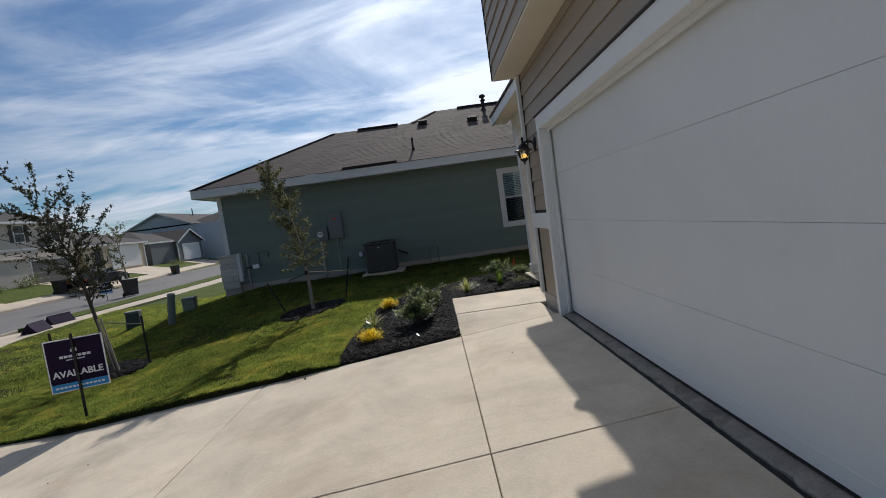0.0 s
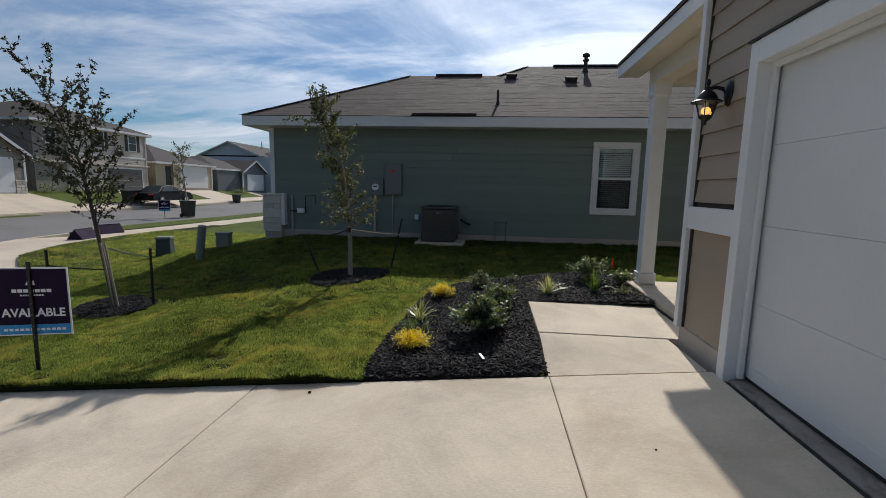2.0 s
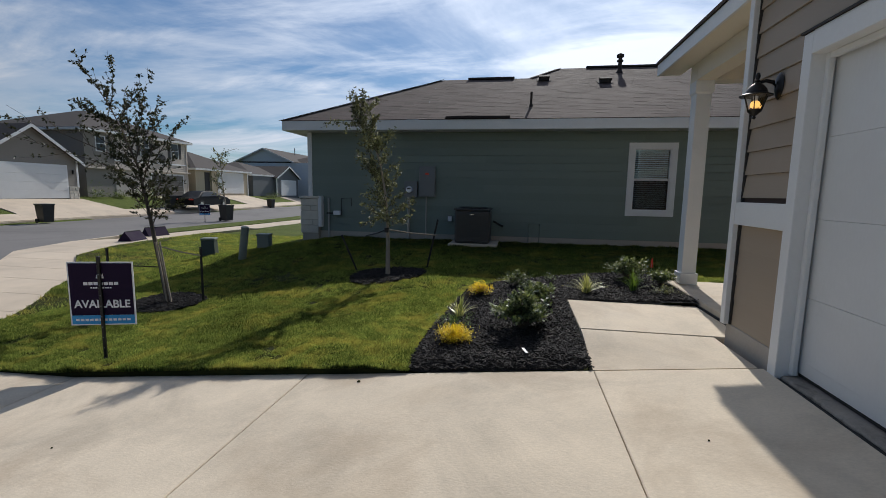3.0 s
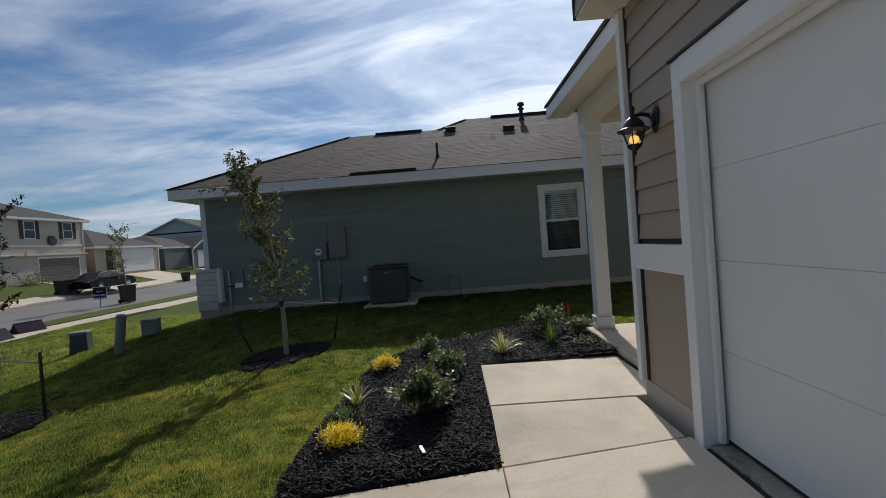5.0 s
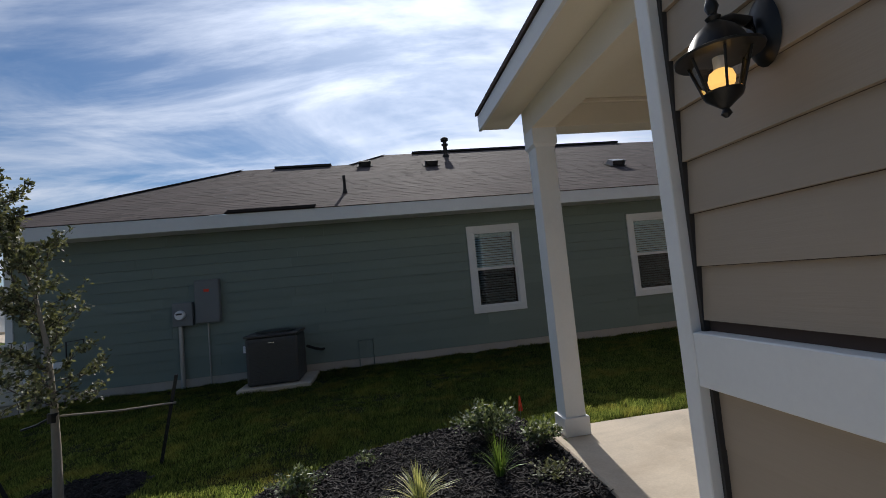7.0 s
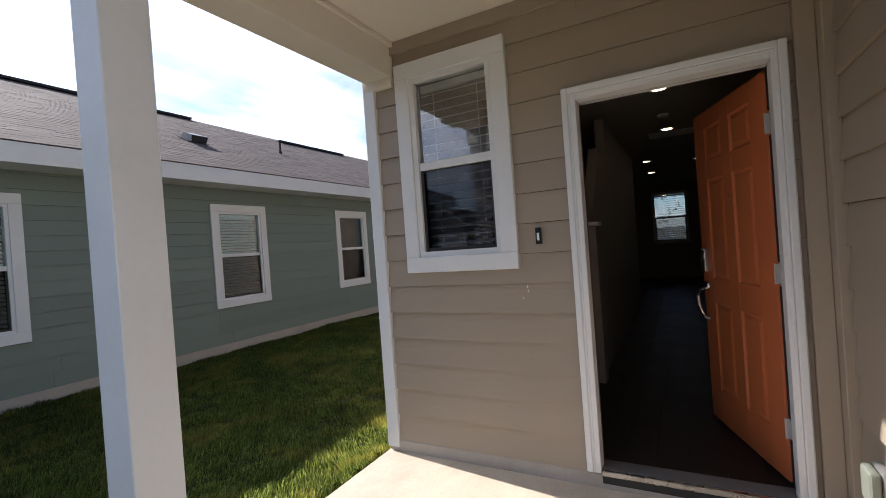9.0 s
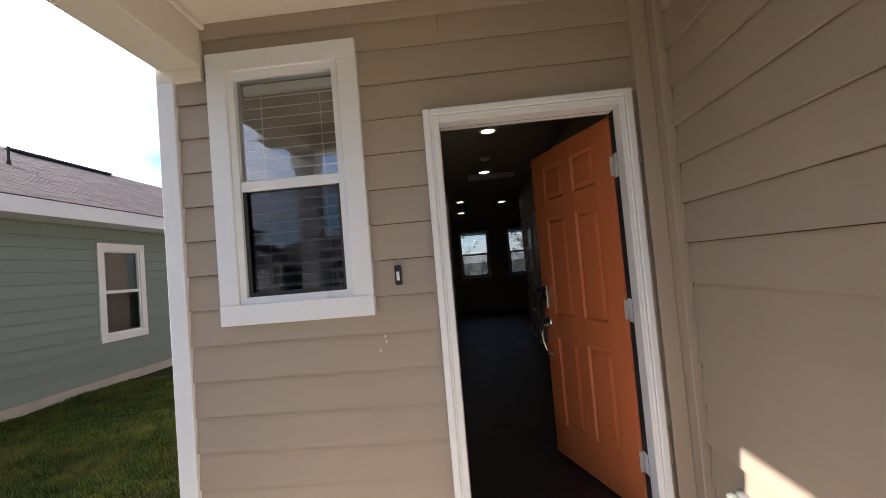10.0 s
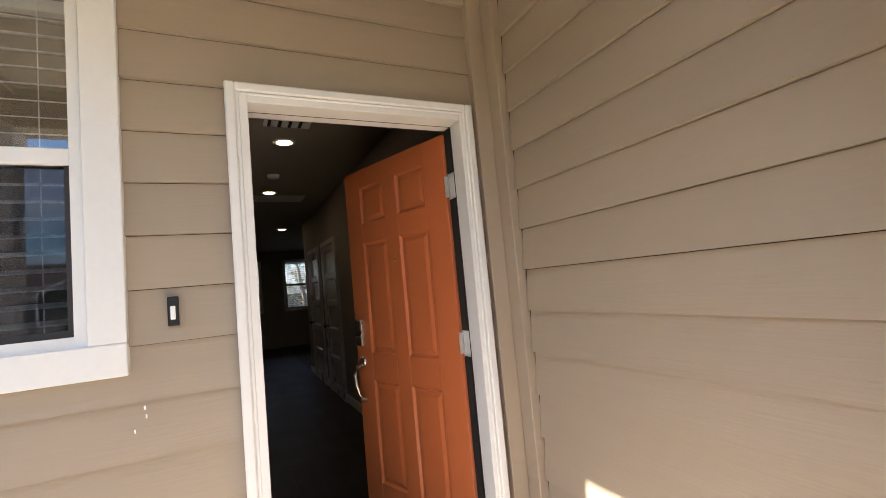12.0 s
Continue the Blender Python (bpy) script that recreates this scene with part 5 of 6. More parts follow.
chips("mulch_chips", 27000, in_bed, "loose black shredded mulch chips", 3)
for (tx, ty), rr in zip(TREES, RINGS):
    ring = [(tx + rr * (1 + 0.1 * math.sin(3 * a)) * math.cos(a), ty + rr * 0.95 * math.sin(a)) for a in [k * math.tau / 16 for k in range(16)]]
    bed_sheet(ring, "tree_mulch_ring", "round dark mulch ring at the foot of a sapling", 0.1)

    def in_ring(r, tx=tx, ty=ty, rr=rr):
        a, d = r.uniform(0, math.tau), rr * math.sqrt(r.uniform(0, 1))
        return tx + d * math.cos(a), ty + d * 0.95 * math.sin(a)

    chips("mulch_chips", 2200, in_ring, "loose black shredded mulch chips round a sapling", 7)


def leaf_quads(vs, fs, p, d, up, L, W, fold=0.25):
    """One folded leaf at p along d."""
    s = d.cross(up)
    s = s.normalized() if s.length > 1e-4 else Vector((1, 0, 0))
    nrm = s.cross(d)
    b = len(vs)
    vs += [tuple(p), tuple(p + d * L * 0.5 + s * W + nrm * W * fold), tuple(p + d * L), tuple(p + d * L * 0.5 - s * W + nrm * W * fold), tuple(p + d * L * 0.55)]
    fs += [(b, b + 1, b + 4), (b + 1, b + 2, b + 4), (b, b + 4, b + 3), (b + 4, b + 2, b + 3)]


def rand_dir(r, up=0.0):
    v = Vector((r.gauss(0, 1), r.gauss(0, 1), r.gauss(0, 1) + up))
    return v.normalized()


def shrub(name, x, y, rad, h, mat, label, seed, leaves=420, L=0.035, W=0.011, sparse=0.0, stemcol=None):
    r = random.Random(seed)
    z = soil_z(x, y) + 0.01
    th = thing(name, pose(x, y, z), label, "shrub")
    vs, fs = [], []
    bm = bmesh.new()
    tips = []
    for k in range(max(9, leaves // 30)):
        a, t = r.uniform(0, math.tau), r.uniform(0.15, 1.0)
        e = Vector((rad * t * math.cos(a) * r.uniform(0.7, 1.1), rad * t * math.sin(a) * r.uniform(0.7, 1.1), h * r.uniform(0.45, 1.0) * (1.08 - 0.45 * t)))
        mid = e * 0.5 + Vector((0, 0, h * 0.1))
        tube(bm, [(0, 0, -0.02), tuple(mid), tuple(e)], [0.004, 0.003, 0.0015], 4)
        tips.append((mid, e))
    for k in range(leaves):
        mid, e = r.choice(tips)
        t = r.uniform(0.0, 1.05)
        p = mid.lerp(e, t) + Vector((r.gauss(0, 0.022), r.gauss(0, 0.022), r.gauss(0, 0.02)))
        p.z = max(p.z, 0.01)
        d = (rand_dir(r, 0.5) + (e - mid).normalized() * 0.6).normalized()
        leaf_quads(vs, fs, p, d, Vector((0, 0, 1)), L * r.uniform(0.6, 1.25), W * r.uniform(0.7, 1.2))
    part("stem_cluster", bm, M_BARK, th)
    cr = raw("foliage", vs, fs, mat)
    cr.parent = th
    return th


def tuft(name, x, y, rad, h, mat, label, seed, blades=70, w=0.006):
    """A clump of arching strap leaves."""
    r = random.Random(seed)
    z = soil_z(x, y) + 0.005
    th = thing(name, pose(x, y, z), label, "ornamental grass")
    vs, fs = [], []
    for k in range(blades):
        a, lean = r.uniform(0, math.tau), r.uniform(0.1, 1.0)
        u = Vector((math.cos(a), math.sin(a), 0))
        s = Vector((-u.y, u.x, 0)) * w * r.uniform(0.6, 1.2)
        hh, rr = h * r.uniform(0.75, 1.05) * (1.1 - 0.55 * lean), rad * lean
        b = len(vs)
        for t in (0.0, 0.35, 0.7, 1.0):
            p = u * (0.02 + rr * t ** 1.6) + Vector((0, 0, hh * (t * 1.5 - 0.55 * t * t * (0.6 + lean * 0.7))))
            k2 = 1.0 - t ** 2
            vs += [tuple(p - s * k2), tuple(p + s * k2 + Vector((0, 0, 0.001)))]
        for i in range(3):
            c = b + 2 * i
            fs.append((c, c + 1, c + 3, c + 2))
    o = raw("blades", vs, fs, mat)
    o.parent = th
    return th


shrub("golden_shrub", -0.68, 7.22, 0.19, 0.17, M_YELLOW, "low golden yellow shrub in dark mulch", 11, 2200, 0.034, 0.0045)
shrub("golden_shrub", -0.58, 8.92, 0.19, 0.19, M_YELLOW, "low golden yellow shrub at the back of the bed", 12, 1700, 0.034, 0.0045)
shrub("broadleaf_shrub", -0.02, 7.55, 0.38, 0.42, M_SHRUB, "dense dark green broad-leaved shrub in mulch", 13, 1750, 0.056, 0.019)
shrub("broadleaf_shrub", 0.17, 8.38, 0.27, 0.32, M_SHRUB, "dark green broad-leaved shrub with olive new growth", 14, 900, 0.052, 0.018)
shrub("broadleaf_shrub", -0.12, 9.5, 0.24, 0.24, M_SHRUB, "small loose dark green shrub near the lawn edge", 15, 700, 0.04, 0.012)
shrub("broadleaf_shrub", 0.40, 9.88, 0.14, 0.12, M_SHRUB, "tiny green shrub near the lawn edge", 16, 130, 0.03, 0.01)
shrub("rose_bush", 1.46, 9.74, 0.36, 0.37, M_SHRUB, "open dark green rose bush beside the porch post", 17, 1500, 0.042, 0.014)
shrub("rose_bush", 1.82, 9.46, 0.22, 0.25, M_SHRUB, "leafy green bush against the porch slab", 18, 800, 0.042, 0.014)
shrub("ground_cover", 1.75, 8.95, 0.22, 0.12, M_PALELEAF, "low yellow-green ground cover beside the walk", 19, 260, 0.03, 0.011)
shrub("low_green_plant", -0.72, 7.72, 0.24, 0.14, M_GREENBLADE, "low feathery green plant in mulch", 20, 420, 0.05, 0.003)
tuft("strap_grass", -0.74, 8.05, 0.24, 0.27, M_LIRI, "pale variegated strap-leaved clump in mulch", 21, 46, 0.009)
tuft("strap_grass", 0.78, 8.96, 0.30, 0.27, M_LIRI, "pale variegated strap-leaved clump beside the walk", 22, 95, 0.006)
tuft("green_grass_clump", 1.39, 9.12, 0.22, 0.33, M_GREENBLADE, "upright green grass clump in mulch", 23, 90, 0.004)
tuft("green_grass_clump", 0.22, 8.75, 0.12, 0.12, M_GREENBLADE, "small yellow-green grass clump in mulch", 24, 40, 0.004)
flag = thing("marker_flag", pose(1.80, 9.86, soil_z(1.80, 9.86)), "small red-orange marker flag on a wire", "marker flag")
bm = bmesh.new()
tube(bm, [(0, 0, 0), (0.005, 0, 0.34)], 0.0015, 5)
part("wire", bm, M_GALV, flag)
bm = bmesh.new()
v = [bm.verts.new(p) for p in ((0, 0, 0.34), (0.012, -0.01, 0.345), (0.03, 0.004, 0.21), (0.01, 0.008, 0.2), (-0.014, 0.006, 0.21))]
bm.faces.new(v)
part("film", bm, M_RED, flag, "crumpled red-orange plastic film")
solid("plant_tag", bbox(-0.012, 0.012, -0.05, 0.05, 0, 0.003), M_PRINT, "white plastic plant tag lying on the mulch", "plant tag").matrix_world = pose(-0.02, 6.86, soil_z(0, 6.86) + 0.05, 4, 6, 20)


def sapling(x, y, pts, radii, limbs, leaves, mat, label, seed, L, W, spread, clump=(1, 2, 3), bark=None):
    """pts: the trunk's line from its foot; limbs: (height share, direction, length)."""
    r = random.Random(seed)
    z = soil_z(x, y)
    tr = thing("sapling_tree", pose(x, y, z), label, "tree")
    bm = bmesh.new()
    tube(bm, pts, radii, 9)
    part("trunk", bm, bark or M_WRAP, tr, "", True)
    P = [Vector(p) for p in pts]

    def at(s):
        q = s * (len(P) - 1)
        i = min(int(q), len(P) - 2)
        return P[i].lerp(P[i + 1], q - i)

    twigs = []
    for s, d, ln in limbs:
        bm = bmesh.new()
        p, d = at(s), Vector(d).normalized()
        line, q = [tuple(p)], p.copy()
        for k in range(4):
            d = (d + rand_dir(r) * 0.22 + Vector((0, 0, 0.06))).normalized()
            q = q + d * ln / 4
            line.append(tuple(q))
            twigs.append((Vector(line[-2]), q.copy(), 0.5 + 0.12 * k))
            for j in range(2):
                e = q + (d + rand_dir(r) * 0.9).normalized() * ln * r.uniform(0.18, 0.38)
                tube(bm, [tuple(q), tuple(q.lerp(e, 0.5) + rand_dir(r) * 0.02), tuple(e)], [0.004, 0.003, 0.0015], 4)
                twigs.append((q.copy(), e, 1.0))
        k = min(1.0, ln / 0.9)
        tube(bm, line, [0.010 * k, 0.008 * k, 0.006 * k, 0.004 * k, 0.002], 6)
        part("limb", bm, M_BARK, tr, "", True)
    vs, fs = [], []
    wts = [t[2] for t in twigs]
    for k in range(leaves):
        a, b, _ = r.choices(twigs, wts)[0]
        p = a.lerp(b, r.uniform(0.1, 1.05)) + rand_dir(r) * r.uniform(0, spread)
        for j in range(r.choice(clump)):
            d = (rand_dir(r, 0.15) + (b - a).normalized() * 0.5).normalized()
            leaf_quads(vs, fs, p, d, rand_dir(r, 0.6), L * r.uniform(0.6, 1.3), W * r.uniform(0.7, 1.3))
    c = raw("crown", vs, fs, mat)
    c.parent = tr
    return tr


lr = random.Random(31)
limbs1 = [(0.36 + 0.64 * i / 26, (lr.gauss(-0.2, 0.7), lr.gauss(0, 0.7), lr.uniform(0.5, 1.1)), lr.uniform(0.45, 0.95) * (1.0 - 0.2 * i / 26)) for i in range(27)]
limbs1 += [(0.60, (-1.4, 0.1, 0.42), 1.5), (0.66, (-1.3, -0.3, 0.6), 1.35), (0.52, (-1.2, 0.4, 0.3), 1.05), (0.72, (-1.2, 0.2, 0.8), 1.1), (0.80, (-1.0, -0.1, 0.75), 0.9), (0.62, (0.5, 0.2, 0.9), 0.95),
           (0.70, (0.65, -0.2, 1.0), 0.9), (0.58, (0.2, 0.3, 1.2), 1.1), (0.76, (0.45, 0.1, 0.9), 0.7), (0.45, (0.5, 0.1, 0.5), 0.55), (0.48, (-0.6, -0.1, 0.5), 0.6)]
sapling(-5.48, 9.13, [(0, 0, -0.05), (-0.09, 0, 0.5), (-0.18, 0, 1.0), (-0.28, 0, 1.6), (-0.38, 0, 2.1), (-0.58, 0, 2.55), (-0.80, 0, 3.0)],
        [0.044, 0.034, 0.030, 0.025, 0.019, 0.011, 0.005], limbs1, 2000, M_OAKLEAF, "young oak with thin leaning trunk and sparse leaves, staked", 33, 0.048, 0.013, 0.022, (2, 3, 4), M_BARK)
limbs2 = [(0.30 + 0.68 * i / 44, (lr.gauss(-0.05, 0.8), lr.gauss(0, 0.8), lr.uniform(0.25, 1.0)), lr.uniform(0.26, 0.5) * (1.1 - 0.45 * i / 44)) for i in range(45)]
limbs2 += [(0.88, (-1, 0, 0.15), 0.62), (0.97, (-0.3, 0, 1.0), 0.3), (0.97, (0.2, 0.1, 1.0), 0.28), (0.36, (0.9, -0.2, 0.12), 0.5), (0.36, (-0.9, 0.1, 0.1), 0.4), (0.6, (-1.0, 0, 0.35), 0.5)]
sapling(-2.26, 10.29, [(0, 0, -0.05), (0.0, 0, 0.5), (-0.01, 0, 0.9), (-0.05, 0, 1.4), (-0.14, 0, 1.9), (-0.30, 0, 2.35), (-0.50, 0, 2.78)],
        [0.042, 0.034, 0.028, 0.021, 0.015, 0.010, 0.004], limbs2, 3300, M_PALELEAF, "slim young tree with narrow leafy crown, staked with straps", 35, 0.042, 0.0135, 0.06, (1, 2, 3), M_WRAP)


def stake(x, y, h, lean, label):
    z = soil_z(x, y)
    s = thing("tree_stake", pose(x, y, z - 0.05, 0, lean), label, "stake", "tree stakes")
    bm = bmesh.new()
    box(bm, -0.016, 0.016, -0.003, 0.003, 0, h)
    box(bm, -0.003, 0.003, -0.0, 0.03, 0, h)
    part("post", bm, M_BLACK, s)
    for k in range(int(h / 0.09)):
        part("stud", bbox(-0.006, 0.006, -0.009, -0.003, 0.08 + k * 0.09, 0.095 + k * 0.09), M_BLACK, s)
    return s


stake(-4.97, 9.25, 0.93, 0, "black steel tree stake standing in the lawn")
stake(-6.3, 8.9, 0.93, 0, "black steel tree stake standing in the lawn")
stake(-2.95, 10.72, 0.75, -24, "black steel tree stake leaning in the lawn")
stake(-1.72, 10.9, 0.95, 12, "black steel tree stake leaning in the lawn")


def strap(a, b, mat, label):
    bm = bmesh.new()
    a, b = Vector(a), Vector(b)
    tube(bm, [tuple(a), tuple(a.lerp(b, 0.5) - Vector((0, 0, 0.015))), tuple(b)], 0.011, 6)
    solid("tree_strap", bm, mat, label, "strap", group="tree straps")


strap((-5.60, 9.13, 0.28), (-4.97, 9.25, 0.14), M_WRAP, "pale webbing strap from trunk to stake")
strap((-5.58, 9.13, -0.05), (-6.3, 8.9, -0.18 + 0.2), M_BLACK, "black strap from trunk to stake")
strap((-2.28, 10.29, 0.55), (-1.54, 10.9, 0.42), M_WRAP, "pale webbing strap from trunk to stake")
strap((-2.28, 10.29, 0.55), (-2.75, 10.6, 0.40), M_BLACK, "black strap from trunk to stake")
bm = bmesh.new()
tube(bm, [(-2.28, 10.29, 0.50), (-2.28, 10.29, 0.58)], 0.042, 10)
solid("trunk_collar", bm, M_BLACK, "black collar strap round the sapling's trunk", "strap")
for dx in (0.05, -0.02):
    bm = bmesh.new()
    tube(bm, [(-5.48 + dx + 0.03, 9.1, -0.66), (-5.60 + dx, 9.1, 0.35)], 0.014, 6)
    solid("bamboo_cane", bm, M_WRAP, "pale cane tied along the sapling's trunk", "cane", group="canes")

# ---- signs ----


def lettering(text, size, parent, x, z, y, name="lettering", mat=None):
    cu = bpy.data.curves.new("lettering", "FONT")
    cu.body, cu.size, cu.align_x, cu.extrude, cu.offset = text, size, "CENTER", 0.0006, 0.0028
    tmp = new("lettering_source", cu)
    bpy.context.view_layer.update()
    me = bpy.data.meshes.new_from_object(tmp.evaluated_get(bpy.context.evaluated_depsgraph_get()))
    bpy.data.objects.remove(tmp)
    me.materials.clear()
    me.materials.append(mat or M_PRINT)
    ob = new(name, me)
    ob.parent = parent
    ob.matrix_local = pose(x, y, z, 90)
    return ob


def yard_sign(m, label, w=0.62, h=0.66, z0=0.40):
    s = thing("yard_sign", m, label, "sign")
    part("board", bbox(-w / 2, w / 2, 0.0, 0.008, z0, z0 + h), M_PRINT, s, "white-edged board")
    part("face", bbox(-w / 2 + 0.014, w / 2 - 0.014, -0.0015, -0.0005, z0 + 0.105, z0 + h - 0.014), M_PURPLE, s, "dark purple field")
    part("band", bbox(-w / 2 + 0.014, w / 2 - 0.014, -0.0015, -0.0005, z0 + 0.012, z0 + 0.104), M_BLUE, s, "sky-blue band")
    t = lettering("AVAILABLE", 0.108, s, 0, z0 + 0.185, -0.0025)
    t.scale = (1.0, 1.05, 1)
    # emblem and small print as plain marks
    for k, (a, b) in enumerate(((-0.045, -0.012), (-0.008, 0.03))):
        bm = bmesh.new()
        v = [bm.verts.new((x, -0.003, z0 + z)) for x, z in ((a, 0.49), (b, 0.49), (b, 0.50), ((a + b) / 2 + 0.012, 0.56 - 0.02 * k), (a, 0.50))]
        bm.faces.new(v)
        part("emblem", bm, M_PRINT, s, "small pale emblem")
    for k in range(7):
        part("print_bar", bbox(-0.165 + k * 0.048, -0.126 + k * 0.048, -0.0035, -0.002, z0 + 0.420, z0 + 0.452), M_PRINT, s)
    for k in range(9):
        part("print_bar", bbox(-0.10 + k * 0.0225, -0.085 + k * 0.0225, -0.0035, -0.002, z0 + 0.385, z0 + 0.400), M_PRINT, s)
    for k in range(12):
        part("print_bar", bbox(-0.26 + k * 0.044, -0.228 + k * 0.044, -0.0035, -0.002, z0 + 0.045, z0 + 0.068), M_PRINT, s)
    st = part("stake", bbox(-0.014, 0.014, -0.03, -0.006, -0.05, z0 + h + 0.06, 0.002), M_BLACK, s, "black metal stake")
    for k in range(9):
        part("hole_stud", bbox(-0.004, 0.004, -0.033, -0.03, 0.05 + k * 0.11, 0.06 + k * 0.11), M_GREY, st)
    part("foot_step", bbox(-0.09, 0.0, -0.03, -0.006, 0.01, 0.02), M_BLACK, s)
    return s


sg = yard_sign(pose(-4.30, 6.94, -0.64, 0, 0, 17), "purple AVAILABLE yard sign with blue band on black stake")
copy_thing(sg, pose(-19.2, 27.8, -1.12 + 0.25, 0, 0, 25))

# ---- utility boxes ----
ub = thing("utility_pedestal", pose(-7.75, 13.1, -0.60, 0, 0, 20), "dark green utility box with a pale lid on the lawn", "utility box")
part("pad", bbox(-0.22, 0.22, -0.2, 0.2, -0.08, 0.03, 0.01), M_FOUND, ub)
bm = prism([(-0.17, -0.16), (0.17, -0.16), (0.17, 0.16), (-0.17, 0.16)], 0.03, 0.5)
for v in bm.verts:
    if v.co.z > 0.3:
        v.co.x *= 0.85
        v.co.y *= 0.85
part("housing", bm, M_TRANSF, ub)
part("lid", bbox(-0.17, 0.17, -0.15, 0.15, 0.49, 0.55, 0.02, 2), M_PALEGREEN, ub, "pale weathered lid")
tb = thing("cable_tube", pose(-6.30, 12.25, -0.50, 0, 8), "pale grey-green cable marker tube leaning in the lawn", "cable marker")
part("tube", lathe([(0.085, -0.1), (0.085, 0.78), (0.08, 0.80)], 16), M_PALEGREEN, tb, "", True)
part("cap", lathe([(0.09, 0.80), (0.09, 0.83), (0.05, 0.85)], 16), M_PALEGREEN, tb, "", True)
gb = thing("utility_cabinet", pose(-6.42, 13.4, -0.50, 0, 0, 10), "pale green plastic cable cabinet on the lawn", "utility box")
part("housing", bbox(-0.15, 0.15, -0.13, 0.13, -0.08, 0.52, 0.02, 2), M_PALEGREEN, gb)
part("lid", bbox(-0.16, 0.16, -0.14, 0.14, 0.52, 0.57, 0.015, 2), M_PALEGREEN, gb)
part("foot", bbox(-0.17, 0.17, -0.15, 0.15, -0.08, 0.03, 0.01), M_PALEGREEN, gb)

# folded purple barricade boards lying on the pavement
for x, y, a in ((-14.0, 17.2, 100), (-14.6, 18.9, 75)):
    b = thing("tent_sign", pose(x, y, -0.755, 0, 0, a), "low dark purple tent-shaped sign on the pavement", "tent sign", "tent signs")
    bm = bmesh.new()
    v = [bm.verts.new(p) for p in ((-0.42, -0.26, 0), (-0.42, 0.26, 0), (-0.42, 0, 0.34), (0.42, -0.26, 0), (0.42, 0.26, 0), (0.42, 0, 0.34))]
    for f in ((0, 2, 1), (3, 4, 5), (0, 3, 5, 2), (1, 2, 5, 4), (0, 1, 4, 3)):
        bm.faces.new([v[i] for i in f])
    part("boards", bm, M_PURPLE, b)
    part("edge", bbox(-0.42, 0.42, -0.012, 0.012, 0.325, 0.348), M_BLACK, b)

# ---- houses across the street ----
M_TAN = material("tan_siding_paint", (0.46, 0.39, 0.28), 0.7, 0.05, 1, 20, 0.1, 0.003)
M_GREYSIDE = material("warm_grey_siding_paint", (0.25, 0.225, 0.195), 0.7, 0.06, 1, 20, 0.1, 0.003)
M_LIGHTSIDE = material("pale_grey_siding_paint", (0.52, 0.465, 0.40), 0.7, 0.05, 1, 20, 0.1, 0.003)
M_SLATE = material("slate_grey_siding_paint", (0.14, 0.15, 0.16), 0.7, 0.06, 1, 20, 0.1, 0.003)
M_PALEBLUE = material("pale_blue_grey_siding_paint", (0.60, 0.645, 0.69), 0.7, 0.05, 1, 20, 0.1, 0.003)
M_BROWNDOOR = material("dark_taupe_garage_door", (0.10, 0.09, 0.08), 0.5, 0.05, 1, 20, 0.05, 0.002)


def laps(parent, x, y0, y1, z0, z1, mat, expo=0.18):
    """Lap boards of a far front that faces +x, one part for the whole front."""
    bm = bmesh.new()
    z = z0
    while z < z1 - 0.02:
        t = min(z + expo, z1)
        vs = [bm.verts.new(p) for p in ((x + 0.03, y0, z), (x + 0.03, y1, z), (x + 0.008, y1, t), (x + 0.008, y0, t), (x, y0, z), (x, y1, z))]
        bm.faces.new(vs[:4])
        bm.faces.new((vs[4], vs[5], vs[1], vs[0]))
        z = t
    return part("siding", bm, mat, parent)


def far_window(h, x, y, z, w, hh, shutters=False):
    wn = part("window", bbox(x, x + 0.05, y - w / 2, y + w / 2, z, z + hh, 0.005), M_WHITE, h, "white-framed window")
    part("pane", bbox(x + 0.05, x + 0.056, y - w / 2 + 0.08, y + w / 2 - 0.08, z + hh / 2 + 0.03, z + hh - 0.08), M_DARKGLASS, wn)
    part("pane", bbox(x + 0.05, x + 0.056, y - w / 2 + 0.08, y + w / 2 - 0.08, z + 0.08, z + hh / 2 - 0.03), M_DARKGLASS, wn)
    if shutters:
        for s in (-1, 1):
            part("shutter", bbox(x, x + 0.04, y + s * (w / 2 + 0.2) - 0.17, y + s * (w / 2 + 0.2) + 0.17, z, z + hh, 0.004), M_DARKGREY, h, "dark shutter")


def far_garage(h, x, y0, y1, z0, z1, mat):
    fr = part("garage_frame", bbox(x, x + 0.03, y0 - 0.12, y1 + 0.12, z0, z1 + 0.14, 0.003), M_WHITE, h)
    n = 4
    for i in range(n):
        part("garage_panel", bbox(x + 0.03, x + 0.055, y0, y1, z0 + (z1 - z0) * i / n + 0.008, z0 + (z1 - z0) * (i + 1) / n - 0.004, 0.004), mat, h)


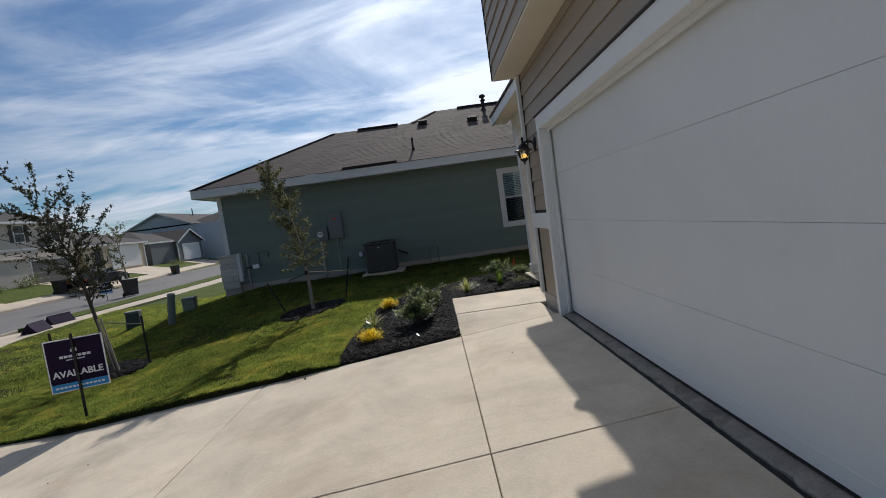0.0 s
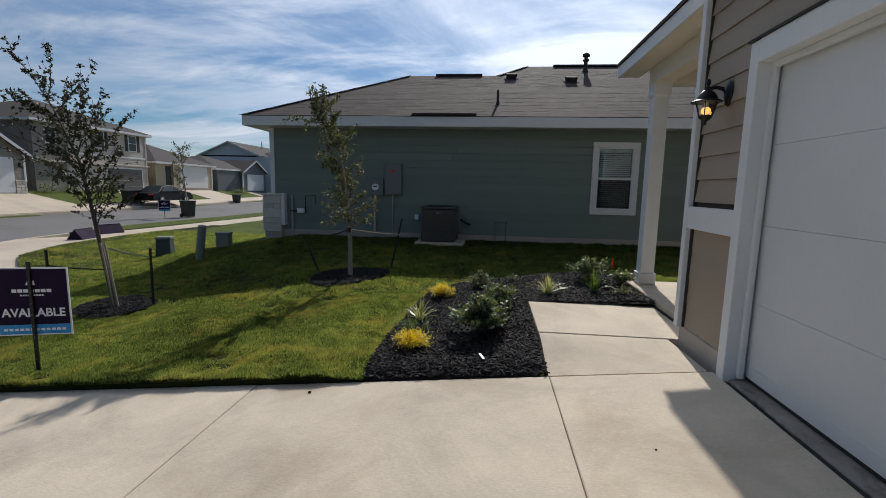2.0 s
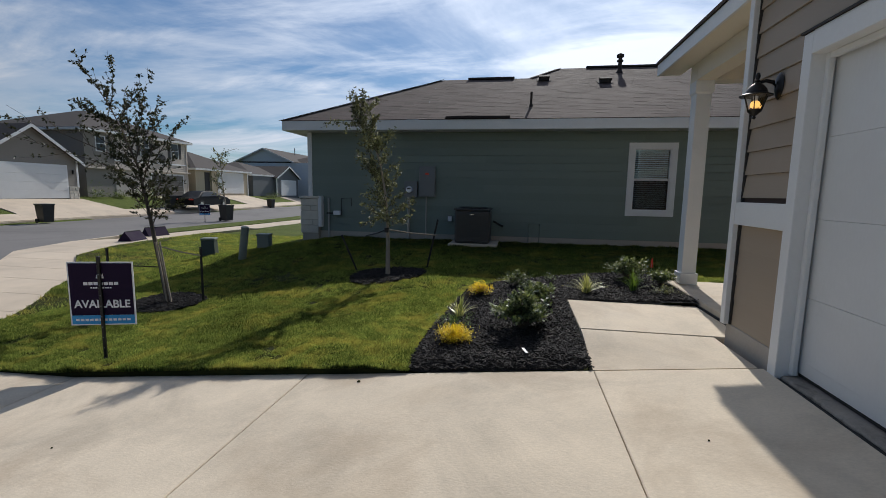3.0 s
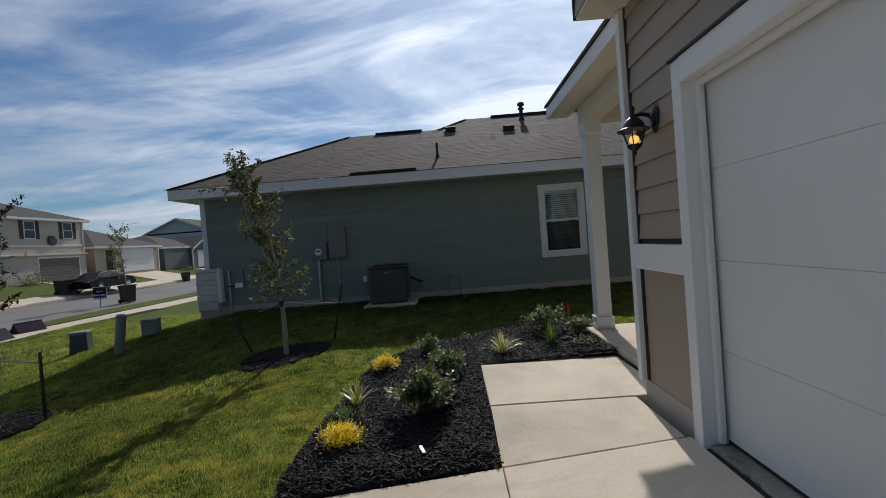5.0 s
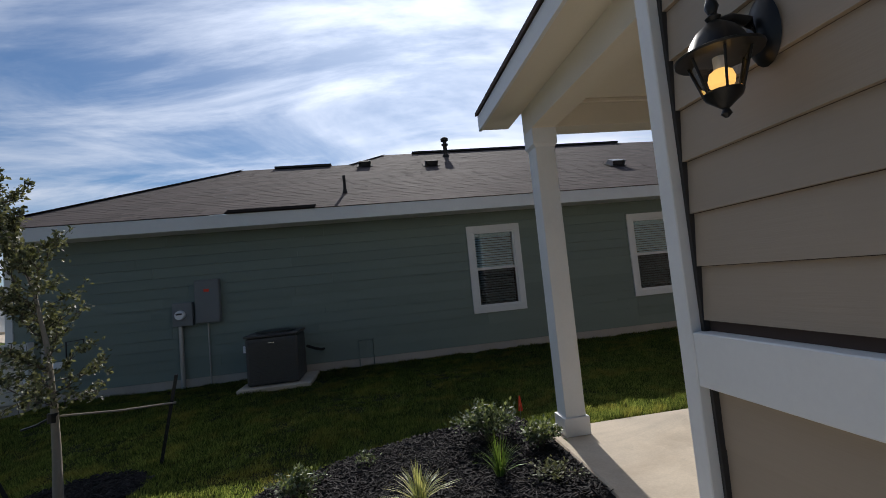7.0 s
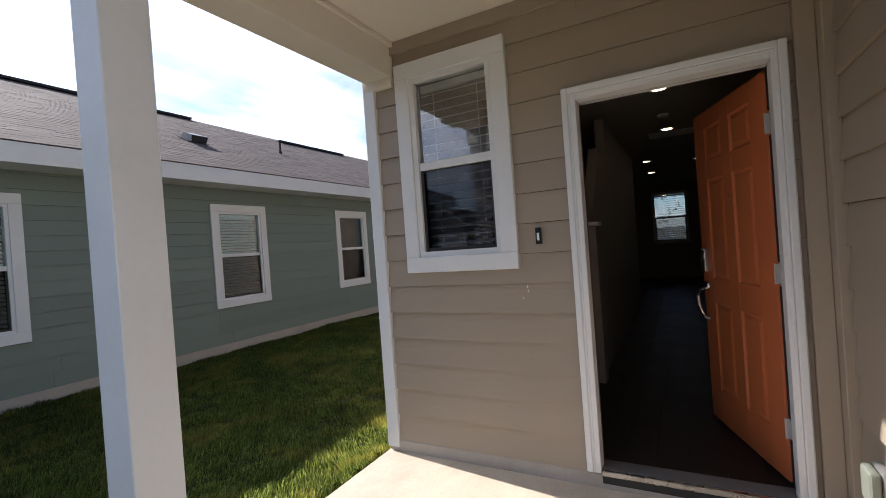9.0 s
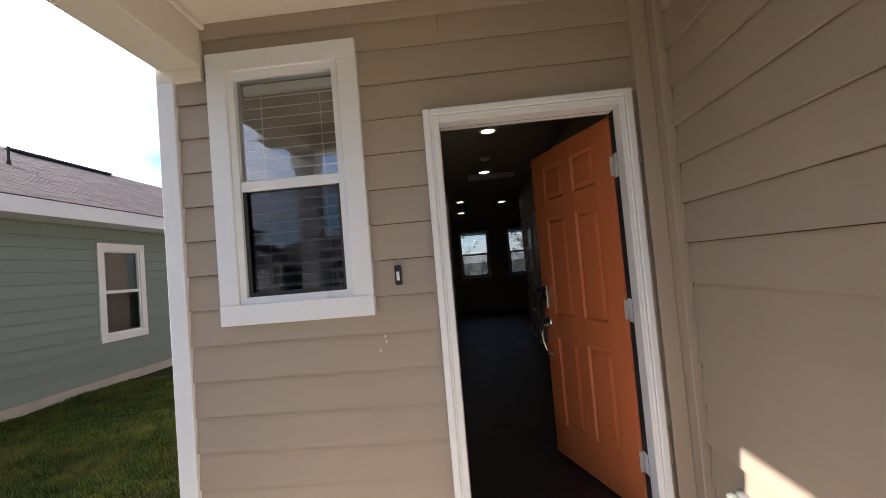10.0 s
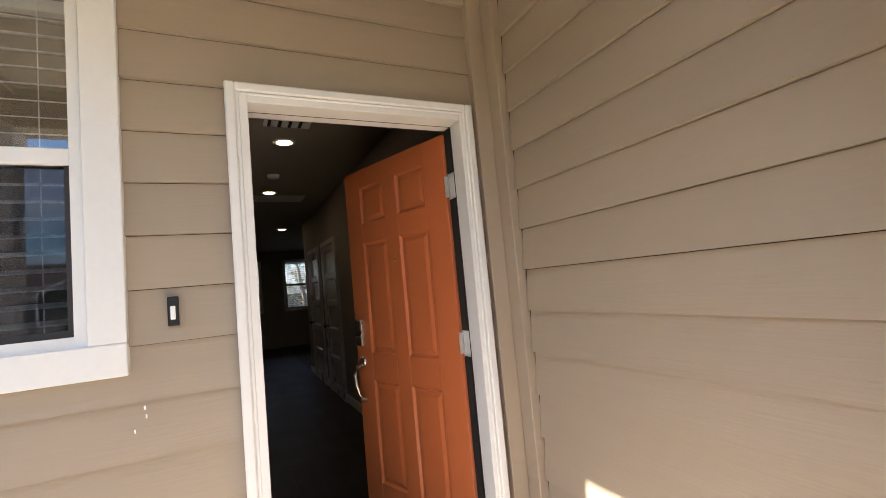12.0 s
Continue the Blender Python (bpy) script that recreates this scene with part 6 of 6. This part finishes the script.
def gable_front(h, x, y0, y1, ze, zr, depth, wallmat, roofmat, over=0.35):
    """A gable that faces the street: front triangle, two slopes, white rake boards."""
    ym = (y0 + y1) / 2
    bm = bmesh.new()
    v = [bm.verts.new(p) for p in ((x, y0, ze), (x, y1, ze), (x, ym, zr), (x - 0.15, y0, ze), (x - 0.15, y1, ze), (x - 0.15, ym, zr))]
    for f in ((0, 1, 2), (3, 5, 4), (0, 3, 4, 1), (1, 4, 5, 2), (2, 5, 3, 0)):
        bm.faces.new([v[i] for i in f])
    part("gable", bm, wallmat, h)
    k = (zr - ze) / (ym - y0)
    for s in (-1, 1):
        ye = ym + s * ((y1 - y0) / 2 + over)
        zl = ze - k * over
        bm = bmesh.new()
        c = [(x + over, ye, zl), (x + over, ym, zr), (x - depth, ym, zr), (x - depth, ye, zl)]
        lo = [bm.verts.new(p) for p in c]
        hi = [bm.verts.new((p[0], p[1], p[2] + 0.1)) for p in c]
        bm.faces.new(hi)
        bm.faces.new(lo[::-1])
        for i in range(4):
            j = (i + 1) % 4
            bm.faces.new((lo[i], lo[j], hi[j], hi[i]))
        part("roof", bm, roofmat, h)
        bm = bmesh.new()
        q = [(x + over + 0.03, ye, zl - 0.12), (x + over + 0.03, ym, zr - 0.12), (x + over + 0.03, ym, zr + 0.1), (x + over + 0.03, ye, zl + 0.1)]
        a = [bm.verts.new(p) for p in q]
        b = [bm.verts.new((p[0] - 0.04, p[1], p[2])) for p in q]
        bm.faces.new(a)
        bm.faces.new(b[::-1])
        for i in range(4):
            bm.faces.new((a[i], a[(i + 1) % 4], b[(i + 1) % 4], b[i]))
        part("rake_board", bm, M_WHITE, h)


def hip_roof(h, x0, x1, y0, y1, z0, rise, mat, over=0.4):
    bm = bmesh.new()
    x0, x1, y0, y1 = x0 - over, x1 + over, y0 - over, y1 + over
    d = min(x1 - x0, y1 - y0) / 2
    if x1 - x0 > y1 - y0:
        r = [(x0 + d, (y0 + y1) / 2), (x1 - d, (y0 + y1) / 2)]
    else:
        r = [((x0 + x1) / 2, y0 + d), ((x0 + x1) / 2, y1 - d)]
    c = [bm.verts.new(p) for p in ((x0, y0, z0), (x1, y0, z0), (x1, y1, z0), (x0, y1, z0))]
    t = [bm.verts.new((*p, z0 + rise)) for p in r]
    if x1 - x0 > y1 - y0:
        for f in ((c[0], c[1], t[1], t[0]), (c[1], c[2], t[1]), (c[2], c[3], t[0], t[1]), (c[3], c[0], t[0])):
            bm.faces.new(f)
    else:
        for f in ((c[0], c[1], t[0]), (c[1], c[2], t[1], t[0]), (c[2], c[3], t[1]), (c[3], c[0], t[0], t[1])):
            bm.faces.new(f)
    bm.faces.new(c[::-1])
    part("roof", bm, mat, h)
    part("fascia", bbox(x0, x1, y0, y1, z0 - 0.2, z0 - 0.01, 0.004), M_WHITE, h, "white fascia")


def stone_skirt(h, x, y0, y1, z0, z1):
    r = random.Random(int(y0 * 10))
    z = z0
    while z < z1 - 0.05:
        t = min(z + r.uniform(0.14, 0.24), z1)
        y = y0
        while y < y1 - 0.05:
            u = min(y + r.uniform(0.2, 0.45), y1)
            part("stone", bbox(x, x + 0.08 + r.uniform(0, 0.03), y + 0.008, u - 0.008, z + 0.008, t - 0.008, 0.008), M_STONE, h)
            y = u
        z = t
    part("stone_cap", bbox(x, x + 0.14, y0 - 0.03, y1 + 0.03, z1, z1 + 0.07, 0.006), M_STONE, h)


# gabled single storey with stone skirt
XA = -32.0
hA = thing("house", pose(0, 0, 0), "grey-brown single-storey house with gabled white garage and stone skirt", "house")
part("wall", bbox(XA - 13, XA, 24.9, 31.1, -0.5, 3.0), M_GREYSIDE, hA)
laps(hA, XA, 24.9, 31.1, 0.9, 3.0, M_GREYSIDE)
part("wall", bbox(XA - 14, XA - 3.0, 15.0, 24.9, -0.5, 3.0), M_GREYSIDE, hA)
gable_front(hA, XA, 24.9, 31.1, 2.95, 5.1, 6, M_GREYSIDE, M_DARKROOF)
hip_roof(hA, XA - 14, XA - 2.6, 14.5, 31.0, 3.0, 2.9, M_DARKROOF)
far_garage(hA, XA + 0.02, 25.95, 30.25, 0.3, 2.5, M_GARAGE)
stone_skirt(hA, XA, 24.9, 25.8, -0.1, 1.05)
stone_skirt(hA, XA, 30.4, 31.1, -0.1, 1.05)
for y in (24.9, 31.1):
    part("corner_board", bbox(XA - 0.05, XA + 0.05, y - 0.07, y + 0.07, 1.1, 2.95), M_WHITE, hA)
for y in (25.35, 30.75):
    part("wall_lantern", bbox(XA + 0.03, XA + 0.13, y - 0.06, y + 0.06, 2.0, 2.3, 0.02), M_BLACK, hA)
part("roof_pipe", lathe([(0.09, 5.7), (0.09, 6.2)], 10, None, (XA - 7, 22)), M_GREY, hA)

# the next house on that side, mostly out of view
hZ = thing("house", pose(0, 0, 0), "dark grey-green single-storey house with white garage and stone skirt", "house")
part("wall", bbox(XA - 12, XA + 2, 10.3, 19.2, -0.5, 3.0), M_SLATE, hZ)
gable_front(hZ, XA + 2, 10.3, 19.2, 2.95, 5.4, 8, M_SLATE, M_DARKROOF)
far_garage(hZ, XA + 2.02, 12.6, 17.9, 0.35, 2.5, M_GARAGE)
stone_skirt(hZ, XA + 2, 18.1, 19.2, -0.1, 1.1)
part("corner_board", bbox(XA + 1.95, XA + 2.05, 19.13, 19.27, 1.1, 2.95), M_WHITE, hZ)

# two storeys with shutters
XB = -34.0
hB = thing("house", pose(0, 0, 0), "two-storey warm grey house with dark shutters and dark garage", "house")
part("wall", bbox(XB - 12, XB, 33.6, 44.6, -0.5, 5.6), M_GREYSIDE, hB)
laps(hB, XB, 36.2, 44.6, 2.7, 5.55, M_LIGHTSIDE)
laps(hB, XB + 0.01, 36.2, 44.6, 0.1, 2.6, M_LIGHTSIDE)
part("belt_roof", bbox(XB, XB + 0.25, 33.6, 44.8, 2.6, 2.72, 0.01), M_LIGHTSIDE, hB)
part("belt_board", bbox(XB, XB + 0.06, 36.2, 44.6, 3.35, 3.5, 0.004), M_WHITE, hB)
part("corner_board", bbox(XB - 0.05, XB + 0.06, 44.5, 44.68, 0, 5.55), M_LIGHTSIDE, hB)
hip_roof(hB, XB - 12, XB, 33.6, 44.6, 5.75, 2.3, M_DARKROOF, 0.45)
far_window(hB, XB, 39.4, 4.0, 1.0, 1.5, True)
far_window(hB, XB, 43.0, 4.0, 1.0, 1.5, True)
far_window(hB, XB, 35.0, 4.0, 0.9, 1.3)
far_garage(hB, XB + 0.03, 40.0, 43.9, 0.25, 2.35, M_BROWNDOOR)
part("wreath", lathe([(0.25, 0), (0.42, 0.05), (0.42, 0.12), (0.25, 0.14)], 14), M_DARKGREY, hB).matrix_local = pose(XB + 0.05, 41.3, 3.85, 0, 90)

# tan house
hC = thing("house", pose(0, 0, 0), "tan single-storey house with hipped roof and white garage", "house")
part("wall", bbox(XB - 12, XB, 45.8, 55.0, -0.5, 3.3), M_TAN, hC)
part("corner_board", bbox(XB - 0.05, XB + 0.05, 54.95, 55.1, 0.0, 3.2), M_WHITE, hC)
hip_roof(hC, XB - 12, XB, 45.8, 55.0, 3.3, 2.1, M_DARKROOF)
far_garage(hC, XB + 0.02, 49.4, 54.0, 0.6, 2.9, M_GARAGE)
# flat dark panel painted as the shade of a recessed entry
part("entry_recess", bbox(XB, XB + 0.03, 47.2, 48.0, 0.5, 2.9), M_DARKGREY, hC)
part("column", bbox(XB + 0.02, XB + 0.2, 48.1, 48.4, 0.4, 3.3), M_TAN, hC)

# slate house with small gable
hD = thing("house", pose(0, 0, 0), "slate grey single-storey house with small white-edged gable", "house")
part("wall", bbox(XB - 12, XB, 56.2, 67.6, -0.5, 3.0), M_SLATE, hD)
hip_roof(hD, XB - 12, XB - 0.3, 56.2, 67.6, 3.1, 1.9, M_DARKROOF)
gable_front(hD, XB + 0.4, 61.2, 67.4, 2.9, 4.45, 6, M_SLATE, M_DARKROOF)
part("wall", bbox(XB, XB + 0.4, 61.2, 67.4, -0.3, 2.9), M_SLATE, hD)
far_garage(hD, XB + 0.42, 62.4, 66.6, 0.3, 2.4, M_GARAGE)
part("corner_board", bbox(XB + 0.36, XB + 0.46, 61.12, 61.3, 0.3, 2.9), M_WHITE, hD)

# pale blue house behind
hE = thing("house", pose(0, 0, 0, 0, 0, -90), "two-storey pale blue-grey house with dark gabled roof", "house")
part("wall", bbox(-90, -70, -45.6, -29.0, -0.5, 5.4), M_PALEBLUE, hE)
gable_front(hE, -70, -45.6, -35.8, 5.6, 7.65, 18, M_PALEBLUE, M_DARKROOF, 0.4)
hip_roof(hE, -88, -72, -38.5, -29.0, 5.4, 2.0, M_DARKROOF)
far_window(hE, -69.98, -38.5, 3.0, 1.2, 1.5)
part("roof_pipe", lathe([(0.08, 6.6), (0.08, 8.5)], 10, None, (-78, -39.6)), M_GREY, hE)

# driveways over there
for y0, y1, x1 in ((24.7, 31.3, XA), (10.8, 18.9, XA + 2), (39.2, 44.6, XB), (48.8, 54.6, XB), (61.8, 67.2, XB)):
    d = thing("far_driveway", pose(0, 0, 0), "pale concrete driveway rising from the street to a garage", "driveway", kind="structure")
    xf = far_x((y0 + y1) / 2)
    n = 4
    for i in range(n):
        a, b = xf - 0.2 + (x1 - xf + 0.2) * i / n, xf - 0.2 + (x1 - xf + 0.2) * (i + 1) / n
        slab(d, [(b, y0 - (1 - (i + 1) / n) * 0.6), (a, y0 - (1 - i / n) * 0.6), (a, y1 + (1 - i / n) * 0.6), (b, y1 + (1 - (i + 1) / n) * 0.6)], lambda x, y: ground_z(x, y) + 0.05, 0.2, M_CURB)
d = thing("far_sidewalk", pose(0, 0, 0), "pale concrete pavement across the street", "pavement", kind="structure")
strip(lambda y: far_x(y) - 0.18, lambda y: far_x(y) - 1.5, [-5, 0, 5, 9, 12, 15, 18, 21, 24, 27, 30, 33, 36, 40, 44, 48, 52, 58, 64, 72], lambda x, y: ground_z(x, y) + 0.075, M_CURB, d, "slab", 0.2)


def bin_(x, y, a, label, z=None):
    b = thing("wheeled_bin", pose(x, y, ground_z(x, y) + 0.06 if z is None else z, 0, 0, a), label, "bin", "wheeled bins")
    bm = prism([(-0.24, -0.28), (0.24, -0.28), (0.24, 0.28), (-0.24, 0.28)], 0.06, 1.0)
    for v in bm.verts:
        if v.co.z > 0.5:
            v.co.x *= 1.2
            v.co.y *= 1.25
    part("body", bm, M_PLASTIC, b)
    part("lid", bbox(-0.31, 0.31, -0.38, 0.40, 1.0, 1.07, 0.02, 2), M_PLASTIC, b)
    part("handle", bbox(-0.25, 0.25, 0.38, 0.43, 0.94, 0.98, 0.01), M_PLASTIC, b)
    for s in (-1, 1):
        w = part("wheel", lathe([(0.12, -0.03), (0.13, 0.0), (0.12, 0.03)], 14), M_RUBBER, b)
        w.matrix_local = pose(s * 0.28, 0.27, 0.13, 0, 90)
    return b


bin_(-26.1, 23.9, 80, "black wheeled bin standing at the far kerb", -0.90)
bin_(-19.0, 29.6, 75, "black wheeled bin on the street by the kerb", -0.95)
bin_(-28.6, 36.6, 80, "black wheeled bin on a lawn across the street")
bin_(-28.2, 50.5, 80, "black wheeled bin at the far kerb")
bin_(-28.5, 35.8, 80, "black wheeled bin on a lawn across the street")

# ---- parked car ----
car = thing("parked_car", pose(-27.6, 38.6, -0.55, 0, 0, 90), "black saloon car parked on a driveway apron", "car")
prof = [(-2.4, 0.35), (-2.45, 0.62), (-2.35, 0.86), (-1.75, 0.98), (-1.05, 1.42), (-0.5, 1.5), (0.4, 1.5), (1.15, 1.08), (2.1, 0.92), (2.4, 0.72), (2.42, 0.4), (2.2, 0.28), (-2.2, 0.28)]
bm = bmesh.new()
rows = []
for y, k in ((-0.92, 0.0), (-0.86, 1.0), (0.86, 1.0), (0.92, 0.0)):
    rows.append([bm.verts.new((px * (1 if k else 0.98), y * (0.78 if pz > 1.2 else 1.0), pz if k else 0.3 + (pz - 0.3) * 0.95)) for px, pz in prof])
for a, b in zip(rows, rows[1:]):
    for i in range(len(prof)):
        j = (i + 1) % len(prof)
        bm.faces.new((a[i], a[j], b[j], b[i]))
bm.faces.new(rows[0])
bm.faces.new(rows[-1][::-1])
part("body", bm, M_CAR, car, "glossy black body", True)
for s in (-1, 1):
    bm = bmesh.new()
    v = [bm.verts.new(p) for p in ((-1.5, s * 0.93, 1.02), (0.95, s * 0.93, 1.04), (0.35, s * 0.75, 1.42), (-0.9, s * 0.75, 1.40))]
    bm.faces.new(v)
    part("side_window", bm, M_DARKGLASS, car)
for x in (-1.45, 1.45):
    for s in (-1, 1):
        w = part("wheel", lathe([(0.30, -0.1), (0.34, -0.08), (0.34, 0.08), (0.30, 0.1)], 20), M_RUBBER, car)
        w.matrix_local = pose(x, s * 0.86, 0.34, 90)
        rim = part("rim", lathe([(0.21, -0.115), (0.21, 0.115)], 16), M_STEEL, w)
for s in (-1, 1):
    part("headlight", bbox(2.28, 2.40, s * 0.7 - 0.18, s * 0.7 + 0.18, 0.66, 0.78, 0.02), M_PRINT, car, "clear headlight")
    part("tail_light", bbox(-2.44, -2.36, s * 0.7 - 0.2, s * 0.7 + 0.2, 0.72, 0.84, 0.02), M_RED, car, "red tail light")

# street trees and garden plants across the street
sapling(-19.6, 30.4, [(0, 0, -0.3), (0, 0, 0.6), (-0.1, 0, 1.6), (-0.2, 0, 2.6), (-0.25, 0, 3.4), (-0.25, 0, 4.1)], [0.05, 0.04, 0.035, 0.028, 0.02, 0.01],
        [(0.3 + 0.7 * i / 20, (lr.gauss(0, 0.8), lr.gauss(0, 0.8), lr.uniform(0.3, 1.0)), lr.uniform(0.6, 1.1)) for i in range(21)], 520, M_PALELEAF, "slim street sapling with thin pale crown", 41, 0.10, 0.03, 0.08)
for i, (x, y, rr, hh) in enumerate(((-32.6, 33.2, 0.8, 0.9), (-32.5, 35.0, 0.6, 0.5), (-32.8, 37.6, 0.7, 0.8), (-33.0, 38.8, 0.6, 1.2), (-33.1, 60.2, 0.8, 0.8), (-33.0, 58.6, 0.8, 0.7), (-33.3, 23.6, 0.5, 1.2))):
    vs, fs = [], []
    r = random.Random(50 + i)
    for k in range(260):
        p = Vector((r.gauss(0, rr * 0.45), r.gauss(0, rr * 0.45), abs(r.gauss(0, hh * 0.45))))
        leaf_quads(vs, fs, p, rand_dir(r), Vector((0, 0, 1)), 0.13, 0.05)
    o = thing("garden_shrub", pose(x, y, ground_z(x, y)), "dark green garden shrub before a house across the street", "shrub", "far shrubs")
    f = raw("foliage", vs, fs, M_SHRUB)
    f.parent = o

# ---- behind the house: fence and trees seen through the rear windows ----
fence = thing("rear_fence", pose(0, 0, 0), "pale board fence behind the house", "fence", kind="structure")
for i in range(60):
    part("fence_board", bbox(27.0, 27.02, -4 + i * 0.4, -4 + i * 0.4 + 0.385, -0.3, 1.6, 0.004), M_TAN, fence)
for i, (x, y) in enumerate(((24.5, 9.4), (24.0, 5.2))):
    r = random.Random(70 + i)
    limbs = [(0.3 + 0.7 * k / 24, (r.gauss(0, 0.9), r.gauss(0, 0.9), r.uniform(0.2, 1)), r.uniform(1.2, 2.2)) for k in range(25)]
    t = sapling(x, y, [(0, 0, -0.3), (0, 0, 1.0), (0.1, 0.1, 2.2), (0.1, 0.3, 3.4), (0.2, 0.4, 4.6)], [0.16, 0.13, 0.1, 0.07, 0.04], limbs, 700, M_PALELEAF, "bare-branched backyard tree with few leaves", 80 + i, 0.12, 0.035, 0.12)

# ---- lawn blades ----
r = np.random.RandomState(4)


def lot_z_many(x, y):
    zd = np.maximum(-0.06 - 0.1 * (1.7 - x), -0.72)
    zd = np.where(x < 1.7, zd, -0.06) + 0.01 + 0.045 * np.clip((-0.9 - x) / 0.4, 0, 1)
    zn = np.where(x > -5, -0.07, np.maximum(-0.07 - 0.16 * (-5 - x), -0.72))
    s = np.clip((y - 6.6) / 6.6, 0, 1)
    p = 1.0 + 2.0 * np.clip((-1.8 - x) / 3.7, 0, 1)
    lump = np.clip((y - 6.8) / 0.9, 0, 1) * np.clip((13.6 - y) / 1.5, 0, 1) * (x < 1.6)
    return zd + (zn - zd) * s ** p + 0.028 * lump * np.sin(2.1 * x + 0.8 * y) * np.sin(1.7 * y - 0.6 * x + 0.5)


def in_poly(x, y, poly):
    c = np.zeros(len(x), bool)
    for i in range(len(poly)):
        (x0, y0), (x1, y1) = poly[i - 1], poly[i]
        if y0 != y1:
            c ^= ((y0 > y) != (y1 > y)) & (x < (x1 - x0) * (y - y0) / (y1 - y0) + x0)
    return c


def waves(x, y, seed):
    q = np.random.RandomState(seed)
    out = np.zeros(len(x))
    for k in range(14):
        f, a, ph = q.uniform(0.6, 5.0), q.uniform(0, np.pi), q.uniform(0, 6.28)
        out += np.sin(f * (x * np.cos(a) + y * np.sin(a)) + ph) / 14 ** 0.5
    return out


def blades(name, x0, x1, y0, y1, count, h, label):
    """Short grass: single bent blades, joined."""
    x, y = r.uniform(x0, x1, count), r.uniform(y0, y1, count)
    ok = (x > np.interp(y, LAWN_Y, LAWN_X)) & ~in_poly(x, y, BED) & ~((x > 0.45) & (y < 8.6)) & ~((x > 1.9) & (y < 9.79))
    for (a, b), rr in zip(TREES, RINGS):
        ok &= (x - a) ** 2 + ((y - b) / 0.95) ** 2 > rr * rr
    x, y = x[ok], y[ok]
    z = lot_z_many(x, y)
    n = len(x)
    patch = 0.6 * waves(x, y, 3) + 1.0 * waves(x * 6, y * 6, 5)
    keep = r.uniform(-2.7, -0.25, n) < patch
    x, y, z, patch = x[keep], y[keep], z[keep], patch[keep]
    n = len(x)
    a, hh = r.uniform(0, 2 * np.pi, n), h * r.uniform(0.45, 1.35, n) * np.clip(1 + 0.35 * patch, 0.35, 2.0)
    w = r.uniform(0.0032, 0.0078, n)
    lean = hh * r.uniform(0.1, 0.8, n)
    b = waves(x * 0.7, y * 0.7, 9) * 1.5 + r.normal(0, 1.0, n)
    v = np.empty((n, 3, 3))
    v[:, 0] = np.stack([x - w * np.cos(a), y - w * np.sin(a), z - 0.004], 1)
    v[:, 1] = np.stack([x + w * np.cos(a), y + w * np.sin(a), z - 0.004], 1)
    v[:, 2] = np.stack([x + lean * np.cos(b), y + lean * np.sin(b), z + hh], 1)
    me = bpy.data.meshes.new(name)
    me.vertices.add(3 * n)
    me.vertices.foreach_set("co", v.reshape(-1))
    me.loops.add(3 * n)
    me.loops.foreach_set("vertex_index", np.arange(3 * n, dtype=np.int32))
    me.polygons.add(n)
    me.polygons.foreach_set("loop_start", np.arange(0, 3 * n, 3, dtype=np.int32))
    me.update(calc_edges=True)
    me.materials.append(M_GRASS)
    return tagged(new(name, me), label, "grass", kind="stuff")


blades("lawn_grass", -6.9, -0.6, 6.62, 9.2, 620000, 0.027, "short green lawn grass beside the driveway")
blades("lawn_grass", -8.5, 2.6, 9.2, 14.55, 440000, 0.034, "short green lawn grass between the houses")
blades("lawn_grass", 1.9, 9.5, 9.78, 14.55, 350000, 0.045, "shaded lawn grass between the houses")
blades("lawn_grass", -13.5, -6.9, 6.7, 20, 150000, 0.04, "short lawn grass by the pavement")
blades("lawn_grass", -6.6, -0.98, 6.585, 6.68, 30000, 0.04, "longer fringe of grass along the driveway")
blades("lawn_grass", 2.0, 3.95, 9.79, 9.9, 6000, 0.06, "fringe of grass along the porch slab")

# crumbs on the concrete
for x, y, k in ((-1.35, 6.42, 0.014), (-3.1, 5.4, 0.007), (-3.3, 5.2, 0.006), (0.95, 5.6, 0.007)):
    rr = random.Random(int(x * 100))
    bm = bmesh.new()
    bmesh.ops.create_icosphere(bm, subdivisions=1, radius=k)
    for v in bm.verts:
        v.co = Vector((v.co.x * rr.uniform(0.8, 1.4), v.co.y * rr.uniform(0.7, 1.2), v.co.z * rr.uniform(0.5, 0.9)))
    solid("dirt_clod", bm, M_SOIL, "small dark crumb of soil on the concrete", "dirt clod", group="dirt clods").matrix_world = pose(x, y, drive_z(x) + k * 0.4)
